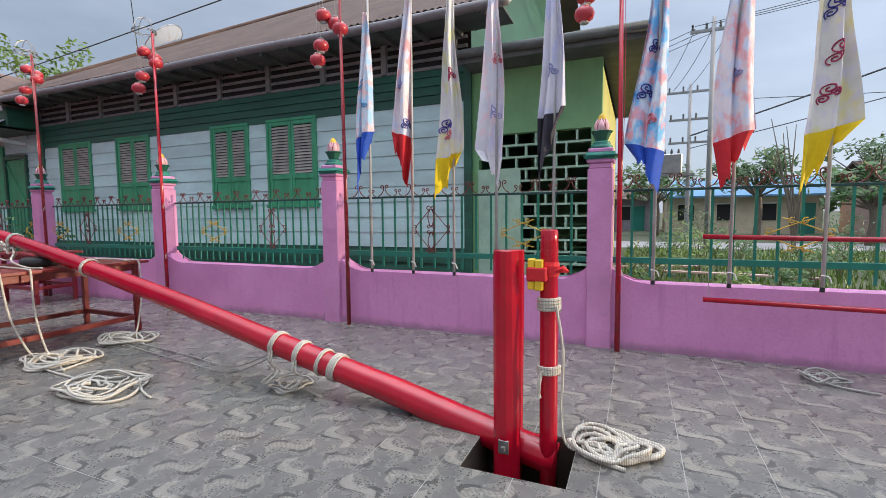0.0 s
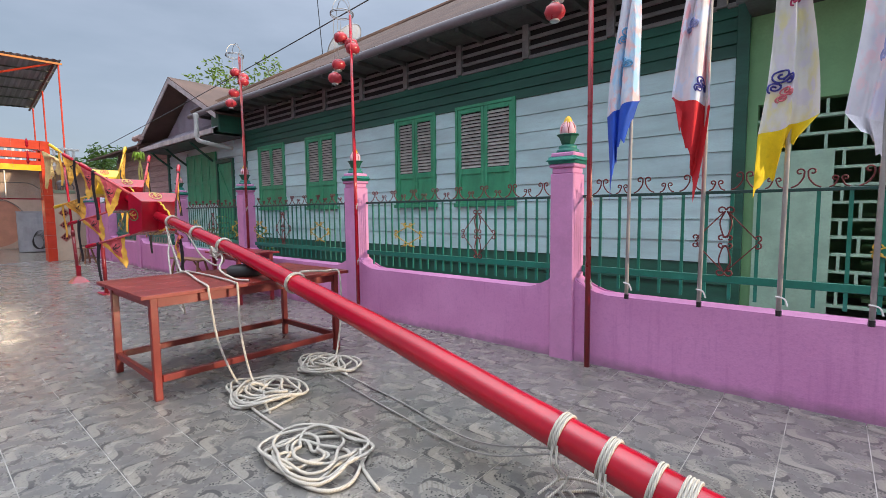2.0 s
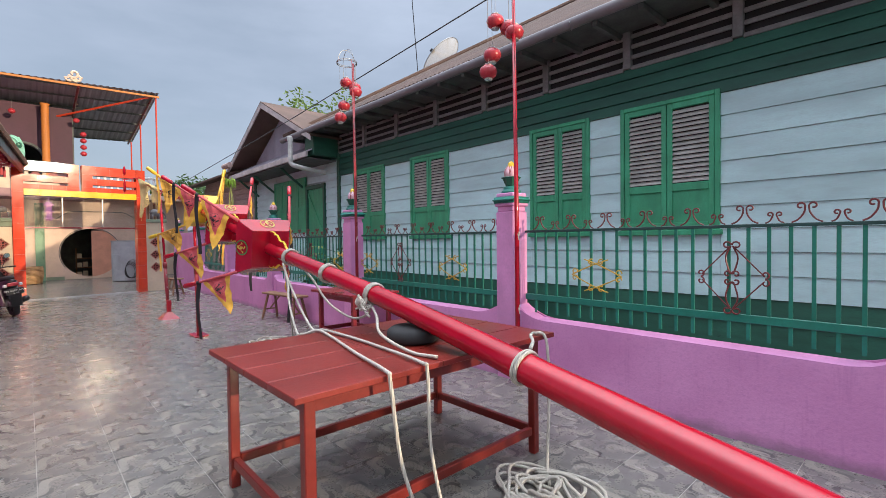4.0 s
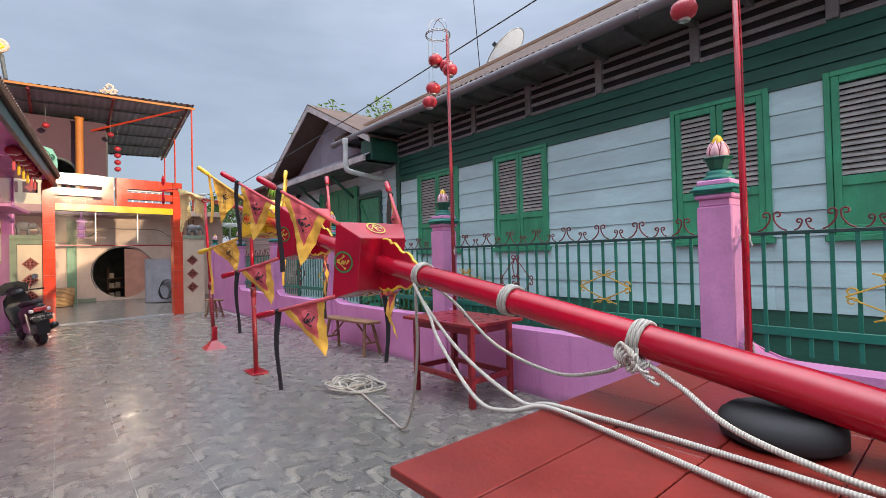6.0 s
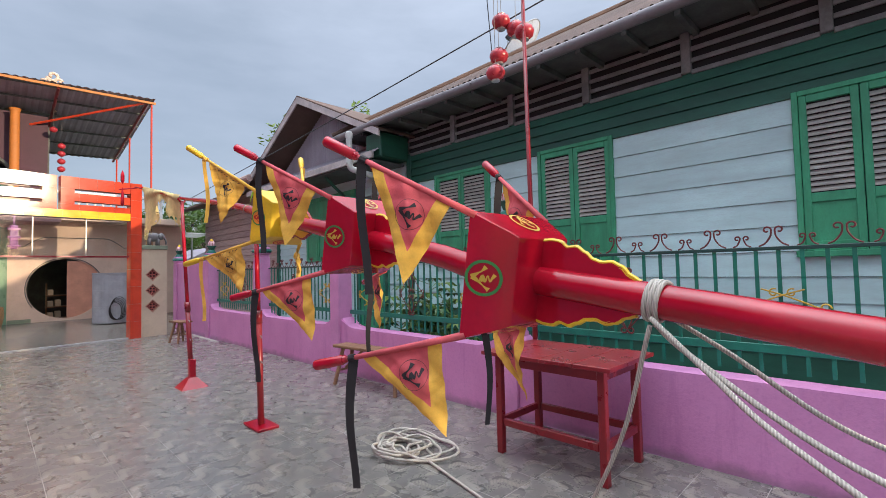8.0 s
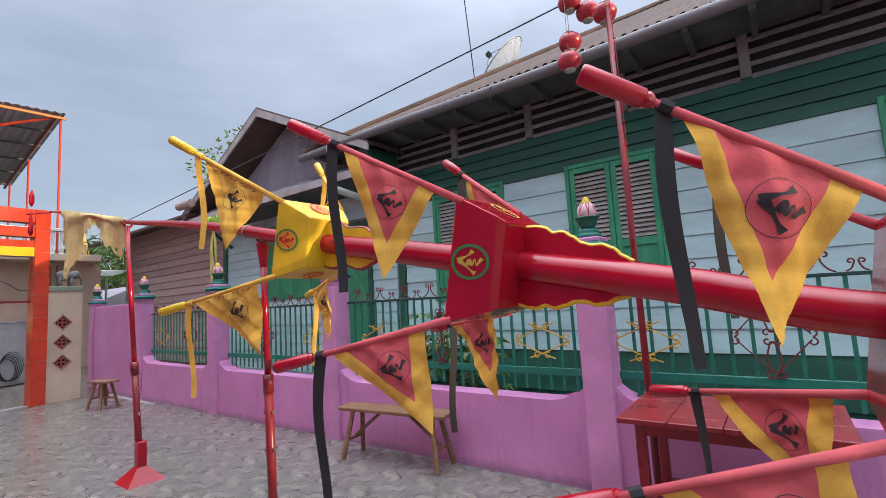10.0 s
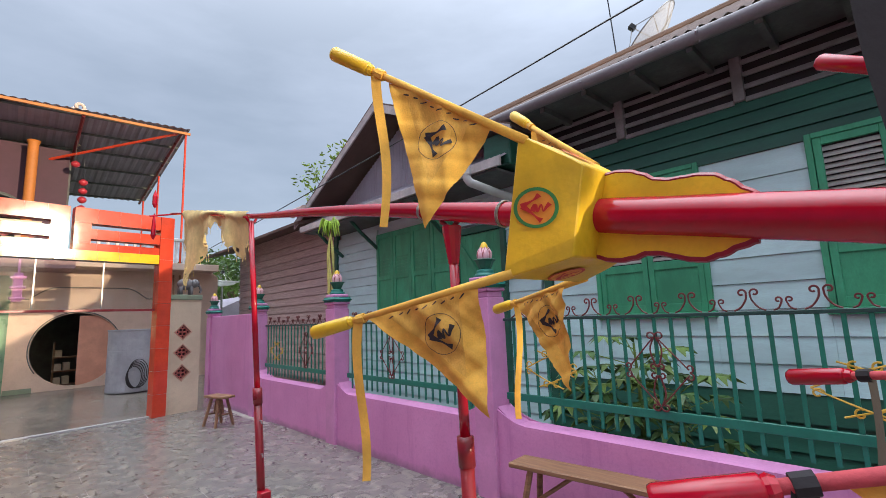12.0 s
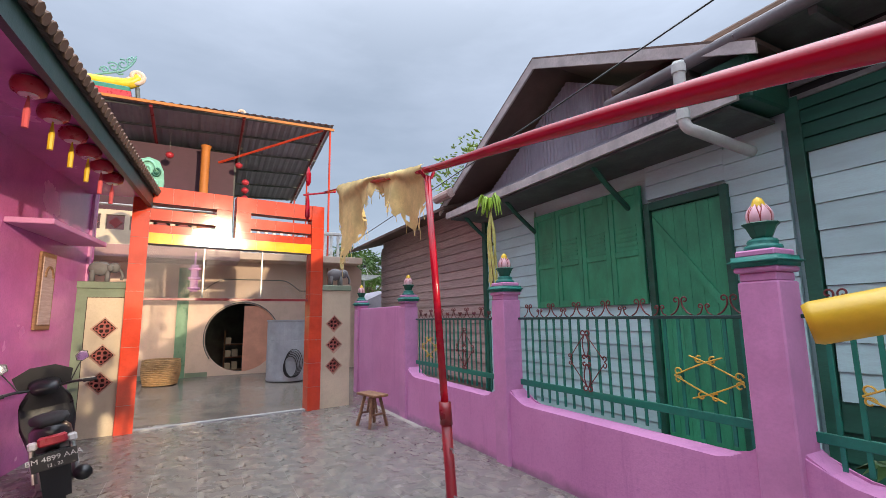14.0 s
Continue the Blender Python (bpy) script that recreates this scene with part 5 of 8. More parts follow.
line([(-4.4, 3.6, 0.02), (-3.5, 3.5, 0.012), (-2.7, 3.32, 0.05), (-2.08, 3.14, 0.28)], 0.006, "thin grey rope lying across the tiles", ROPE_THIN)
line([(-7.26, 3.26, 1.24), (-7.45, 3.4, 0.75), (-7.75, 3.55, 0.25), (-8.05, 3.68, 0.03), (-8.38, 3.76, 0.014), (-8.8, 3.86, 0.014), (-9.2, 3.95, 0.02)], 0.010, "dirty white rope dropping from the mast to the floor")
kn = thing("rope_knot", "thick frayed white rope knot under the mast", "knot", (-5.80, 3.22, 1.06))
for k in range(4):
    part("loop", tubed([(0.026 * math.cos(a) + 0.012 * k - 0.02, -0.052 - 0.010 * math.sin(a * 2 + k), 0.034 * math.sin(a) - 0.012 * k) for a in np.linspace(0, 2 * math.pi, 18)], 0.0075, 6), ROPE, kn, smooth=True)
for k in range(3):
    part("frayed_end", tubed(spline([(0.03, -0.05, -0.03), (0.055 + 0.012 * k, -0.06, -0.055 - 0.012 * k), (0.085 + 0.018 * k, -0.055, -0.06 - 0.02 * k)], 4), [0.0065] * 6 + [0.008] * 3, 6), ROPE, kn)


# ---- tables, benches, stands ----
def table(x0, x1, y0, y1, h, name_label, mat_, rails, over=0.09):
    e = thing("wooden_table", name_label, "table", ((x0 + x1) / 2, (y0 + y1) / 2, 0))
    w, d = (x1 - x0) / 2, (y1 - y0) / 2
    nb = 4
    for k in range(nb):
        a = -w + 2 * w * k / nb
        cut_ = (0.15, -0.22, 0.3, -0.1)[k]
        for c0, c1 in ((-d, cut_), (cut_, d)):
            part("top_board", boxed(a + 0.002, a + 2 * w / nb - 0.002, c0 + 0.0015, c1 - 0.0015, h - 0.03, h, bevel=0.003), mat_, e)
    bm = bmesh.new()
    for q in ((-w + over, w - over, -d + over, -d + over + 0.022), (-w + over, w - over, d - over - 0.022, d - over), (-w + over, -w + over + 0.022, -d + over, d - over), (w - over - 0.022, w - over, -d + over, d - over)):
        box(bm, q[0], q[1], q[2], q[3], h - 0.11, h - 0.03)
    part("apron", bm, mat_, e)
    for sx in (-1, 1):
        for sy in (-1, 1):
            cx, cy = sx * (w - over - 0.015), sy * (d - over - 0.015)
            part("leg", boxed(cx - 0.027, cx + 0.027, cy - 0.027, cy + 0.027, 0, h - 0.03, bevel=0.005), mat_, e)
    for z in rails:
        for s in (-1, 1):
            cy = s * (d - over - 0.015)
            part("stretcher", boxed(-w + over + 0.05, w - over - 0.05, cy - 0.018, cy + 0.018, z, z + 0.055, bevel=0.004), mat_, e)
            cx = s * (w - over - 0.015)
            part("stretcher", boxed(cx - 0.018, cx + 0.018, -d + over + 0.05, d - over - 0.05, z + 0.004, z + 0.058, bevel=0.004), mat_, e)
    return e


table(-6.06, -4.86, 2.26, 4.12, 0.83, "red painted wooden table under the mast with ropes across it", BRICK_RED, (0.13,))
table(-9.02, -7.95, 4.38, 5.12, 0.80, "dark red painted wooden table beside the pink wall", DARK_RED, (0.22,))
pad = thing("mast_pad", "folded black rubber pad between mast and table", "pad", (-5.35, 3.28, 0.83))
part("pad", lathed([(0.14, 0.0), (0.17, 0.02), (0.17, 0.07), (0.14, 0.095), (0.06, 0.1)], n=18), RUBBER, pad, smooth=True)


def bench(x, y, L, h, turn, lab):
    e = thing("bench", lab, "bench", (x, y, 0), turn)
    part("seat", boxed(-L / 2, L / 2, -0.12, 0.12, h - 0.035, h, bevel=0.006), BENCH, e)
    for sx in (-1, 1):
        for sy in (-1, 1):
            a, b = Vector((sx * (L / 2 - 0.16), sy * 0.07, h - 0.035)), Vector((sx * (L / 2 - 0.08), sy * 0.15, 0))
            part("leg", tubed([a, b], 0.024, 6), BENCH, e)
        part("stretcher", tubed([(sx * (L / 2 - 0.11), -0.12, 0.18), (sx * (L / 2 - 0.11), 0.12, 0.18)], 0.014, 6), BENCH, e)
        part("brace", tubed([(sx * (L / 2 - 0.12), 0, 0.2), (sx * L * 0.12, 0, h - 0.04)], 0.016, 6), BENCH, e)


bench(-11.33, 4.99, 1.26, 0.50, 6, "long brown wooden bench with splayed legs")
bench(-17.72, 4.56, 0.50, 0.47, 14, "small brown wooden stool with splayed legs beside the wall")


def stand(x, y, top, fork, lab, flare, lean_x=0.0, lean_y=0.0):
    e = thing("mast_stand", lab, "stand", (x, y, 0))
    if flare:
        bm = bmesh.new()
        lo = [bm.verts.new((sx * 0.16, sy * 0.16, 0.0)) for sx, sy in ((-1, -1), (1, -1), (1, 1), (-1, 1))]
        mi = [bm.verts.new((sx * 0.045, sy * 0.045, 0.13)) for sx, sy in ((-1, -1), (1, -1), (1, 1), (-1, 1))]
        for k in range(4):
            bm.faces.new((lo[k], lo[(k + 1) % 4], mi[(k + 1) % 4], mi[k]))
        bm.faces.new(lo[::-1])
        bm.faces.new(mi)
        part("foot", bm, RED, e, "flared red foot")
        part("socket", boxed(-0.04, 0.04, -0.04, 0.04, 0.12, 0.36, bevel=0.006), RED, e)
    else:
        part("foot", boxed(-0.17, 0.17, -0.1, 0.1, 0, 0.025, bevel=0.004), RED, e)
    part("lower_pole", tubed([(0, 0, 0.02), (0, 0, 1.05)], 0.030, 12), DARK_RED, e, smooth=True)
    part("sleeve", tubed([(0, 0, 0.98), (0, 0, 1.10)], 0.036, 12), DARK_RED, e, smooth=True)
    part("upper_pole", tubed([(0, 0, 1.05), (0, 0, top - (0.16 if fork else 0.02))], 0.022, 12), RED, e, smooth=True)
    for z in (0.62, 0.86):
        part("pin", tubed([(-0.07, 0, z - 0.03), (-0.05, 0, z), (0.05, 0, z), (0.06, 0, z - 0.02)], 0.006, 5), GREY_METAL, e)
    if fork:
        part("fork", tubed([(-0.075, 0, top), (-0.06, 0, top - 0.06), (0, 0, top - 0.1), (0.06, 0, top - 0.06), (0.075, 0, top)], 0.012, 8), DARK_RED, e)
        part("fork_stem", tubed([(0, 0, top - 0.26), (0, 0, top - 0.18), (0, 0, top - 0.09)], [0.024, 0.034, 0.045], 10), RED, e)
    else:
        part("hook", tubed([(0.0, -0.05, top + 0.02), (0, -0.02, top - 0.02), (0, 0.03, top - 0.02), (0, 0.05, top + 0.02)], 0.012, 6), RED, e)
    slant = Matrix(((1, 0, lean_x / top, 0), (0, 1, lean_y / top, 0), (0, 0, 1, 0), (0, 0, 0, 1)))
    for c in e.children:
        if c.name.split(".")[0] not in ("foot", "socket"):
            c.data.transform(slant)


stand(-13.22, 3.485, 2.475, False, "red steel stand with a flared foot holding the mast tip", True, -0.24, -0.055)
stand(-11.0, 3.45, 2.09, True, "red steel stand with a forked top under the mast", False, -0.05, -0.02)


# ---- lantern poles on the piers ----
def lantern_body(bm_parts, e, c, r=0.095, material=None):
    x, y, z = c
    body = part("lantern", lathed([(r * 0.45, -r * 0.72), (r * 0.85, -r * 0.45), (r, 0), (r * 0.85, r * 0.45), (r * 0.45, r * 0.72)], (x, y, z), 14), LANTERN, e, "round red lantern with silver rims", True)
    part("rim", lathed([(r * 0.40, 0), (r * 0.46, r * 0.06), (r * 0.42, r * 0.2)], (x, y, z - r * 0.90), 12), SILVER, body)
    part("rim", lathed([(r * 0.42, 0), (r * 0.46, r * 0.1), (r * 0.40, r * 0.16)], (x, y, z + r * 0.70), 12), SILVER, body)
    return body


def lantern_pole(x, zt, seed):
    random.seed(seed)
    e = thing("lantern_pole", "red pole with a wire ring and hanging red lanterns", "lantern pole", (x, YF - 0.055, 0), group="lantern poles along the fence")
    part("pole", tubed([(0, 0, 0), (0.0, 0, 1.6), (-0.02, 0.0, zt - 0.05)], [0.026, 0.023, 0.017], 10), RED if seed % 2 else DARK_RED, e, smooth=True)
    for z in (0.78, 1.52):
        part("tie", tubed(curl((0, 0, z), 0.03, 0.03, 0, 360, 10)[:], 0.006, 5), ROPE, e)
        part("tie_end", tubed([(0.03, -0.02, z), (0.05, -0.03, z - 0.06)], 0.005, 5), ROPE, e)
    rr, cx = 0.15, -0.19
    for dz in (0.0, 0.02):
        part("ring", tubed([(cx + rr * math.cos(a), rr * math.sin(a), zt + dz) for a in np.linspace(0, 2 * math.pi, 25)], 0.006, 5), GREY_METAL, e)
    part("hoop", tubed([(cx + rr * math.cos(a), 0.02, zt + 0.22 * math.sin(a)) for a in np.linspace(0, math.pi, 14)], 0.004, 5), GREY_METAL, e)
    part("hoop", tubed([(cx, rr * math.cos(a), zt + 0.20 * math.sin(a)) for a in np.linspace(0, math.pi, 14)], 0.004, 5), GREY_METAL, e)
    for dz, turn in ((0.24, 139), (0.33, 82), (0.45, 9), (0.60, 154), (0.79, 179)):
        a = radians(turn + 4 * seed)
        c = (cx + rr * math.cos(a), rr * math.sin(a), zt - dz)
        part("string", tubed([(c[0], c[1], zt), c], 0.0025, 4), ROPE_THIN, e)
        lantern_body(None, e, c)
    part("cord", tubed(spline([(0.0, -0.03, zt), (0.03, -0.04, zt - 1.2), (0.02, -0.03, 1.6)], 5), 0.004, 4), LANTERN, e)


for k, x in enumerate((0.33, -2.74, -5.97, -9.0)):
    lantern_pole(x, (3.98, 3.98, 4.02, 4.16)[k], k + 1)


# ---- tall flags leaning on the fence ----
def tall_flag(x, zb, zt, drift, wid, upper, hem, hem_frac, seed, lab, motif=None):
    random.seed(seed)
    e = thing("banner_flag", lab, "flag", (x, YF - 0.03, 0.66), group="banner flags along the fence")
    part("pole", tubed([(0, 0.0, 0.02), (0.01, 0, 2.0), (0.02, 0, 3.9)], [0.016, 0.014, 0.011], 8), PALE_POLE, e, smooth=True)
    part("ferrule", tubed([(0, 0, 0.0), (0, 0, 0.04)], 0.019, 8), BLACK, e)
    part("tie", tubed(spline([(-0.02, -0.015, 0.14), (0.03, -0.03, 0.13), (0.05, -0.03, 0.08)], 4), 0.006, 5), WHITE, e)
    n1, n2, nc = 30, 18, 18
    side = 1 if seed % 2 else -1
    torn = [0.10 * random.random() for c in range(nc + 1)]

    def where(v, c):
        """v from 0 at the top to 1 at the seam and 2 at the torn end; c from 0 to 1 across."""
        s = c - 0.5
        seam = hem_frac + 0.10 * s * side
        f = c * nc
        k = min(nc - 1, int(f))
        rag = torn[k] + (torn[k + 1] - torn[k]) * (f - k)
        if v <= 1:
            z = zt + (seam - zt) * v
            w = wid * (0.16 + 0.84 * v ** 0.85)
        else:
            low = min(seam - 0.12, zb + rag + (seam - zb) * 0.78 * (0.5 + s * side) ** 0.8)
            z = seam + (low - seam) * (v - 1)
            w = wid * (1 - 0.38 * (v - 1))
        d = (zt - z) / (zt - zb)
        cx = drift * d ** 1.4 + 0.02 * math.sin(d * 7 + seed) - side * 0.10 * wid * max(0, v - 1)
        fold = 0.05 * math.sin(s * 13 + seed + 2.0 * d) * min(1, d * 3) + 0.03 * math.sin(s * 6 + d * 5 + seed)
        return Vector((cx + s * w + 0.02 * math.sin(s * 11 + seed * 2 + d * 4) * min(1, d * 2), -0.05 + fold, z - 0.66))

    for lo, n, name, mat_, lab_ in ((0, n1, "cloth", upper, "thin printed white cloth"), (1, n2, "hem", hem, "torn plain coloured lower cloth")):
        bm = bmesh.new()
        grid = [[bm.verts.new(where(lo + i / n, c / nc)) for c in range(nc + 1)] for i in range(n + 1)]
        for a, b in zip(grid, grid[1:]):
            for c in range(nc):
                bm.faces.new((a[c], a[c + 1], b[c + 1], b[c]))
        part(name, bm, mat_, e, lab_, True)
    for fz, fc, r, mm in motif or ():
        bm = bmesh.new()
        dv, dc = r / (zt - hem_frac), r / wid
        for ox, oz, q, a0 in ((0, 0, 1.0, 40), (0.9, 0.8, 0.7, 200), (-0.7, 1.3, 0.75, 120)):
            line = [where(fz + dv * (oz + q * pz), min(1, max(0, fc + dc * (ox * 0.7 + q * px)))) + Vector((0, -0.006, 0)) for px, _, pz in curl((0, 0, 0), 0.85, 0.12, a0, a0 + 600, 34)]
            tube(bm, line, 0.0065, 4)
        part("motif", bm, mm, e, "painted swirl motif")


BLUE = paint("blue_cloth", (0.02, 0.09, 0.52), 0.85, scale=7, fine=300)
SCARLET = paint("scarlet_cloth", (0.62, 0.02, 0.03), 0.85, scale=7, fine=300)
LEMON = paint("lemon_cloth", (0.78, 0.56, 0.01), 0.85, scale=7, fine=300)
CHAR = paint("charcoal_cloth", (0.05, 0.045, 0.06), 0.85, scale=7, fine=300)
PALE_WHITE = paint("white_cloth", (0.72, 0.70, 0.74), 0.85, scale=7, fine=300)
MAROON = paint("maroon_dye", (0.35, 0.03, 0.09), 0.8)
NAVY = paint("navy_dye", (0.05, 0.05, 0.28), 0.8)
PB = printed_cloth("white_blue_print", (0.68, 0.72, 0.80), ((0.30, 0.58, 0.82), (0.80, 0.48, 0.48)))
PR = printed_cloth("white_red_print", (0.78, 0.70, 0.74), ((0.80, 0.32, 0.34), (0.60, 0.68, 0.84)))
PY = printed_cloth("white_yellow_print", (0.74, 0.72, 0.68), ((0.72, 0.66, 0.35), (0.66, 0.62, 0.70)))
PW = printed_cloth("white_pale_print", (0.74, 0.73, 0.78), ((0.62, 0.60, 0.76), (0.82, 0.62, 0.66)))
PD = printed_cloth("white_dark_print", (0.74, 0.72, 0.78), ((0.56, 0.58, 0.78), (0.70, 0.66, 0.74)))
PB2 = printed_cloth("bright_blue_print", (0.66, 0.74, 0.84), ((0.08, 0.42, 0.78), (0.80, 0.35, 0.40)))
SKY_DYE = paint("sky_blue_dye", (0.16, 0.42, 0.68), 0.8)
ROSE_DYE = paint("rose_dye", (0.72, 0.20, 0.24), 0.8)
LILAC_DYE = paint("lilac_dye", (0.34, 0.36, 0.62), 0.8)
tall_flag(-2.41, 1.46, 3.62, -0.07, 0.27, PB, BLUE, 2.26, 1, "pale blue and white banner with a torn blue hem", ((0.55, 0.4, 0.05, SKY_DYE), (0.75, 0.6, 0.05, SKY_DYE)))
tall_flag(-1.86, 1.42, 3.75, -0.20, 0.30, PR, SCARLET, 2.23, 2, "white and red banner with a torn red hem on a pole", ((0.62, 0.45, 0.045, LILAC_DYE), (0.90, 0.75, 0.045, NAVY)))
tall_flag(-1.36, 1.46, 3.75, -0.02, 0.29, PY, LEMON, 1.97, 3, "white banner with yellow edge and painted swirls on a pole", ((0.52, 0.62, 0.05, MAROON), (0.80, 0.3, 0.055, NAVY), (0.86, 0.36, 0.035, ROSE_DYE)))
tall_flag(-0.88, 1.52, 3.75, -0.04, 0.30, PW, PALE_WHITE, 1.95, 4, "faded white banner with ragged edges on a pole", ((0.45, 0.7, 0.045, ROSE_DYE), (0.75, 0.5, 0.06, LILAC_DYE)))
tall_flag(-0.29, 1.46, 3.75, -0.02, 0.29, PD, CHAR, 2.31, 5, "white banner with a torn charcoal hem on a pole", ((0.70, 0.4, 0.05, LILAC_DYE),))
tall_flag(0.63, 1.42, 3.75, -0.13, 0.33, PB2, BLUE, 1.93, 6, "bright blue printed banner with swirls and a torn blue hem", ((0.50, 0.5, 0.05, NAVY), (0.72, 0.4, 0.055, NAVY), (0.85, 0.7, 0.04, ROSE_DYE)))
tall_flag(1.24, 1.50, 3.75, 0.02, 0.32, PR, SCARLET, 1.98, 7, "white and red banner with a torn red hem on a pole", ((0.7, 0.5, 0.05, LILAC_DYE),))
tall_flag(1.90, 1.40, 3.75, -0.06, 0.36, PY, LEMON, 1.98, 9, "white banner with maroon swirls and a torn yellow hem", ((0.45, 0.5, 0.06, NAVY), (0.65, 0.55, 0.065, MAROON), (0.82, 0.4, 0.055, MAROON)))
for z, x0, nm in ((1.11, 1.03, 0), (0.55, 1.04, 1)):
    e = thing("spare_pole", "red painted pole tied level along the fence", "pole", (x0, YF - 0.06 if nm else YF - 0.02, z), group="spare red poles on the fence")
    part("pole", tubed([(0, 0, 0), (1.2, 0, -0.015), (2.6, 0, -0.02)], 0.022, 10), RED, e, smooth=True)
    part("tie", tubed([(0.04, 0, 0.03), (0.04, 0.02, 0.3)], 0.004, 4), ROPE_THIN, e)


# ---- tiled red gate ----
SKEW = 6.55
gate_m = pose(-19.61, 4.943, 0, 0, 0, -90 + SKEW)   # local x from the right-hand end to the left, local y away from the court... turned below


def gate_thing(name, lab, cat, s, depth=0.0, kind=""):
    """A thing in the gate's line: local x runs along it, local y points outwards to the court."""
    p = gate_m @ Vector((s, -depth, 0))
    return thing(name, lab, cat, tuple(p), -90 + SKEW, kind=kind)


def tiled_block(e, s0, s1, y0, y1, z0, z1, tw, th, material, name="tile"):
    nx, nz = max(1, round((s1 - s0) / tw)), max(1, round((z1 - z0) / th))
    part("core", boxed(s0 + 0.006, s1 - 0.006, y0 + 0.006, y1 - 0.006, z0, z1 - 0.004), GROUT, e)
    for i in range(nx):
        for k in range(nz):
            a, b = s0 + (s1 - s0) * i / nx, s0 + (s1 - s0) * (i + 1) / nx
            c, d = z0 + (z1 - z0) * k / nz, z0 + (z1 - z0) * (k + 1) / nz
            part(name, boxed(a + 0.002, b - 0.002, y0, y1, c + 0.002, d - 0.002), material, e)


GT = thing("gate", "red-orange glazed tile gateway with a yellow band", "gate", tuple(gate_m.translation), -90 + SKEW, kind="structure")
S_R0, S_R1, S_L0, S_L1, ZT = 0.79, 1.02, 3.53, 3.76, 3.66
for a, b in ((S_R0, S_R1), (S_L0, S_L1)):
    pl = new("pillar")
    pl.parent = GT
    pl.empty_display_size = 0.1
    tiled_block(pl, a, b, -0.13, 0.13, -0.01, ZT, 0.3, 0.40, GATE_TILE)
for s0, s1 in ((S_R1, 2.31), (2.37, S_L0)):
    up = new("screen")
    up.parent = GT
    up.empty_display_size = 0.1
    tiled_block(up, s0, s1, -0.11, 0.11, 2.93, 3.06, 0.3, 0.13, GATE_TILE)
    tiled_block(up, s0, s1, -0.11, 0.11, 3.40, ZT, 0.3, 0.26, GATE_TILE)
    tiled_block(up, s0, s1, -0.10, 0.10, 3.13, 3.31, 0.3, 0.18, GATE_TILE)
    end = (s1 - 0.24, s1) if s0 < 2 else (s0, s0 + 0.24)
    tiled_block(up, end[0], end[1], -0.105, 0.105, 3.06, 3.40, 0.24, 0.17, GATE_TILE)
yb = new("band")
yb.parent = GT
yb.empty_display_size = 0.1
tagged(yb, "yellow glazed tile band")
tiled_block(yb, S_R1, S_L0, -0.12, 0.12, 2.76, 2.93, 0.3, 0.17, GATE_YELLOW)
part("crossbar", boxed(S_R1, S_L0, -0.02, 0.02, 1.90, 1.94, bevel=0.004), DARK_RED, GT)
for a in (1.84, 2.74):
    part("glazing_bar", boxed(a - 0.01, a + 0.01, -0.015, 0.015, 1.94, 2.76), GREY_METAL, GT)
pane = part("pane", boxed(S_R1, S_L0, -0.003, 0.003, 1.94, 2.76), GLASS, GT, "clear glass screen")
pane.visible_shadow = False
part("threshold", boxed(S_R1, S_L0, -0.05, 0.05, -0.01, 0.025, bevel=0.004), CONCRETE, GT, "pale threshold strip")


RIM = paint("reddish_cream_rim", (0.50, 0.30, 0.22), 0.7, scale=8)
FLOWER = paint("dusty_rose_block", (0.46, 0.13, 0.11), 0.7, scale=14, var=0.35)
HOLLOW = paint("dark_brown_hollow", (0.05, 0.022, 0.02), 0.85)


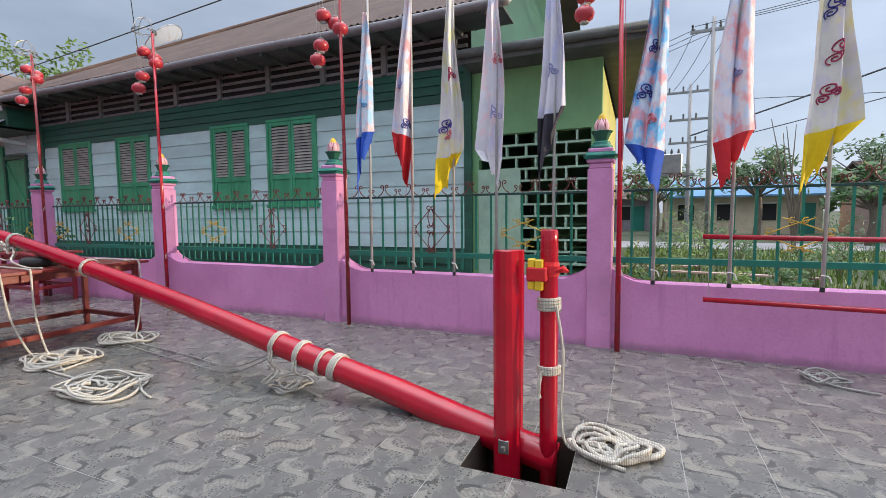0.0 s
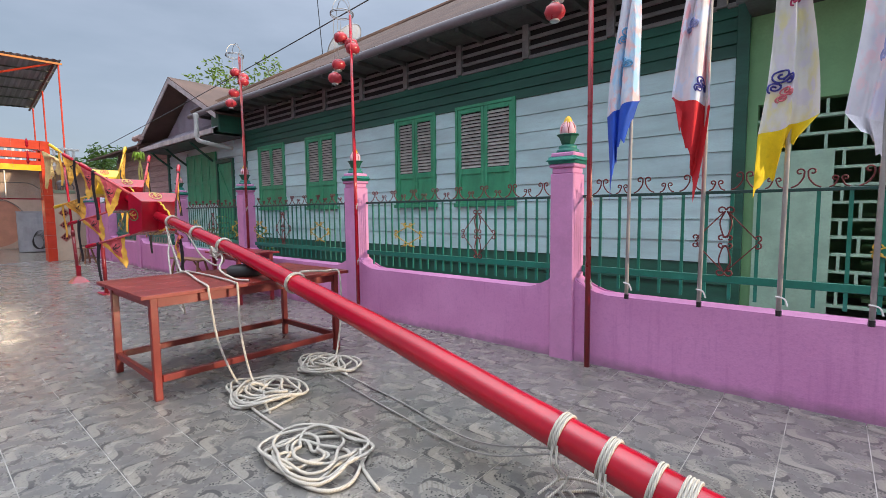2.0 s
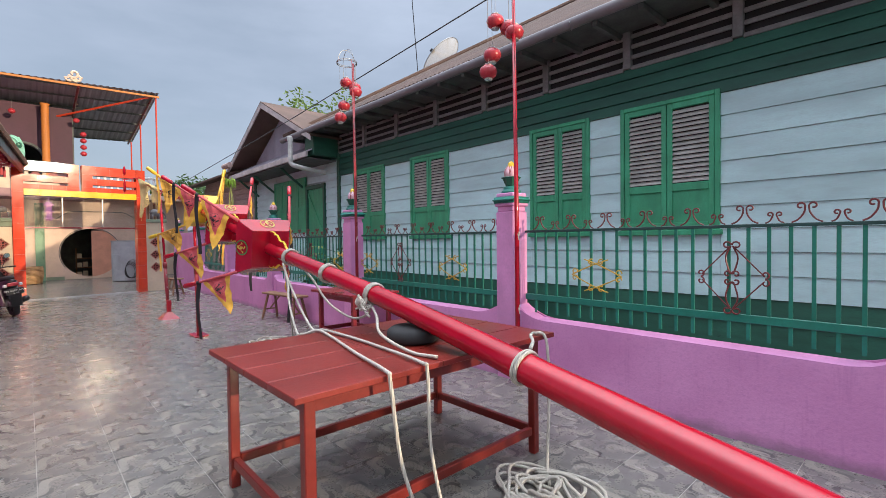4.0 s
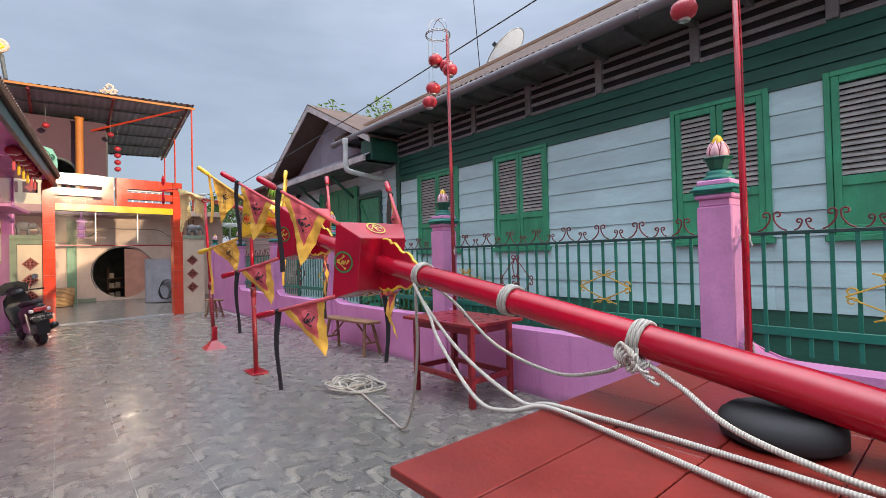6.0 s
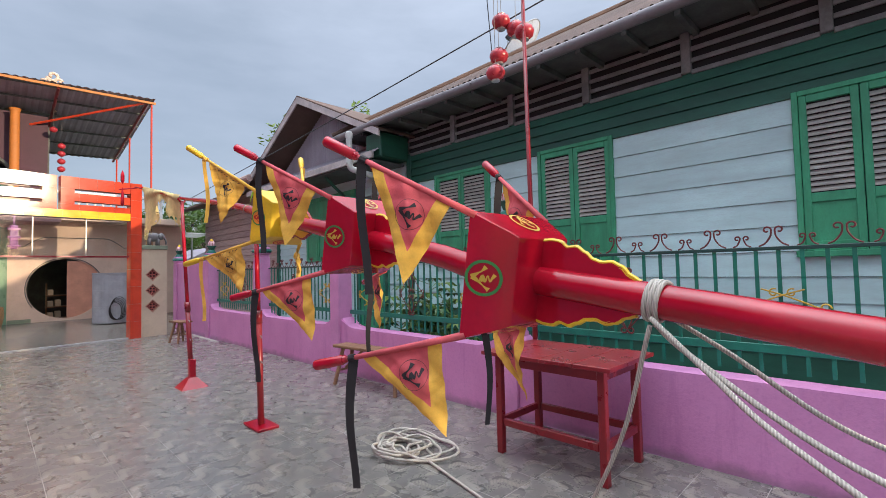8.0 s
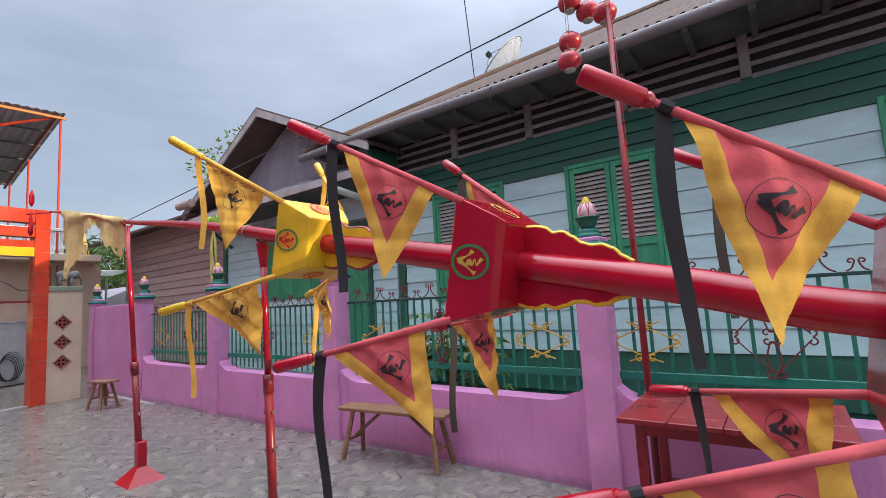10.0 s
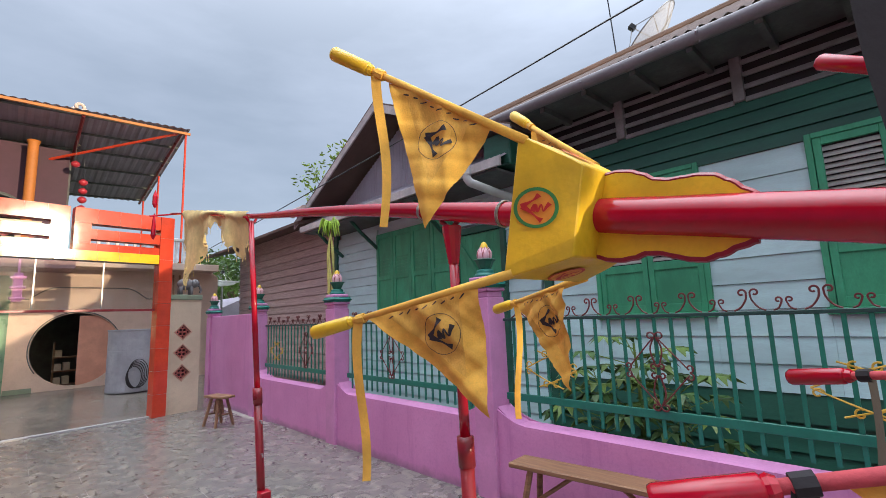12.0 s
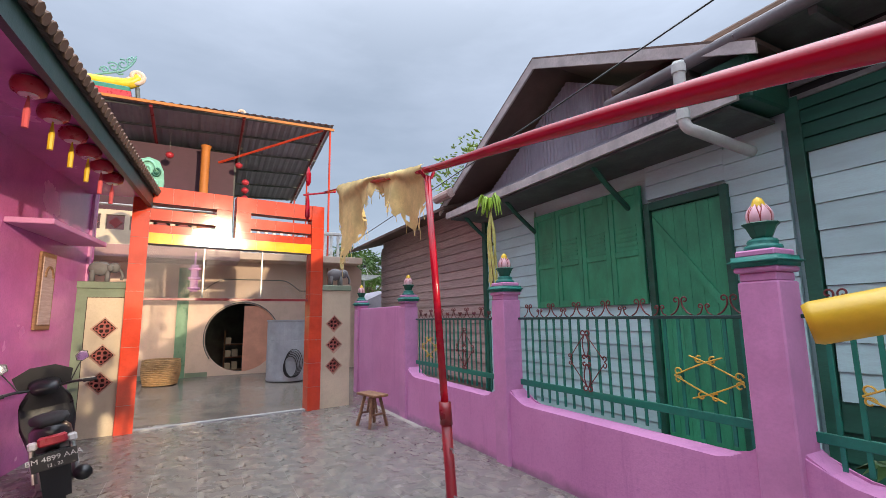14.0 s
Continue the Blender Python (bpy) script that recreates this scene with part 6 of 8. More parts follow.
def lattice_wall(s0, s1, h, cx, name, lab):
    w = thing(name, lab, "wall", tuple(gate_m.translation), -90 + SKEW, kind="structure")
    zs = (0.73, 1.11, 1.49)
    r = 0.165
    # wall with diamond openings, built as bands around them
    bm = bmesh.new()
    y0, y1 = -0.07, 0.07
    box(bm, s0, cx - r - 0.02, y0, y1, -0.01, h)
    box(bm, cx + r + 0.02, s1, y0, y1, -0.01, h)
    box(bm, cx - r - 0.02, cx + r + 0.02, y0, y1, -0.01, zs[0] - 0.19)
    box(bm, cx - r - 0.02, cx + r + 0.02, y0, y1, zs[2] + 0.19, h)
    for z in zs:
        for sx in (-1, 1):
            for sz in (-1, 1):
                o = [(cx + sx * (r + 0.02), z + sz * 0.19), (cx + sx * 0.0, z + sz * 0.19), (cx, z + sz * (r - 0.001)), (cx + sx * (r - 0.001), z), (cx + sx * (r + 0.02), z)]
                plate(bm, o if sx * sz < 0 else o[::-1], y1 - y0)
    part("wall", bm, CREAM, w)
    part("coping", boxed(s0 - 0.01, s1 + 0.01, -0.10, 0.10, h, h + 0.10, bevel=0.01), GREY_GREEN, w, "grey-green coping")
    for z in zs:
        bm = bmesh.new()
        for k in range(4):
            c0, s0_ = round(math.cos(math.pi * k / 2)), round(math.sin(math.pi * k / 2))
            c1, s1_ = round(math.cos(math.pi * (k + 1) / 2)), round(math.sin(math.pi * (k + 1) / 2))
            o = [(cx + c0 * r, z + s0_ * r), (cx + c1 * r, z + s1_ * r), (cx + c1 * (r - 0.024), z + s1_ * (r - 0.024)), (cx + c0 * (r - 0.024), z + s0_ * (r - 0.024))]
            plate(bm, o, 0.152)
        fr = part("diamond_frame", bm, RIM, w)
        for a in range(4):
            t = radians(45 + 90 * a)
            c = (cx + 0.046 * math.cos(t), 0.03, z + 0.046 * math.sin(t))
            part("petal_ring", tubed(curl(c, 0.036, 0.036, 0, 360, 14), 0.011, 5), FLOWER, fr)
            t = radians(90 * a)
            c = (cx + 0.088 * math.cos(t), 0.03, z + 0.088 * math.sin(t))
            part("petal_ring", tubed(curl(c, 0.024, 0.024, 0, 360, 12), 0.009, 5), FLOWER, fr)
        part("boss", tubed([(cx, -0.03, z), (cx, 0.045, z)], 0.022, 8), FLOWER, fr)
        # added dark brown plate, painting the shade in the pierced holes
        part("backing", plate(bmesh.new(), [(cx - r, z), (cx, z - r), (cx + r, z), (cx, z + r)], 0.006, Matrix.Translation((0, -0.05, 0))), HOLLOW, fr)
    if s0 > 1:
        part("edge", boxed(s1 - 0.14, s1 - 0.012, 0.07, 0.076, 0.0, h - 0.002), GREY_GREEN, w, "grey-green painted border")
        part("edge", boxed(s1 - 0.012, s1 + 0.004, 0.06, 0.082, 0.0, h - 0.002), WHITE, w, "white corner bead")
        part("edge", boxed(s0, s1 - 0.14, 0.07, 0.076, h - 0.12, h - 0.002), GREY_GREEN, w, "grey-green painted border")
        part("groove", boxed(s1 - 0.148, s1 - 0.14, 0.07, 0.075, 0.0, h - 0.12), HOLLOW, w, "thin dark panel outline")
        part("groove", boxed(s0, s1 - 0.148, 0.07, 0.075, h - 0.128, h - 0.12), HOLLOW, w, "thin dark panel outline")
    return w


lattice_wall(0.22, 0.79, 2.10, 0.53, "wall_gate_east", "cream plastered wall with three diamond lattice vents")
lattice_wall(3.76, 4.34, 2.06, 3.97, "wall_gate_west", "cream plastered wall with three diamond lattice vents")


DARK_STONE = paint("dark_grey_stone", (0.17, 0.165, 0.165), 0.8, scale=8)


def elephant(s, z, k=1.0, flip=1):
    """A small animal figure, one plain mesh."""
    e = gate_thing("elephant_statue", "small grey stone elephant figure on the wall coping", "statue", s)
    bm = bmesh.new()
    bmesh.ops.create_icosphere(bm, subdivisions=2, radius=1, matrix=Matrix.Translation((0, 0, z + 0.22 * k)) @ Matrix.Diagonal((0.17 * k, 0.09 * k, 0.12 * k, 1)))
    bmesh.ops.create_icosphere(bm, subdivisions=2, radius=1, matrix=Matrix.Translation((flip * 0.18 * k, 0, z + 0.24 * k)) @ Matrix.Diagonal((0.09 * k, 0.075 * k, 0.09 * k, 1)))
    tube(bm, spline([(flip * 0.25 * k, 0, z + 0.22 * k), (flip * 0.30 * k, 0, z + 0.12 * k), (flip * 0.29 * k, 0, z + 0.04 * k)], 4), 0.022 * k, 7)
    for sx in (-0.1, 0.1):
        for sy in (-0.045, 0.045):
            tube(bm, [(sx * k, sy * k, z), (sx * k, sy * k, z + 0.18 * k)], 0.035 * k, 7)
    for sy in (-1, 1):
        bmesh.ops.create_icosphere(bm, subdivisions=1, radius=1, matrix=Matrix.Translation((flip * 0.13 * k, sy * 0.075 * k, z + 0.23 * k)) @ Matrix.Diagonal((0.05 * k, 0.015 * k, 0.075 * k, 1)))
    part("figure", bm, DARK_STONE, e, smooth=True)


elephant(0.50, 2.20, 0.95, -1)
elephant(4.08, 2.16, 0.90, -1)

# ---- inner court behind the gate ----
XB = -24.05


def inner_z(x):
    """The inner court's floor climbs gently to the back wall."""
    return 0.003 + 0.21 * max(0.0, -19.5 - x) / (-19.5 - XB)


bm = bmesh.new()
bm.faces.new([bm.verts.new((x, y, inner_z(x))) for x, y in ((XB, 0.2), (-19.5, 0.2), (-19.5, 6.2), (XB, 6.2))])
bm.faces.new([bm.verts.new((x, y, -0.03)) for x, y in ((XB, 0.2), (XB, 6.2), (-19.5, 6.2), (-19.5, 0.2))])
tagged(part("floor_inner", bm, INNER_FLOOR), "smooth shiny grey floor of the inner court", "floor", kind="structure")
bw = thing("wall_moon", "pinkish plaster wall with a round moon doorway", "wall", (0, 0, 0), kind="structure")
CY, CZ, CR = 3.22, 1.15, 0.87
bm = bmesh.new()
n = 48
inner, outer = [], []
Y0, Y1, Z0, Z1 = -1.5, 6.4, -0.02, 3.3
for k in range(n):
    a = 2 * math.pi * k / n
    c, s = math.cos(a), math.sin(a)
    inner.append((CY + CR * c, CZ + CR * s))
    t = min(x for x in ((Y1 - CY) / c if c > 1e-6 else 1e9, (Y0 - CY) / c if c < -1e-6 else 1e9, (Z1 - CZ) / s if s > 1e-6 else 1e9, (Z0 - CZ) / s if s < -1e-6 else 1e9))
    outer.append((CY + t * c, CZ + t * s))
for (x, flip) in ((XB, 1), (XB - 0.16, -1)):
    vi = [bm.verts.new((x, y, z)) for y, z in inner]
    vo = [bm.verts.new((x, y, z)) for y, z in outer]
    for k in range(n):
        bm.faces.new((vi[k], vi[(k + 1) % n], vo[(k + 1) % n], vo[k]))
for k in range(n):
    a, b = inner[k], inner[(k + 1) % n]
    bm.faces.new([bm.verts.new(p) for p in ((XB, *a), (XB, *b), (XB - 0.16, *b), (XB - 0.16, *a))])
part("wall", bm, PLASTER, bw)
part("door_trim", tubed([(XB + 0.01, CY + (CR + 0.03) * math.cos(a), CZ + (CR + 0.03) * math.sin(a)) for a in np.linspace(-0.6, math.pi + 0.6, 40)], 0.012, 6), DARK_SLAT, bw, "dark ring round the doorway")
part("green_pilaster", boxed(XB, XB + 0.05, 1.70, 1.95, 0, 2.9), GREEN_TILE, bw, "green tiled pilaster")
for y0, y1 in ((0.2, 1.69), (1.96, 2.45)):
    part("skirting", boxed(XB, XB + 0.02, y0, y1, 0.2, 0.32), GREY_GREEN, bw)
scal = [(XB + 0.02, y, z) for y, z in ((1.95, 2.30), (2.05, 2.30), (2.05, 2.36), (2.28, 2.36))]
scal += [(XB + 0.02, 2.28 + 0.5 * t, 2.36 + 0.28 * math.sin(t * math.pi / 2)) for t in np.linspace(0.1, 1, 8)]
scal += [(XB + 0.02, 6.9 - y, z) for _, y, z in scal[::-1]]
part("scalloped_moulding", tubed(scal, 0.012, 6), DARK_SLAT, bw, "scalloped dark moulding above the doorway")
tagged(part("door_2", boxed(-0.02, 0.02, 0.0, 0.85, 0.1, 1.95, bevel=0.004), paint("salmon_door_paint", (0.58, 0.28, 0.19), 0.6, scale=3), None, at=(XB - 0.05, CY + 0.02, 0)), "half-open pinkish wooden door leaf in the round doorway", "door", kind="structure")
rm = bmesh.new()
for q in ((-28.2, -28.1, 1.4, 5.8, -0.02, 3.2), (-28.1, XB - 0.16, 1.4, 1.5, -0.02, 3.2), (-28.1, XB - 0.16, 5.7, 5.8, -0.02, 3.2), (-28.1, XB - 0.16, 1.5, 5.7, 3.1, 3.2), (-28.1, XB - 0.16, 1.5, 5.7, -0.03, -0.01)):
    box(rm, *q)
tagged(part("wall_store", rm, DARK_SLAT), "dim store room behind the round doorway", "wall", kind="structure")
rack = thing("shelf_rack", "pale wooden rack with stacked bundles in the dim doorway", "shelf", (-25.4, 3.15, 0))
for sy in (-0.28, 0.28):
    part("post", boxed(-0.03, 0.03, sy - 0.02, sy + 0.02, 0, 1.3), BENCH, rack)
for z in (0.2, 0.55, 0.9):
    part("shelf", boxed(-0.18, 0.18, -0.3, 0.3, z, z + 0.03), BENCH, rack)
    for k in range(1 if z > 0.8 else 2):
        part("parcel", boxed(-0.14, 0.14, -0.26 + k * 0.18, -0.12 + k * 0.18, z + 0.03, z + 0.2 + 0.03 * k, bevel=0.01), CREAM, rack)
tank = thing("water_tank", "grey concrete ring water tank with a black hose", "tank", (-22.75, 4.15, inner_z(-22.75)))
TANK_GREY = paint("weathered_blue_grey_sheet", (0.36, 0.38, 0.41), 0.6, scale=2.2, var=0.3, worn=(0.25, 0.23, 0.22), wear=0.12)
prof = [(0.47, 0.0), (0.482, 0.02)]
for k in range(1, 3):
    prof += [(0.482, 0.47 * k - 0.008), (0.476, 0.47 * k), (0.482, 0.47 * k + 0.008)]
part("drum", lathed(prof + [(0.482, 1.38), (0.495, 1.39), (0.495, 1.42), (0.47, 1.42), (0.46, 1.30), (0.0, 1.28)], n=36), TANK_GREY, tank, smooth=False)
for a in (-20, 62, 150):
    ca, sa = math.cos(radians(a)), math.sin(radians(a))
    part("seam", tubed([(0.482 * ca, 0.482 * sa, 0.03), (0.482 * ca, 0.482 * sa, 1.37)], 0.006, 5), TANK_GREY, tank)
for k in range(5):
    part("hose", tubed([(0.49 + 0.006 * k, -0.02 + (0.15 + 0.012 * k) * math.cos(a) + 0.02 * k, 0.34 + (0.24 + 0.02 * k) * math.sin(a) + 0.02 * k) for a in np.linspace(0, 2 * math.pi, 24)], 0.008, 5), RUBBER, tank)
bk = thing("wicker_basket", "brown woven wicker basket on the inner court floor", "basket", (-23.3, 1.50, inner_z(-23.3)))
bm = bmesh.new()
for k in range(14):
    z = 0.02 + k * 0.04
    rr = 0.33 + 0.05 * math.sin(k / 13 * 2.4)
    tube(bm, [(rr * math.cos(a) + 0.012 * math.cos(a * 11 + k * math.pi), rr * math.sin(a), z) for a in np.linspace(0, 2 * math.pi, 40)], 0.02, 5)
WICKER = paint("brown_wicker", (0.42, 0.25, 0.11), 0.7, scale=9, var=0.35)
part("weave", bm, WICKER, bk)
part("bottom", lathed([(0.33, 0.0), (0.33, 0.03)], n=24), BENCH, bk)
for y in (4.9, 5.1, 5.25):
    tagged(part("bamboo_pole", tubed([(-23.0 + (y - 5), y, inner_z(-23.0 + (y - 5))), (-23.9, y + 0.1, 3.0)], 0.025, 7), BENCH), "bamboo pole leaning in the inner court", "pole")
sg = thing("red_couplet_sign", "small mauve hanging sign bracket under the balcony", "sign", (-23.0, 2.05, 2.25))
part("board", boxed(-0.04, 0.04, -0.08, 0.08, 0, 0.62, bevel=0.01), PINK_PIER, sg)
for z in (0.05, 0.28, 0.5):
    part("lug", boxed(-0.06, 0.06, -0.13, 0.13, z, z + 0.05, bevel=0.01), PINK_PIER, sg)
part("hanger", boxed(-0.02, 0.02, -0.02, 0.02, 0.62, 0.92), PINK_PIER, sg)

# balcony and upper storey
SLAB_MAUVE = paint("mauve_brown_slab_paint", (0.30, 0.17, 0.165), 0.55, scale=1.5, var=0.3)
bal = thing("balcony", "concrete balcony with cream parapet and white balusters", "balcony", (0, 0, 0), kind="structure")
part("slab", boxed(XB - 0.1, -23.0, -4.0, 3.0, 3.0, 3.28, bevel=0.01), SLAB_MAUVE, bal, "mauve-brown slab edge")
part("slab", boxed(XB - 0.1, -23.35, 3.0, 6.2, 3.1, 3.28, bevel=0.01), PLASTER, bal)
part("parapet", boxed(-23.25, -23.12, -4.0, 2.35, 3.28, 3.62), CREAM, bal)
part("parapet", boxed(-23.25, -23.12, -4.0, 2.35, 3.95, 4.06), CREAM, bal)
for k in range(14):
    y = -3.8 + k * 0.44
    part("web", boxed(-23.25, -23.12, y, y + 0.1, 3.62, 3.95), CREAM, bal)
    part("diamond", plate(bmesh.new(), [(-0.13, 0), (0, -0.13), (0.13, 0), (0, 0.13)], 0.05, Matrix.Translation((-23.2, y + 0.27, 3.785)) @ Matrix.Rotation(radians(90), 4, "Z")), DARK_RED, bal)
part("rail", tubed([(-23.2, -4, 4.2), (-23.2, 2.35, 4.2)], 0.03, 8), GREY_METAL, bal)
for k in range(14):
    y = 3.05 + k * 0.19
    part("baluster", lathed([(0.04, 0), (0.05, 0.12), (0.025, 0.3), (0.05, 0.5), (0.04, 0.6)], n=8), WHITE, bal, at=(-23.45, y, 3.28))
part("handrail", boxed(-23.52, -23.38, 2.9, 5.7, 3.88, 3.96, bevel=0.01), WHITE, bal)
COLUMN_ORANGE = paint("orange_column_paint", (0.50, 0.17, 0.03), 0.6)
uw = thing("wall_upper", "mauve upper storey wall, coloured darker for canopy shade, with an arched opening", "wall", (0, 0, 0), kind="structure")
bm = bmesh.new()
box(bm, -26.1, -26.0, -5.0, 0.9, 3.28, 6.7)
box(bm, -26.1, -26.0, 2.0, 2.9, 3.28, 6.7)
arch = [(0.9, 6.7), (0.9, 4.7)] + [(1.45 - 0.55 * math.cos(a), 4.7 + 0.5 * math.sin(a)) for a in np.linspace(0, math.pi, 14)] + [(2.0, 4.7), (2.0, 6.7)]
plate(bm, arch, 0.1, Matrix.Translation((-26.05, 0, 0)) @ Matrix.Rotation(radians(90), 4, "Z"))
part("wall", bm, SHADED_MAUVE, uw)
part("arch_trim", tubed([(-25.98, 1.45 - 0.6 * math.cos(a), 4.7 + 0.55 * math.sin(a)) for a in np.linspace(0, math.pi, 20)], 0.05, 6), DARK_SLAT, uw, "dark carved arch trim")
# black sheet as the shade seen through the arch
part("back", boxed(-30.5, -30.4, -5, 2.9, 3.28, 6.4), UNLIT_BLACK, uw)
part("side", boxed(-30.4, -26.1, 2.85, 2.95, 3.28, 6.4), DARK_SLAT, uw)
part("column", lathed([(0.14, 3.28), (0.12, 3.4), (0.12, 6.6), (0.15, 6.7)], (-25.6, 2.1, 0), 14), COLUMN_ORANGE, uw, "orange round column", True)
part("column", lathed([(0.1, 3.28), (0.09, 6.4)], (-25.6, -2.2, 0), 14), COLUMN_ORANGE, uw, "orange round column", True)
can = thing("roof_canopy", "dark corrugated sheet canopy on steel purlins, seen from below", "roof", (0, 0, 0), kind="structure")


def canopy_z(x, y):
    return 7.40 + 0.045 * (y - 5.4) + 0.145 * (x + 24.1)


bm = bmesh.new()
nx = 190
rowsA = []
for i in range(nx + 1):
    y = -6.0 + 11.5 * i / nx
    rowsA.append([bm.verts.new((x, y, canopy_z(x, y) + 0.018 * math.sin(i * 1.9))) for x in (-24.1, -26, -28, -30.3)])
for a, b in zip(rowsA, rowsA[1:]):
    for k in range(3):
        bm.faces.new((a[k], a[k + 1], b[k + 1], b[k]))
part("sheet", bm, SHEET, can)
for x in (-24.3, -25.3, -26.4, -27.6, -28.8, -30.0):
    part("purlin", tubed([(x, -6, canopy_z(x, -6) - 0.06), (x, 5.45, canopy_z(x, 5.45) - 0.06)], 0.035, 6), DARK_SLAT, can)
for y in (-4.0, -1.5, 0.8, 3.0, 5.3):
    part("rafter", tubed([(-24.15, y, canopy_z(-24.15, y) - 0.13), (-30.2, y, canopy_z(-30.2, y) - 0.13)], 0.045, 6), DARK_RED, can)
part("truss", tubed([(-24.2, 5.2, canopy_z(-24.2, 5.2) - 0.15), (-26.2, 2.2, 6.3)], 0.04, 6), GATE_TILE, can)
part("fascia", boxed(-24.12, -24.07, -6.0, 5.5, -0.07, 0.0), COLUMN_ORANGE, can).matrix_basis = Matrix.Translation((0, 0, 7.40 - 0.045 * 5.4)) @ Matrix.Shear("XY", 4, (0, 0)) @ Matrix(((1, 0, 0, 0), (0, 1, 0, 0), (0, 0.045, 1, 0), (0, 0, 0, 1)))
for x, y in ((-24.15, 5.4), (-27.5, 5.4), (-30.0, 5.4)):
    part("post", tubed([(x, y, -0.02), (x, y, canopy_z(x, y) - 0.1)], 0.03, 8), GATE_TILE, can, "thin orange steel post")
part("banner", boxed(-24.35, -24.33, -2.4, -0.2, 5.9, 6.6), PALE_WHITE, can, "pale striped tarpaulin")
for k, (y, z) in enumerate(((-1.2, 5.9), (1.2, 6.25), (3.0, 6.2), (3.2, 5.7), (3.2, 5.45), (3.2, 5.2), (3.2, 4.95))):
    e = thing("red_lantern", "small red lantern hanging under the canopy", "lantern", (-25.5, y, z), group="lanterns under the canopy")
    part("body", lathed([(0.04, -0.09), (0.1, -0.04), (0.11, 0), (0.1, 0.04), (0.04, 0.09)], n=10), LANTERN, e, smooth=True)
    part("string", tubed([(0, 0, 0.09), (0, 0, min(canopy_z(-25.5, y) - z, 0.7))], 0.004, 4), ROPE_THIN, e)
# temple ridge above the canopy
rg = thing("temple_ridge", "yellow temple ridge with a carved end and a teal scroll crest", "roof ridge", (-28.5, 0, 9.5), kind="structure")
part("ridge", tubed(spline([(0, -6, 0.5), (0, -3.5, 0.08), (0, -1.7, -0.08), (0, -0.6, -0.04), (0, -0.25, 0.06), (0, -0.05, 0.26)], 6), 0.19, 10), YELLOW, rg, smooth=True)
bm = bmesh.new()
for a0, rr_ in ((200, 0.26), (30, 0.17)):
    tube(bm, [(0.08, -0.12 + x, 0.26 + z) for x, _, z in curl((0, 0, 0), rr_, rr_ * 0.3, a0, a0 + 420, 22)], 0.085, 7)
part("end_scroll", bm, PLASTER, rg, "carved beige end scroll", True)
part("tile_course", boxed(-0.3, 0.3, -6, -0.25, -0.42, -0.22, bevel=0.03), TEAL, rg, "scalloped green tile course")
part("eave_course", boxed(-0.4, 0.4, -6, -0.2, -1.0, -0.43), LANTERN, rg, "dark red tile course")
part("gable_edge", tubed([(0.0, -0.08, -0.1), (0.35, 0.05, -1.1)], 0.07, 6), DARK_SLAT, rg)
bm = bmesh.new()
for cy, cz, rr_, a0 in ((-1.02, 0.34, 0.13, 200), (-0.80, 0.50, 0.17, 150), (-0.55, 0.66, 0.18, 120), (-0.36, 0.86, 0.13, 80), (-0.62, 0.40, 0.13, -30)):
    tube(bm, [(0, cy + x, cz + z) for x, _, z in curl((0, 0, 0), rr_, rr_ * 0.25, a0, a0 - 460, 20)], 0.028, 6)
tube(bm, [(0, y, z) for _, y, z in spline([(0, -1.25, 0.12), (0, -0.9, 0.26), (0, -0.5, 0.45), (0, -0.25, 0.80), (0, -0.2, 1.02)], 5)], 0.035, 6)
part("crest", bm, paint("grey_teal_carving", (0.12, 0.30, 0.29), 0.6), rg, "grey-teal scrolling crest", True)
fn = thing("roof_finial", "small weathered carved roof finial above the canopy", "finial", (-26.23, 3.02, canopy_z(-26.23, 3.02)))
bm = bmesh.new()
for cy, cz, rr_, a0 in ((0.0, 1.20, 0.17, 200), (0.14, 1.02, 0.12, 20), (-0.15, 1.0, 0.12, 160)):
    tube(bm, [(0, cy + x, cz + z) for x, _, z in curl((0, 0, 0), rr_, rr_ * 0.3, a0, a0 + 400, 18)], 0.05, 6)
part("carving", bm, PLASTER, fn, smooth=True)
part("pedestal", lathed([(0.13, 0.0), (0.10, 0.1), (0.09, 0.85), (0.14, 0.95)], n=10), CREAM, fn, smooth=True)

# ---- pink temple hall ----
TW = thing("wall_temple", "magenta painted temple side wall", "wall", (-19.35, 0.70, 0), -7.5, kind="structure")
part("wall", boxed(-0.2, 12.0, -0.25, 0.0, -0.02, 3.55), TEMPLE_PINK, TW)
part("return", boxed(-0.2, 0.0, -6.0, -0.25, -0.02, 3.55), TEMPLE_PINK, TW)
part("pilaster", boxed(4.1, 4.25, 0.0, 0.03, 0, 3.5), PINK_PIER, TW)
part("pilaster", boxed(-0.02, 0.06, 0.0, 0.03, 0, 3.5), PINK_PIER, TW)
part("ledge", boxed(0.72, 2.35, 0.0, 0.42, 2.60, 2.66, bevel=0.008), PINK_PIER, TW, "projecting pink window ledge")
wn1 = thing("window_1", "narrow carved wooden window panel in the temple wall", "window", (-18.04, 0.53, 1.50), -7.5, kind="structure")
part("frame", boxed(-0.2, 0.2, 0.0, 0.03, 0, 0.92, bevel=0.006), BENCH, wn1)
part("panel", boxed(-0.15, 0.15, 0.03, 0.04, 0.06, 0.86), BROWN_BOARD, wn1)
part("carving", tubed([(0.1 * math.cos(a), 0.045, 0.62 + 0.13 * math.sin(a)) for a in np.linspace(0, math.pi, 12)], 0.014, 5), BENCH, wn1)
TR = thing("roof_temple", "temple eave with dark teal fascia and round tile ends", "roof", (-19.35, 0.97, 0), -4.3, kind="structure")
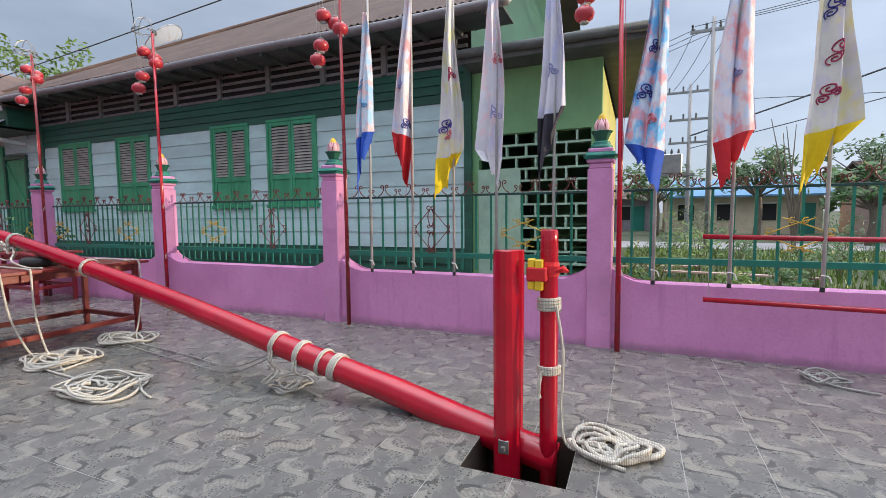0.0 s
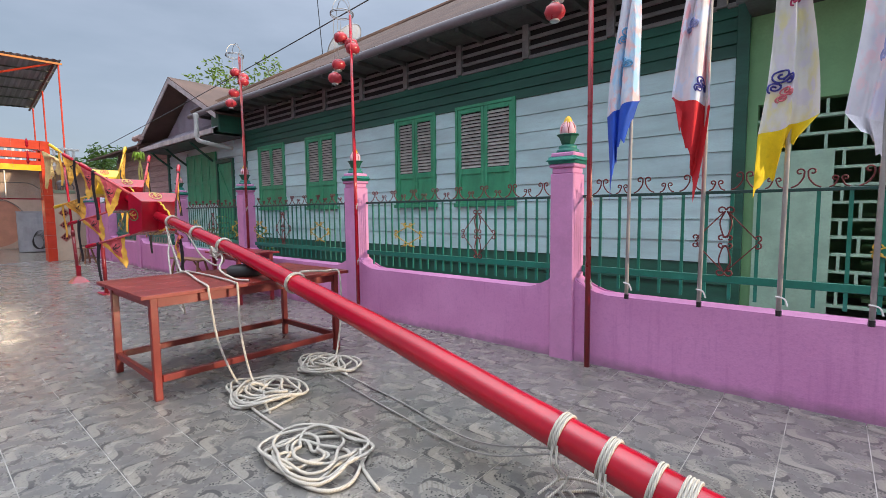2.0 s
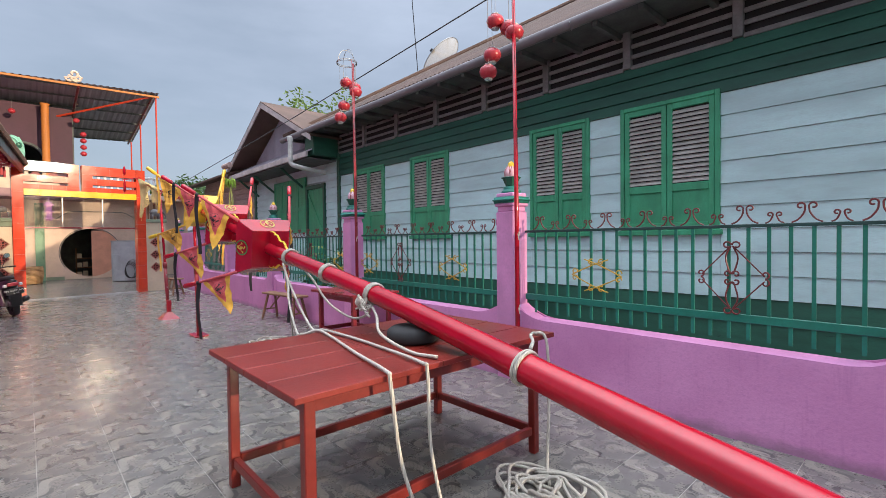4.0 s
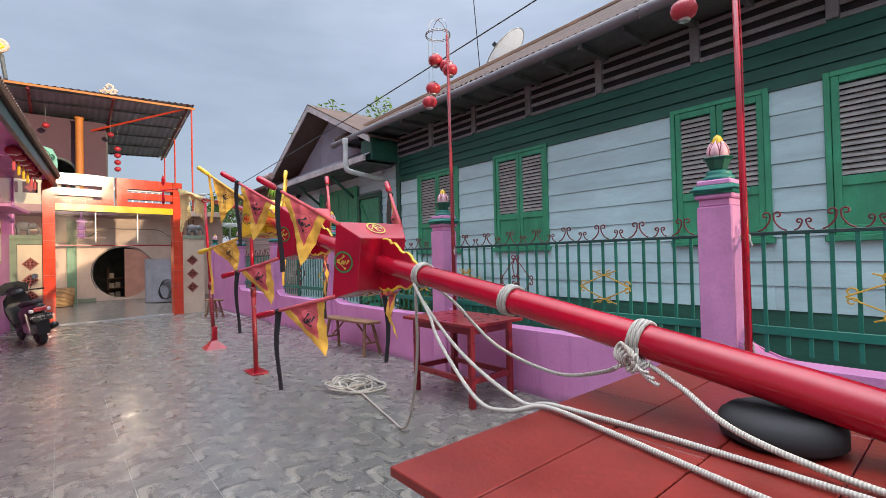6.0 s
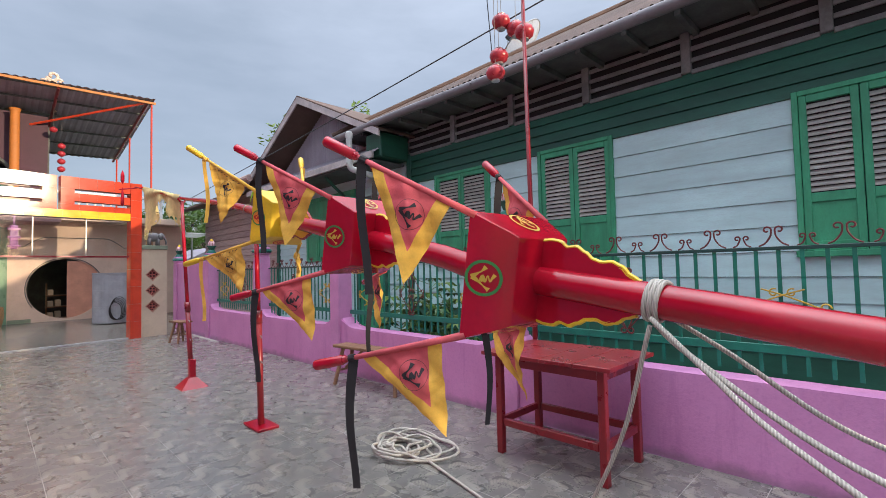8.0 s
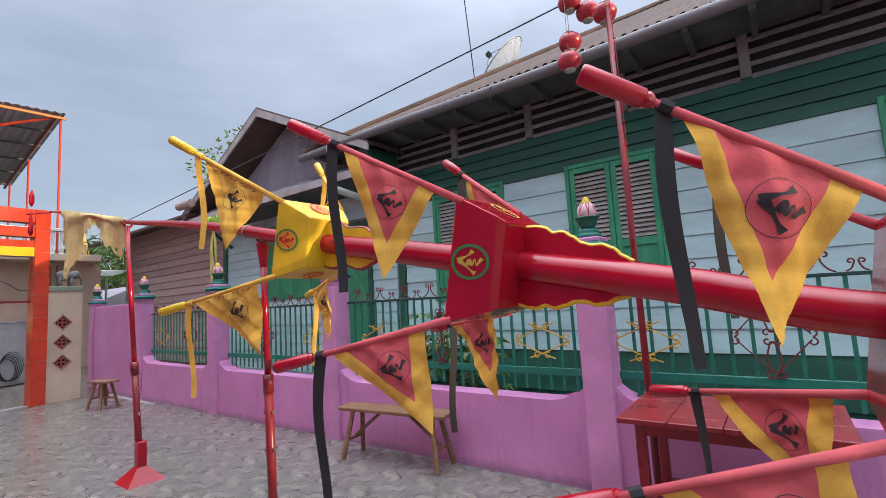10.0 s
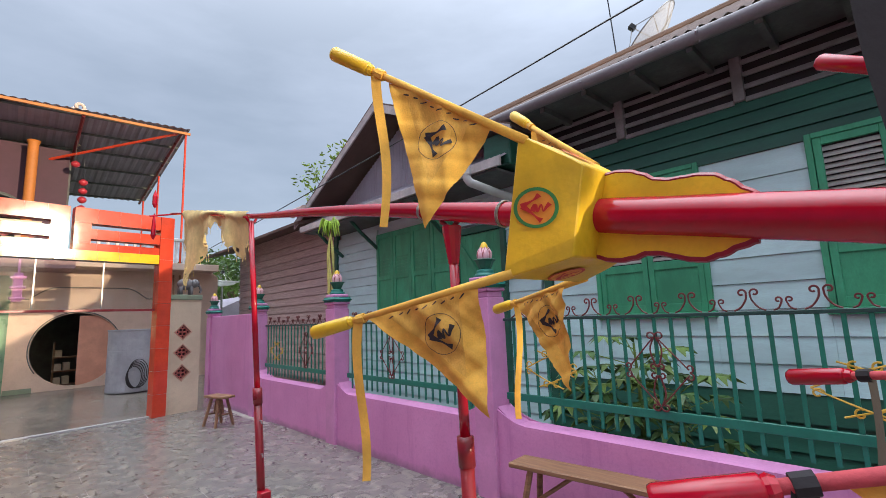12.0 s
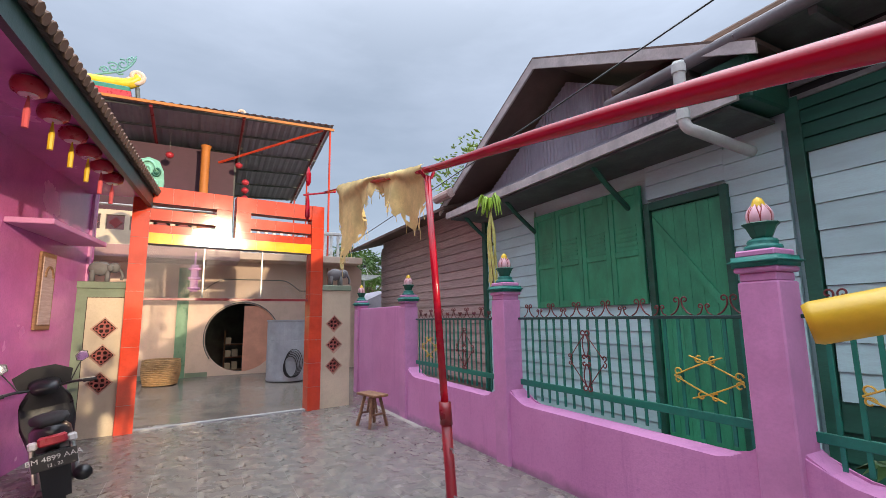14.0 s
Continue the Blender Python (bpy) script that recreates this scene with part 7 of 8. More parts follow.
part("fascia", boxed(0.2, 12.0, 0.46, 0.52, 3.32, 3.52), FASCIA_DARK, TR, "dark teal fascia")
part("soffit", boxed(0.2, 12.0, -1.3, 0.46, 3.46, 3.50), TEMPLE_PINK, TR)
bm = bmesh.new()
for k in range(110):
    x = 0.25 + k * 0.107
    tube(bm, [(x, 0.60, 3.55), (x, -2.0, 4.75)], 0.05, 7)
part("tile_rows", bm, ROOF, TR, "brown rounded roof tile rows")
bm = bmesh.new()
vs = [bm.verts.new(p) for p in ((0.2, 0.56, 3.52), (12, 0.56, 3.52), (12, -2, 4.72), (0.2, -2, 4.72))]
bm.faces.new(vs)
part("deck", bm, ROOF, TR)
side_on = Matrix.Translation((-0.97, 0.19, 4.11)) @ Matrix.Rotation(radians(90), 4, "Z") @ Matrix.Diagonal((1.12, 1, 1.45, 1))
part("corner_plate", plate(bmesh.new(), [(-0.24, 0.06), (-0.12, -0.06), (0.02, -0.20), (0.14, -0.26), (0.22, -0.20), (0.25, -0.06), (0.23, 0.10), (0.16, 0.22), (0.02, 0.26), (-0.12, 0.22)], 0.05, side_on), MINT, TR, "pale teal carved corner scroll")
for cy, cz, rr_, a0 in ((0.0, 0.10, 0.13, 0), (0.10, -0.08, 0.09, 160), (-0.15, 0.12, 0.07, 60), (0.14, 0.08, 0.06, 200)):
    part("corner_curl", tubed([side_on @ Vector((x, -0.04, z)) for x, _, z in curl((cy, 0, cz), rr_, rr_ * 0.25, a0, a0 + 520, 26)], 0.022, 6), DARK_TEAL if rr_ == 0.06 else MINT, TR, "pale teal carved curl", True)
part("hip_ridge", tubed([(0.3, -0.1, 3.86), (-0.9, 0.0, 3.86)], 0.09, 8), ROOF, TR)
random.seed(3)
for k in range(6):
    s = 4.0 - k * 0.5
    p = Matrix.Translation((-19.35, 0.97, 0)) @ Matrix.Rotation(radians(-4.3), 4, "Z") @ Vector((s, 0.28, 3.38))
    e = thing("silk_lantern", "glossy red lantern with a hanging tassel under the eave", "lantern", tuple(p), group="lanterns under the temple eave")
    r = 0.12
    part("body", lathed([(r * 0.5, -r * 0.6), (r * 0.9, -r * 0.38), (r, 0), (r * 0.9, r * 0.38), (r * 0.5, r * 0.6)], n=18), LANTERN, e, smooth=True)
    for z in (-0.62, 0.55):
        part("rim", lathed([(r * 0.5, r * z), (r * 0.56, r * (z + 0.05)), (r * 0.5, r * (z + 0.12))], n=16), SILVER, e)
    part("hook", tubed([(0, 0, r * 0.6), (0, 0, 0.09)], 0.006, 5), SILVER, e)
    part("tassel", lathed([(0.022, -0.33), (0.024, -0.2), (0.012, -0.12), (0.006, -0.075)], n=8), (YELLOW, RED_CLOTH)[k in (0, 4, 5)], e, "hanging tassel")

# ---- motor scooter ----
mo = thing("motor_scooter", "black motor scooter with red tail light by the temple wall", "motor scooter", (-16.35, 0.80, 0), 20)
mo.matrix_basis = pose(-16.6, 1.13, 0.0, 9, 0, 14) @ Matrix.Diagonal((1, 1, 0.93, 1))


def wheel(x):
    prof = [(0.225, -0.045), (0.27, -0.05), (0.285, -0.02), (0.287, 0.0), (0.285, 0.02), (0.27, 0.05), (0.225, 0.045)]
    bm = bmesh.new()
    n = 28
    rings = [[bm.verts.new((x + r * math.cos(2 * math.pi * k / n), y, 0.287 + r * math.sin(2 * math.pi * k / n))) for k in range(n)] for r, y in prof]
    rings.append(rings[0])
    for a, b in zip(rings, rings[1:]):
        for k in range(n):
            bm.faces.new((a[k], a[(k + 1) % n], b[(k + 1) % n], b[k]))
    w = part("tyre", bm, RUBBER, mo, smooth=True)
    part("rim", tubed([(x, -0.05, 0.287), (x, 0.05, 0.287)], 0.06, 12), GREY_METAL, w)
    for k in range(5):
        a = 2 * math.pi * k / 5
        part("spoke", tubed([(x, 0, 0.287), (x + 0.225 * math.cos(a), 0, 0.287 + 0.225 * math.sin(a))], 0.016, 6), BLACK, w)
    part("rim_band", tubed([(x + 0.222 * math.cos(a), 0, 0.287 + 0.222 * math.sin(a)) for a in np.linspace(0, 2 * math.pi, 28)], 0.02, 6), BLACK, w)


def shell(pts, widths, heights, material, name, lab=""):
    """A rounded body lofted along pts with the given half widths and heights."""
    bm = bmesh.new()
    n = 14
    rings = []
    for p, w, h in zip(pts, widths, heights):
        rings.append([bm.verts.new((p[0], w * math.copysign(abs(math.cos(t)) ** 0.7, math.cos(t)), p[1] + h * math.copysign(abs(math.sin(t)) ** 0.7, math.sin(t)))) for t in [2 * math.pi * k / n for k in range(n)]])
    for a, b in zip(rings, rings[1:]):
        for k in range(n):
            bm.faces.new((a[k], a[(k + 1) % n], b[(k + 1) % n], b[k]))
    bm.faces.new(rings[0][::-1])
    bm.faces.new(rings[-1])
    return part(name, bm, material, mo, lab, True)


# +x is the rear
wheel(0.55)
wheel(-0.68)
shell([(0.92, 0.80), (0.75, 0.74), (0.4, 0.66), (0.05, 0.55), (-0.12, 0.42)], [0.05, 0.12, 0.15, 0.14, 0.10], [0.05, 0.10, 0.14, 0.18, 0.12], BLACK, "tail_body")
shell([(0.86, 0.87), (0.6, 0.86), (0.2, 0.80), (0.0, 0.78)], [0.07, 0.13, 0.14, 0.08], [0.03, 0.05, 0.06, 0.05], RUBBER, "seat", "matt black seat")
shell([(0.0, 0.28), (-0.35, 0.26), (-0.45, 0.34)], [0.14, 0.15, 0.12], [0.05, 0.06, 0.08], BLACK, "footboard")
shell([(-0.42, 0.36), (-0.50, 0.62), (-0.52, 0.84), (-0.48, 1.0)], [0.16, 0.22, 0.21, 0.12], [0.08, 0.12, 0.1, 0.06], BLACK, "leg_shield")
shell([(-0.40, 1.0), (-0.52, 1.04), (-0.64, 0.98)], [0.10, 0.13, 0.08], [0.05, 0.08, 0.06], BLACK, "handlebar_cover")
part("windscreen", plate(bmesh.new(), [(-0.2, 1.05), (0.2, 1.05), (0.24, 1.22), (0.1, 1.30), (-0.1, 1.30), (-0.24, 1.22)], 0.006, Matrix.Translation((-0.62, 0, -0.06)) @ Matrix.Rotation(radians(90), 4, "Z")), RUBBER, mo)
part("handlebar", tubed(spline([(-0.36, -0.36, 1.02), (-0.44, -0.2, 1.03), (-0.47, 0, 1.0), (-0.44, 0.2, 1.03), (-0.36, 0.36, 1.02)], 5), 0.014, 8), BLACK, mo)
for s in (-1, 1):
    part("grip", tubed([(-0.38, s * 0.30, 1.025), (-0.34, s * 0.40, 1.02)], 0.019, 8), RUBBER, mo)
    part("brake_lever", tubed([(-0.44, s * 0.24, 1.04), (-0.44, s * 0.40, 1.03)], 0.007, 5), GREY_METAL, mo)
    mi = part("mirror", tubed(spline([(-0.44, s * 0.2, 1.04), (-0.46, s * 0.27, 1.18), (-0.44, s * 0.30, 1.24)], 4), 0.006, 5), BLACK, mo)
    part("mirror_head", plate(bmesh.new(), [(-0.05, -0.03), (0.0, -0.045), (0.06, -0.01), (0.05, 0.06), (-0.01, 0.075), (-0.055, 0.03)], 0.02, Matrix.Translation((-0.435, s * 0.31, 1.28)) @ Matrix.Rotation(radians(90), 4, "Z")), BLACK, mi)
    part("mirror_glass", plate(bmesh.new(), [(-0.043, -0.024), (0.0, -0.037), (0.052, -0.007), (0.043, 0.052), (-0.008, 0.066), (-0.047, 0.027)], 0.004, Matrix.Translation((-0.421, s * 0.31, 1.28)) @ Matrix.Rotation(radians(90), 4, "Z")), MIRROR, mi)
part("tail_light", boxed(0.90, 0.95, -0.09, 0.09, 0.70, 0.78, bevel=0.015), LANTERN, mo, "red tail light")
for s in (-1, 1):
    part("indicator", boxed(0.86, 0.93, s * 0.12 - 0.03, s * 0.12 + 0.03, 0.69, 0.75, bevel=0.012), WHITE, mo, "pale indicator lamp")
part("mudguard", plate(bmesh.new(), [(-0.10, 0.0), (0.10, 0.0), (0.085, -0.42), (-0.085, -0.42)], 0.015, Matrix.Translation((0.96, 0, 0.66)) @ Matrix.Rotation(radians(12), 4, "Y") @ Matrix.Rotation(radians(90), 4, "Z")), BLACK, mo)
part("number_plate", boxed(0.965, 0.973, -0.14, 0.14, 0.52, 0.65, bevel=0.003), BLACK, mo, "black number plate with white characters")
for txt, size, z in (("BM 4899 AAA", 0.058, 0.588), ("12 . 22", 0.036, 0.54)):
    fc = bpy.data.curves.new("plate_text", "FONT")
    fc.body, fc.size, fc.align_x, fc.extrude = txt, size, "CENTER", 0.001
    fc.materials.append(WHITE)
    to = new("plate_text", fc)
    to.parent = mo
    to.matrix_basis = Matrix.Translation((0.976, 0, z)) @ Matrix.Rotation(radians(90), 4, "Z") @ Matrix.Rotation(radians(90), 4, "X")
part("engine", boxed(0.1, 0.5, -0.13, 0.12, 0.22, 0.42, bevel=0.03), GREY_METAL, mo)
part("exhaust", tubed([(0.2, 0.14, 0.26), (0.4, 0.16, 0.27), (0.48, 0.17, 0.3), (0.85, 0.17, 0.38)], [0.03, 0.035, 0.065, 0.06], 12), BLACK, mo, smooth=True)
part("fan_cover", tubed([(0.3, 0.12, 0.32), (0.3, 0.17, 0.32)], 0.10, 16), GREY_METAL, mo)
for s in (-1, 1):
    part("shock", tubed([(0.62, s * 0.13, 0.34), (0.55, s * 0.13, 0.66)], 0.022, 8), GREY_METAL, mo)
    part("fork_leg", tubed([(-0.68, s * 0.07, 0.29), (-0.54, s * 0.07, 0.8)], 0.02, 8), GREY_METAL, mo)
part("front_mudguard", tubed([(-0.68 + 0.31 * math.cos(a), 0, 0.287 + 0.31 * math.sin(a)) for a in np.linspace(0.2, 2.8, 14)], 0.05, 8), BLACK, mo)
part("stand", tubed([(0.2, -0.1, 0.2), (0.15, -0.2, 0.01)], 0.012, 6), GREY_METAL, mo)


# ---- plants, trees, neighbours, cables ----
def leafy(bm, c, r, n, size, squash=0.8):
    """A loose clump of small folded leaves."""
    for _ in range(n):
        d = Vector((random.gauss(0, 1), random.gauss(0, 1), random.gauss(0, 1)))
        d = d.normalized() * r * random.random() ** 0.45
        p = Vector(c) + Vector((d.x, d.y, d.z * squash))
        a = Vector((random.gauss(0, 1), random.gauss(0, 1), random.gauss(0, 0.6))).normalized()
        b = a.orthogonal().normalized()
        s = size * random.uniform(0.6, 1.3)
        q = [p - a * s, p + b * s * 0.35, p + a * s, p - b * s * 0.35]
        bm.faces.new([bm.verts.new(v) for v in q])


def tree(x, y, h, crown, seed, lab, leaf=None, z0=-0.16, n=24, size=0.16, per=90):
    random.seed(seed)
    e = thing("tree", lab, "tree", (x, y, z0))
    part("trunk", tubed(spline([(0, 0, 0), (0.1, 0.05, h * 0.35), (-0.1, 0.1, h * 0.7)], 5), [0.2 - 0.01 * i for i in range(11)], 8), BARK, e, smooth=True)
    bm, bl = bmesh.new(), bmesh.new()
    for k in range(n):
        a, q = random.random() * 6.28, crown * random.random() ** 0.5
        c = (q * math.cos(a), q * math.sin(a), h * random.uniform(0.62, 1.0) - 0.25 * q)
        tube(bm, [(0, 0, h * 0.45), (c[0] * 0.5, c[1] * 0.5, (h * 0.5 + c[2]) / 2), c], [0.07, 0.04, 0.015], 5)
        leafy(bl, c, crown * random.uniform(0.22, 0.38), per, size)
    part("branchwork", bm, BARK, e)
    part("crown", bl, leaf or LEAF, e, "uneven leafy crown with gaps")


tree(-30.5, 16.5, 11.2, 3.4, 21, "broad light green tree behind the houses", LEAF_LIGHT, n=30, per=110)
tree(-24.5, 19.5, 10.6, 2.6, 22, "broad light green tree behind the houses", LEAF_LIGHT)
tree(-41, 12.5, 6.6, 2.8, 23, "dark green tree beyond the side wall")
tree(-37, 9.0, 5.6, 2.0, 24, "dark green tree beyond the side wall")
for x, y, h, c, s in ((6.5, 30, 5, 2.2, 31), (13, 34, 5.5, 2.6, 32), (9.5, 25, 3.4, 1.6, 33), (1.6, 33, 4.5, 2.2, 34), (18, 30, 6, 2.6, 35), (-4, 38, 5, 3, 36)):
    tree(x, y, h, c, s, "green garden tree across the road", size=0.2, n=16, per=70)


def bush(x, y, r, seed, lab, leaf=None, z=-0.16, n=260, size=0.06, sq=0.9):
    random.seed(seed)
    e = thing("bush", lab, "bush", (x, y, z))
    bm, bs = bmesh.new(), bmesh.new()
    for k in range(9):
        a, q = random.random() * 6.28, r * random.random() * 0.8
        c = (q * math.cos(a), q * math.sin(a), r * random.uniform(0.5, 1.5))
        leafy(bm, c, r * 0.45, n // 9, size, sq)
        tube(bs, [(0, 0, 0), (c[0] * 0.4, c[1] * 0.4, c[2] * 0.5), c], 0.008, 4)
    part("branchwork", bs, BARK, e)
    part("leaves", bm, leaf or LEAF, e)


for k, (x, y, r, lf) in enumerate(((0.9, 10.5, 0.6, LEAF_LIGHT), (1.8, 12.0, 0.7, LEAF_LIGHT), (2.6, 9.2, 0.45, LEAF), (3.6, 11.0, 0.6, LEAF), (4.6, 13.0, 0.8, LEAF), (1.4, 16.0, 0.9, LEAF_LIGHT), (2.6, 18.0, 1.0, LEAF), (5.4, 10.5, 0.5, LEAF), (0.6, 8.6, 0.4, LEAF), (1.9, 8.2, 0.35, LEAF_LIGHT), (3.0, 14.5, 0.6, LEAF), (6.0, 17, 0.9, LEAF), (7.5, 14, 0.8, LEAF))):
    bush(x, y, r, 50 + k, "leafy green garden bush beyond the fence", lf)


def big_leaf_plant(x, y, h, seed):
    """A young plant with lobed leaves on long stalks."""
    random.seed(seed)
    e = thing("garden_plant", "green plant with large lobed leaves behind the fence", "plant", (x, y, -0.16))
    part("stem", tubed([(0, 0, 0), (0.03, 0, h * 0.6), (0, 0.02, h)], [0.025, 0.02, 0.01], 6), LEAF_LIGHT, e)
    for k in range(16):
        a, z = k * 2.4, h * (0.45 + 0.55 * k / 16)
        L = 0.38 * random.uniform(0.7, 1.1)
        d = Vector((math.cos(a), math.sin(a), 0))
        tip = Vector((0, 0, z)) + d * L + Vector((0, 0, 0.12))
        part("stalk", tubed([(0, 0, z), tuple(tip)], 0.006, 4), LEAF_LIGHT, e)
        bm = bmesh.new()
        side = Vector((-d.y, d.x, 0))
        for m in range(7):
            t = radians(-105 + 35 * m)
            w = (d * math.cos(t) + side * math.sin(t)) * 0.2 * random.uniform(0.8, 1.1)
            q = Vector((-w.y, w.x, 0)) * 0.2
            vs = [tip, tip + w * 0.55 + q + Vector((0, 0, 0.01)), tip + w + Vector((0, 0, -0.06)), tip + w * 0.55 - q + Vector((0, 0, 0.01))]
            bm.faces.new([bm.verts.new(v) for v in vs])
        part("leaf", bm, LEAF_LIGHT if k % 2 else LEAF, e)


big_leaf_plant(-11.55, 6.2, 1.45, 3)
big_leaf_plant(-11.85, 6.05, 1.15, 4)
big_leaf_plant(-11.25, 6.3, 1.2, 5)
tuft = thing("palm_streamer", "yellowing young palm frond streamers on a thin pole", "decoration", (-15.84, 5.52, 0))
part("pole", tubed([(0, 0, 0), (0, 0, 3.0)], 0.012, 6), BENCH, tuft)
random.seed(9)
bm, by = bmesh.new(), bmesh.new()
for k in range(34):
    a = random.random() * 6.28
    r = random.uniform(0.08, 0.2)
    tube(bm, spline([(0, 0, 3.0), (r * 0.6 * math.cos(a), r * 0.6 * math.sin(a), 3.06 + 0.5 * r), (r * math.cos(a), r * math.sin(a), 2.86 + random.uniform(0, 0.2))], 3), [0.004, 0.010, 0.016, 0.019, 0.017, 0.011, 0.003], 4)
for k in range(12):
    a = random.random() * 6.28
    tube(by, spline([(0, 0, 2.95), (0.05 * math.cos(a), 0.05 * math.sin(a), 2.6), (0.06 * math.cos(a + 1), 0.06 * math.sin(a + 1), random.uniform(1.9, 2.2))], 4), 0.008, 4)
part("fronds", bm, YOUNG_FROND, tuft)
part("streamer", by, PALM_STRIP, tuft, "hanging yellow palm strips")


def dish(x, y, z, r, aim, lab, post):
    e = thing("satellite_dish", lab, "satellite dish", (x, y, post))
    m = Matrix.Translation((0, 0, z - post)) @ Vector(aim).normalized().to_track_quat("Z", "Y").to_matrix().to_4x4()
    bm = bmesh.new()
    n, rows = 28, 6
    rg_ = [[bm.verts.new(m @ Vector((r * i / rows * math.cos(2 * math.pi * k / n), r * i / rows * math.sin(2 * math.pi * k / n), 0.32 * r * (i / rows) ** 2))) for k in range(n)] for i in range(1, rows + 1)]
    for a, b in zip(rg_, rg_[1:]):
        for k in range(n):
            bm.faces.new((a[k], a[(k + 1) % n], b[(k + 1) % n], b[k]))
    bm.faces.new(rg_[0])
    part("bowl", bm, DISH_MESH, e, smooth=True)
    for k in range(8):
        a = 2 * math.pi * k / 8
        part("rib", tubed([m @ Vector((r * t * math.cos(a), r * t * math.sin(a), 0.32 * r * t * t + 0.004)) for t in (0.05, 0.5, 1.0)], 0.008, 4), GREY_METAL, e)
    part("rim", tubed([m @ Vector((r * math.cos(a), r * math.sin(a), 0.32 * r)) for a in np.linspace(0, 2 * math.pi, 30)], 0.012, 5), GREY_METAL, e)
    for a in (0.5, 2.6, 4.7):
        part("strut", tubed([m @ Vector((r * 0.9 * math.cos(a), r * 0.9 * math.sin(a), 0.26 * r)), m @ Vector((0, 0, 0.85 * r))], 0.008, 4), GREY_METAL, e)
    part("receiver", boxed(-0.05, 0.05, -0.05, 0.05, -0.06, 0.06, bevel=0.01, m=m @ Matrix.Translation((0, 0, 0.85 * r))), BLACK, e)
    part("post", tubed([(0, 0, 0), (0, 0, z - post)], 0.04, 8), GREY_METAL, e)


dish(-12.4, 10.2, 6.35, 0.66, (-0.6, -0.35, 0.7), "pale mesh satellite dish on the roof", 5.4)
dish(-27.5, 7.6, 3.0, 0.62, (0.1, 0.0, 1.0), "pale mesh satellite dish on a post beyond the wall", -0.16)
shed = thing("far_shed", "small grey-blue roofed shed beyond the side wall", "shed", (-31, 9.0, -0.16))
part("walls", boxed(-2.5, 2.5, -1.5, 1.5, 0, 2.1), SHEET, shed)
part("roof", plate(bmesh.new(), [(-1.8, 2.1), (0, 2.9), (1.8, 2.1), (1.8, 2.0), (-1.8, 2.0)], 5.4, Matrix.Rotation(radians(90), 4, "Z")), SHEET, shed)


def low_house(x, y, w, d, h, wall_mat, roof_mat, lab):
    e = thing("far_house", lab, "house", (x, y, -0.16))
    part("wall", boxed(-w / 2, w / 2, -d / 2, d / 2, 0, h), wall_mat, e)
    part("roof", plate(bmesh.new(), [(-d / 2 - 0.6, h), (0, h + 1.3), (d / 2 + 0.6, h), (d / 2 + 0.6, h - 0.12), (0, h + 1.15), (-d / 2 - 0.6, h - 0.12)], w + 1, Matrix.Rotation(radians(90), 4, "Z")), roof_mat, e)
    for k in range(max(1, int(w / 2.4))):
        wx = -w / 2 + 1.2 + k * 2.4
        wd = part("window", boxed(wx - 0.5, wx + 0.5, -d / 2 - 0.04, -d / 2 + 0.02, 0.9, 2.0), UNLIT_BLACK, e)
        part("window_frame", boxed(wx - 0.56, wx + 0.56, -d / 2 - 0.06, -d / 2 - 0.04, 2.0, 2.08), WHITE, wd)
    part("door", boxed(w / 2 - 1.3, w / 2 - 0.4, -d / 2 - 0.04, -d / 2 + 0.02, 0, 2.0), TEAL, e)


BLUE_ROOF = paint("blue_sheet_roof", (0.12, 0.28, 0.45), 0.5, scale=1)
low_house(7.0, 40, 9, 6, 2.6, CREAM, BLUE_ROOF, "low cream house with a blue roof across the road")
low_house(17.0, 36, 8, 6, 3.2, BROWN_BOARD, ROOF, "brown house across the road")
low_house(22, 28, 7, 5, 3.4, paint("pink_brick_wall", (0.45, 0.22, 0.17), 0.8), ROOF, "pinkish brick house across the road")
low_house(-2.5, 44, 8, 6, 2.6, SHEET, ROOF, "grey house across the road")
tagged(part("road", boxed(-60, 80, 21.5, 26.0, -0.158, -0.15), ROAD), "pale concrete road beyond the gardens", "road", kind="structure")
grass = bmesh.new()
random.seed(77)
for _ in range(9000):
    x, y = random.uniform(-1.5, 9), random.uniform(6.3, 21)
    if x < 0.15 and y > 7:
        continue
    h = random.uniform(0.06, 0.3)
    a = random.random() * 6.28
    q = Vector((math.cos(a), math.sin(a), 0)) * 0.02
    p = Vector((x, y, -0.16))
    grass.faces.new([grass.verts.new(v) for v in (p - q, p + q, p + Vector((random.gauss(0, 0.05), random.gauss(0, 0.05), h)))])
tagged(part("grass", grass, LEAF_LIGHT), "rough green grass and weeds beyond the fence", "grass", kind="stuff")
grass = bmesh.new()
for _ in range(3500):
    x, y = random.uniform(-18, -1), random.uniform(5.5, 7.05)
    h = random.uniform(0.05, 0.32)
    a = random.random() * 6.28
    q = Vector((math.cos(a), math.sin(a), 0)) * 0.014
    p = Vector((x, y, -0.16))
    grass.faces.new([grass.verts.new(v) for v in (p - q, p + q, p + Vector((random.gauss(0, 0.05), random.gauss(0, 0.05), h)))])
tagged(part("weeds", grass, LEAF), "weeds between the fence and the house", "weeds", kind="stuff")
for k, (x, y, L, a) in enumerate(((1.2, 9.4, 2.6, 12), (2.2, 11.2, 3.0, -8), (0.9, 12.2, 2.2, 20))):
    pk = thing("old_plank", "weathered plank lying in the weeds", "plank", (x, y, 0.05), a)
    part("plank", boxed(-L / 2, L / 2, -0.08, 0.08, 0, 0.04, bevel=0.005), BROWN_BOARD, pk)


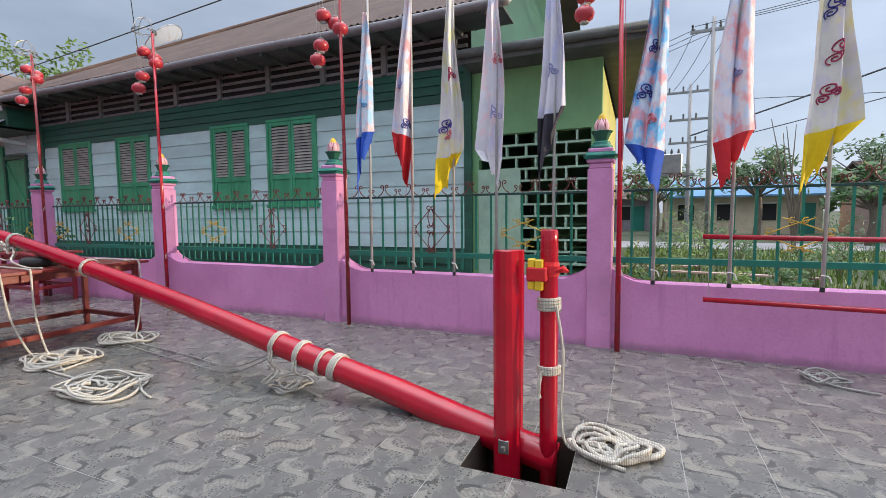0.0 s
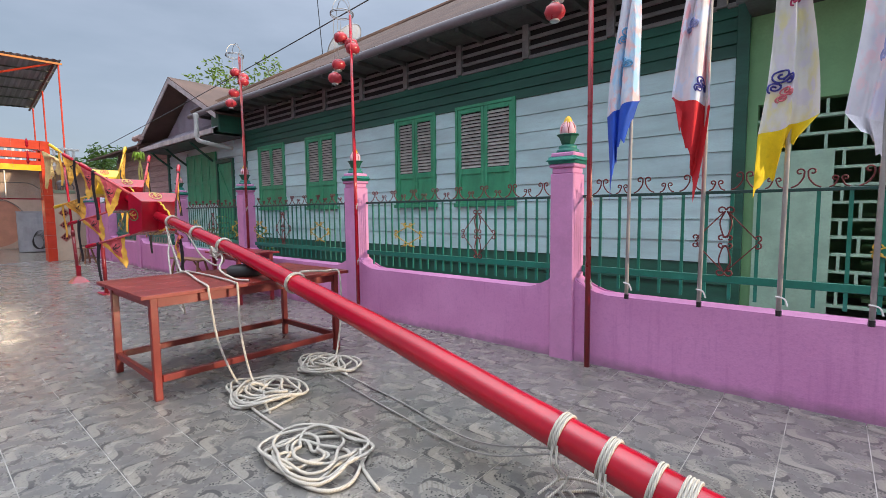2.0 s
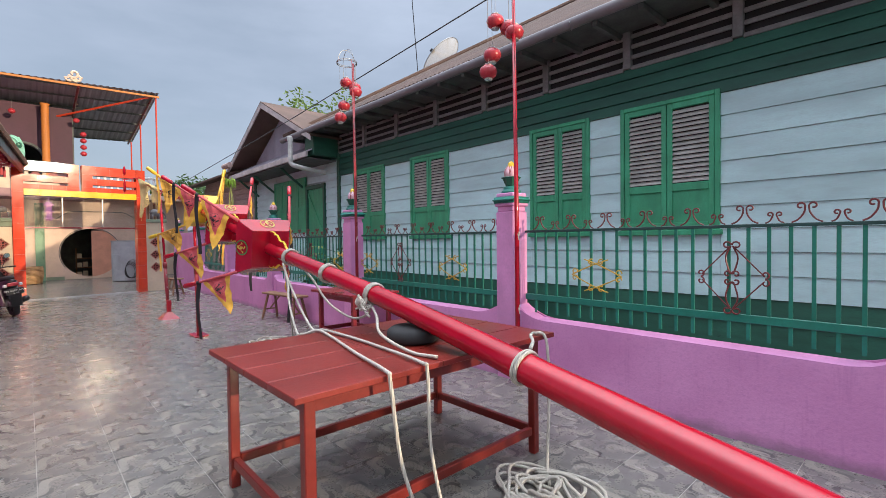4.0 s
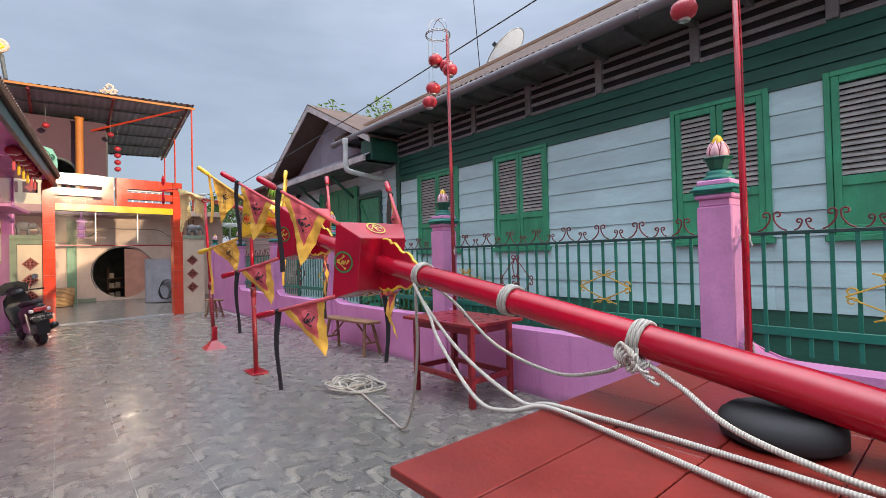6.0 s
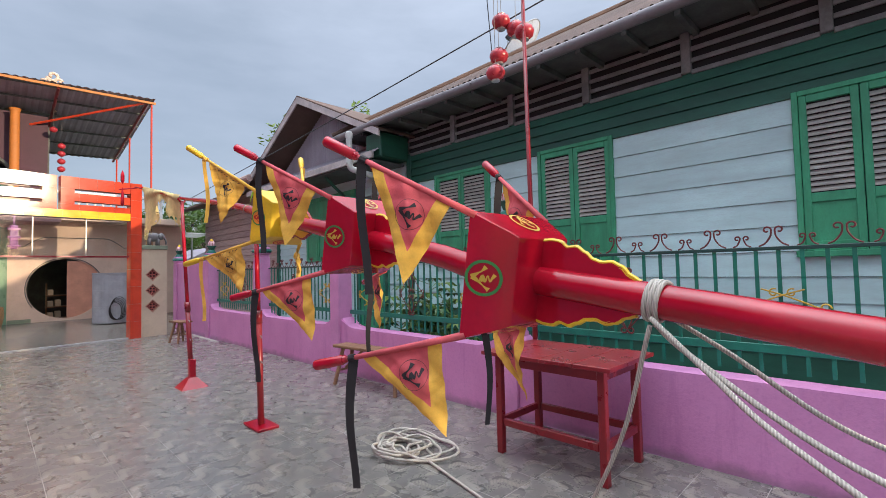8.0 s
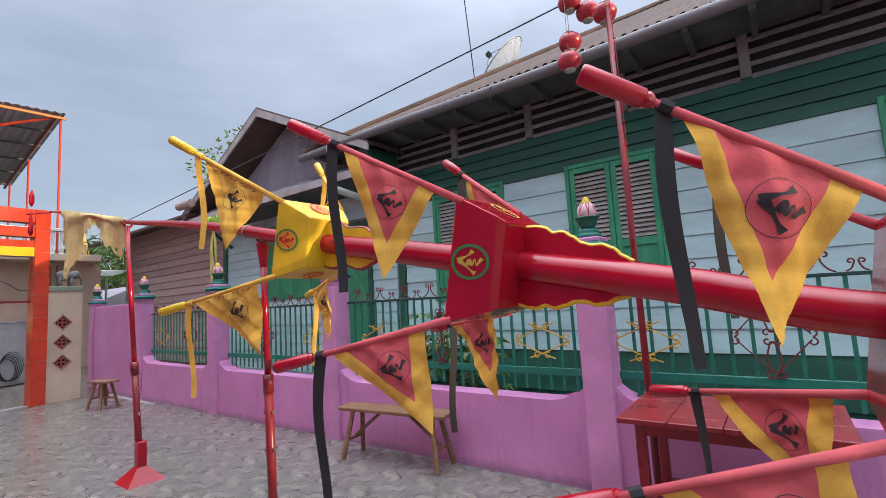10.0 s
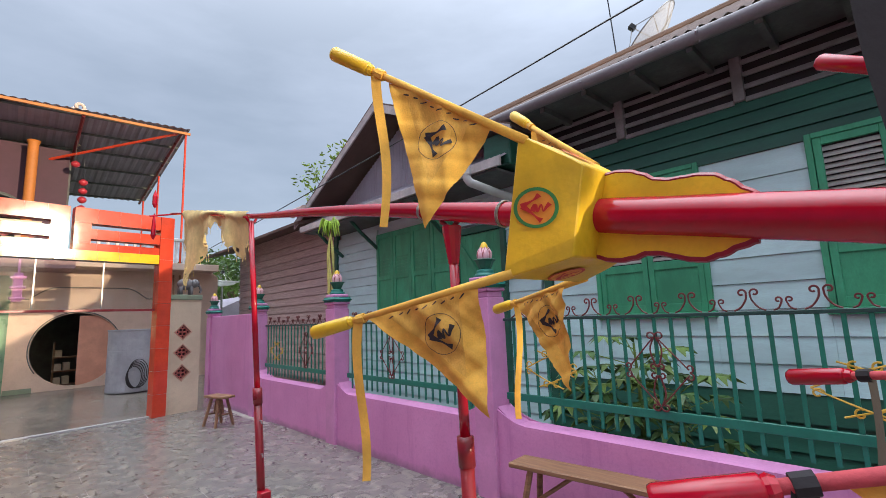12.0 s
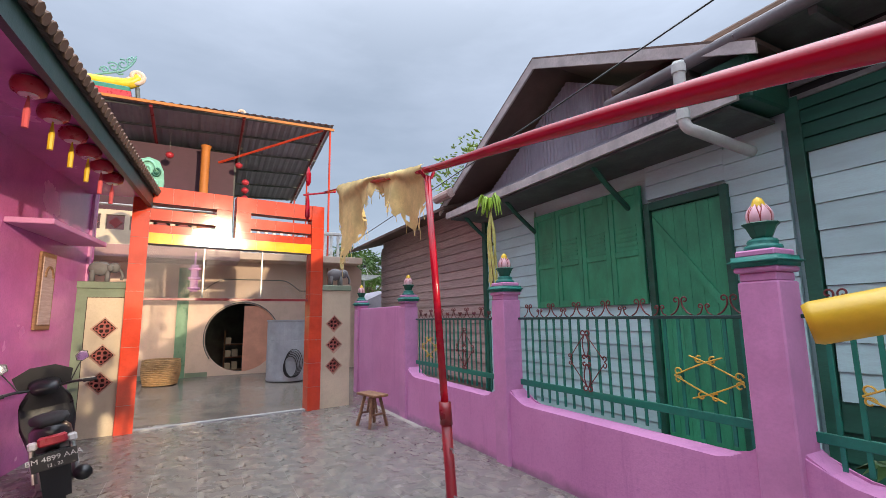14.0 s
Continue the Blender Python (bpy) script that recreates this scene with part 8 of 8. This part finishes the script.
def power_pole(x, y, h, arms, lab, thin=0.11):
    e = thing("utility_pole", lab, "utility pole", (x, y, -0.16))
    part("pole", tubed([(0, 0, 0), (0, 0, h)], [thin, thin * 0.6], 8), CONCRETE, e, smooth=True)
    for z, w in arms:
        arm = part("crossarm", boxed(-w, w, -0.05, 0.05, z, z + 0.1), GREY_METAL, e)
        for s in (-0.9, -0.3, 0.3, 0.9):
            part("insulator", lathed([(0.03, 0), (0.05, 0.06), (0.03, 0.12), (0.05, 0.18), (0.02, 0.24)], (s * w, 0, z + 0.1), 8), DARK_SLAT, arm)


power_pole(2.95, 20.3, 8.6, ((8.1, 0.75),), "grey concrete utility pole with a crossarm")
power_pole(2.75, 25.8, 7.6, ((7.2, 1.0), (5.9, 0.9), (4.8, 0.9)), "grey pole of a transformer frame")
power_pole(1.25, 25.8, 7.2, ((5.9, 0.3),), "grey pole of a transformer frame")
tf = thing("transformer", "grey pole-mounted transformer box", "transformer", (2.0, 25.6, 3.2))
part("tank", boxed(-0.45, 0.45, -0.3, 0.3, 0, 0.95, bevel=0.05), GREY_METAL, tf)
part("platform", boxed(-1.0, 1.0, -0.3, 0.3, -0.1, -0.02), GREY_METAL, tf)
for s in (-0.3, 0, 0.3):
    part("bushing", lathed([(0.04, 0), (0.06, 0.1), (0.03, 0.25)], (s, 0, 0.95), 8), DARK_SLAT, tf)
bare = thing("bare_tree", "bare grey branches of a leafless tree", "tree", (6.1, 22, -0.16))
random.seed(14)
bm = bmesh.new()
for k in range(9):
    a = random.uniform(-0.6, 0.6)
    tube(bm, spline([(0, 0, 0), (a * 0.6, 0, 2.0), (a * 1.6 + random.gauss(0, 0.2), 0.2, random.uniform(3.2, 5.2))], 4), [0.06 - 0.006 * i for i in range(9)], 5)
part("branchwork", bm, BARK, bare)


def cable(a, b, sag, r=0.012, lab="thin black overhead power cable"):
    e = thing("overhead_cable", lab, "cable", tuple(a), group="overhead cables")
    A, B = Vector(a), Vector(b)
    pts = [(B - A) * t + Vector((0, 0, -4 * sag * t * (1 - t))) for t in np.linspace(0, 1, 24)]
    part("wire", tubed(pts, r, 5), BLACK, e)


for s in (-0.6, 0, 0.6):
    cable((2.95 + s, 20.3, 8.1), (-40 + s, 60, 9), 1.0)
    cable((2.95 + s, 20.3, 8.2), (30, 16 + s, 12.5), 0.8)
    cable((2.0 + s, 25.8, 7.2), (2.95 + s, 20.3, 8.1), 0.2)
cable((2.75, 25.8, 5.0), (22, 14, 10.5), 0.3, 0.035)
cable((2.75, 25.8, 4.4), (24, 15, 9.0), 0.3, 0.02)
cable((4, 24, 6.2), (40, 30, 6.6), 0.3, 0.015)
cable((-24.5, 6.25, 3.9), (3.0, 6.25, 5.5), 0.12, 0.011)
cable((-12.9, 9.6, 6.0), (-13.1, 9.2, 12.5), 0.0, 0.012, "thin aerial mast on the roof")
# small debris on the floor and tied strings


# ---- floor tiles, last ----
TS = 0.4
X0, Y0T = -1.27, -0.12
one = mesh_of(boxed(0.0026, TS - 0.0026, 0.0026, TS - 0.0026, -0.012, 0.0), TILE, "tile")
far = []
hx0, hx1, hy0, hy1 = HOLE
verts, faces = [], []


def add_flat(x0, x1, y0, y1):
    b = len(verts)
    verts.extend([(x0, y0, 0), (x1, y0, 0), (x1, y1, 0), (x0, y1, 0)])
    faces.append((b, b + 1, b + 2, b + 3))


for i in range(-48, 22):
    for j in range(-18, 14):
        x, y = X0 + i * TS, Y0T + j * TS
        x1, y1 = x + TS, min(y + TS, YF + 0.04)
        if y >= YF or x < -19.75 or (x < -17.6 and y > 5.0):
            continue
        g = 0.0026
        if x < hx1 and x1 > hx0 and y < hy1 and y1 > hy0:
            for a, b, c, d in ((x, min(x1, hx0), y, y1), (max(x, hx1), x1, y, y1), (max(x, hx0), min(x1, hx1), y, min(y1, hy0)), (max(x, hx0), min(x1, hx1), max(y, hy1), y1)):
                if b - a > 0.01 and d - c > 0.01:
                    t = part("tile", boxed(a + g, b - g, c + g, d - g, -0.012, 0.0), TILE, floor)
        elif -8.4 < x < 2.0 and 0.7 < y and y1 == y + TS:
            t = new("tile", one)
            t.parent, t.location = floor, (x, y, random.uniform(-0.0006, 0.0006))
        else:
            add_flat(x + g, x1 - g, y + g, y1 - g)
me = bpy.data.meshes.new("far_tiles")
me.from_pydata(verts, [], faces)
me.materials.append(TILE)
ft = new("far_tiles", me)
ft.parent = floor
tagged(ft, "grey patterned tiles", kind="stuff")
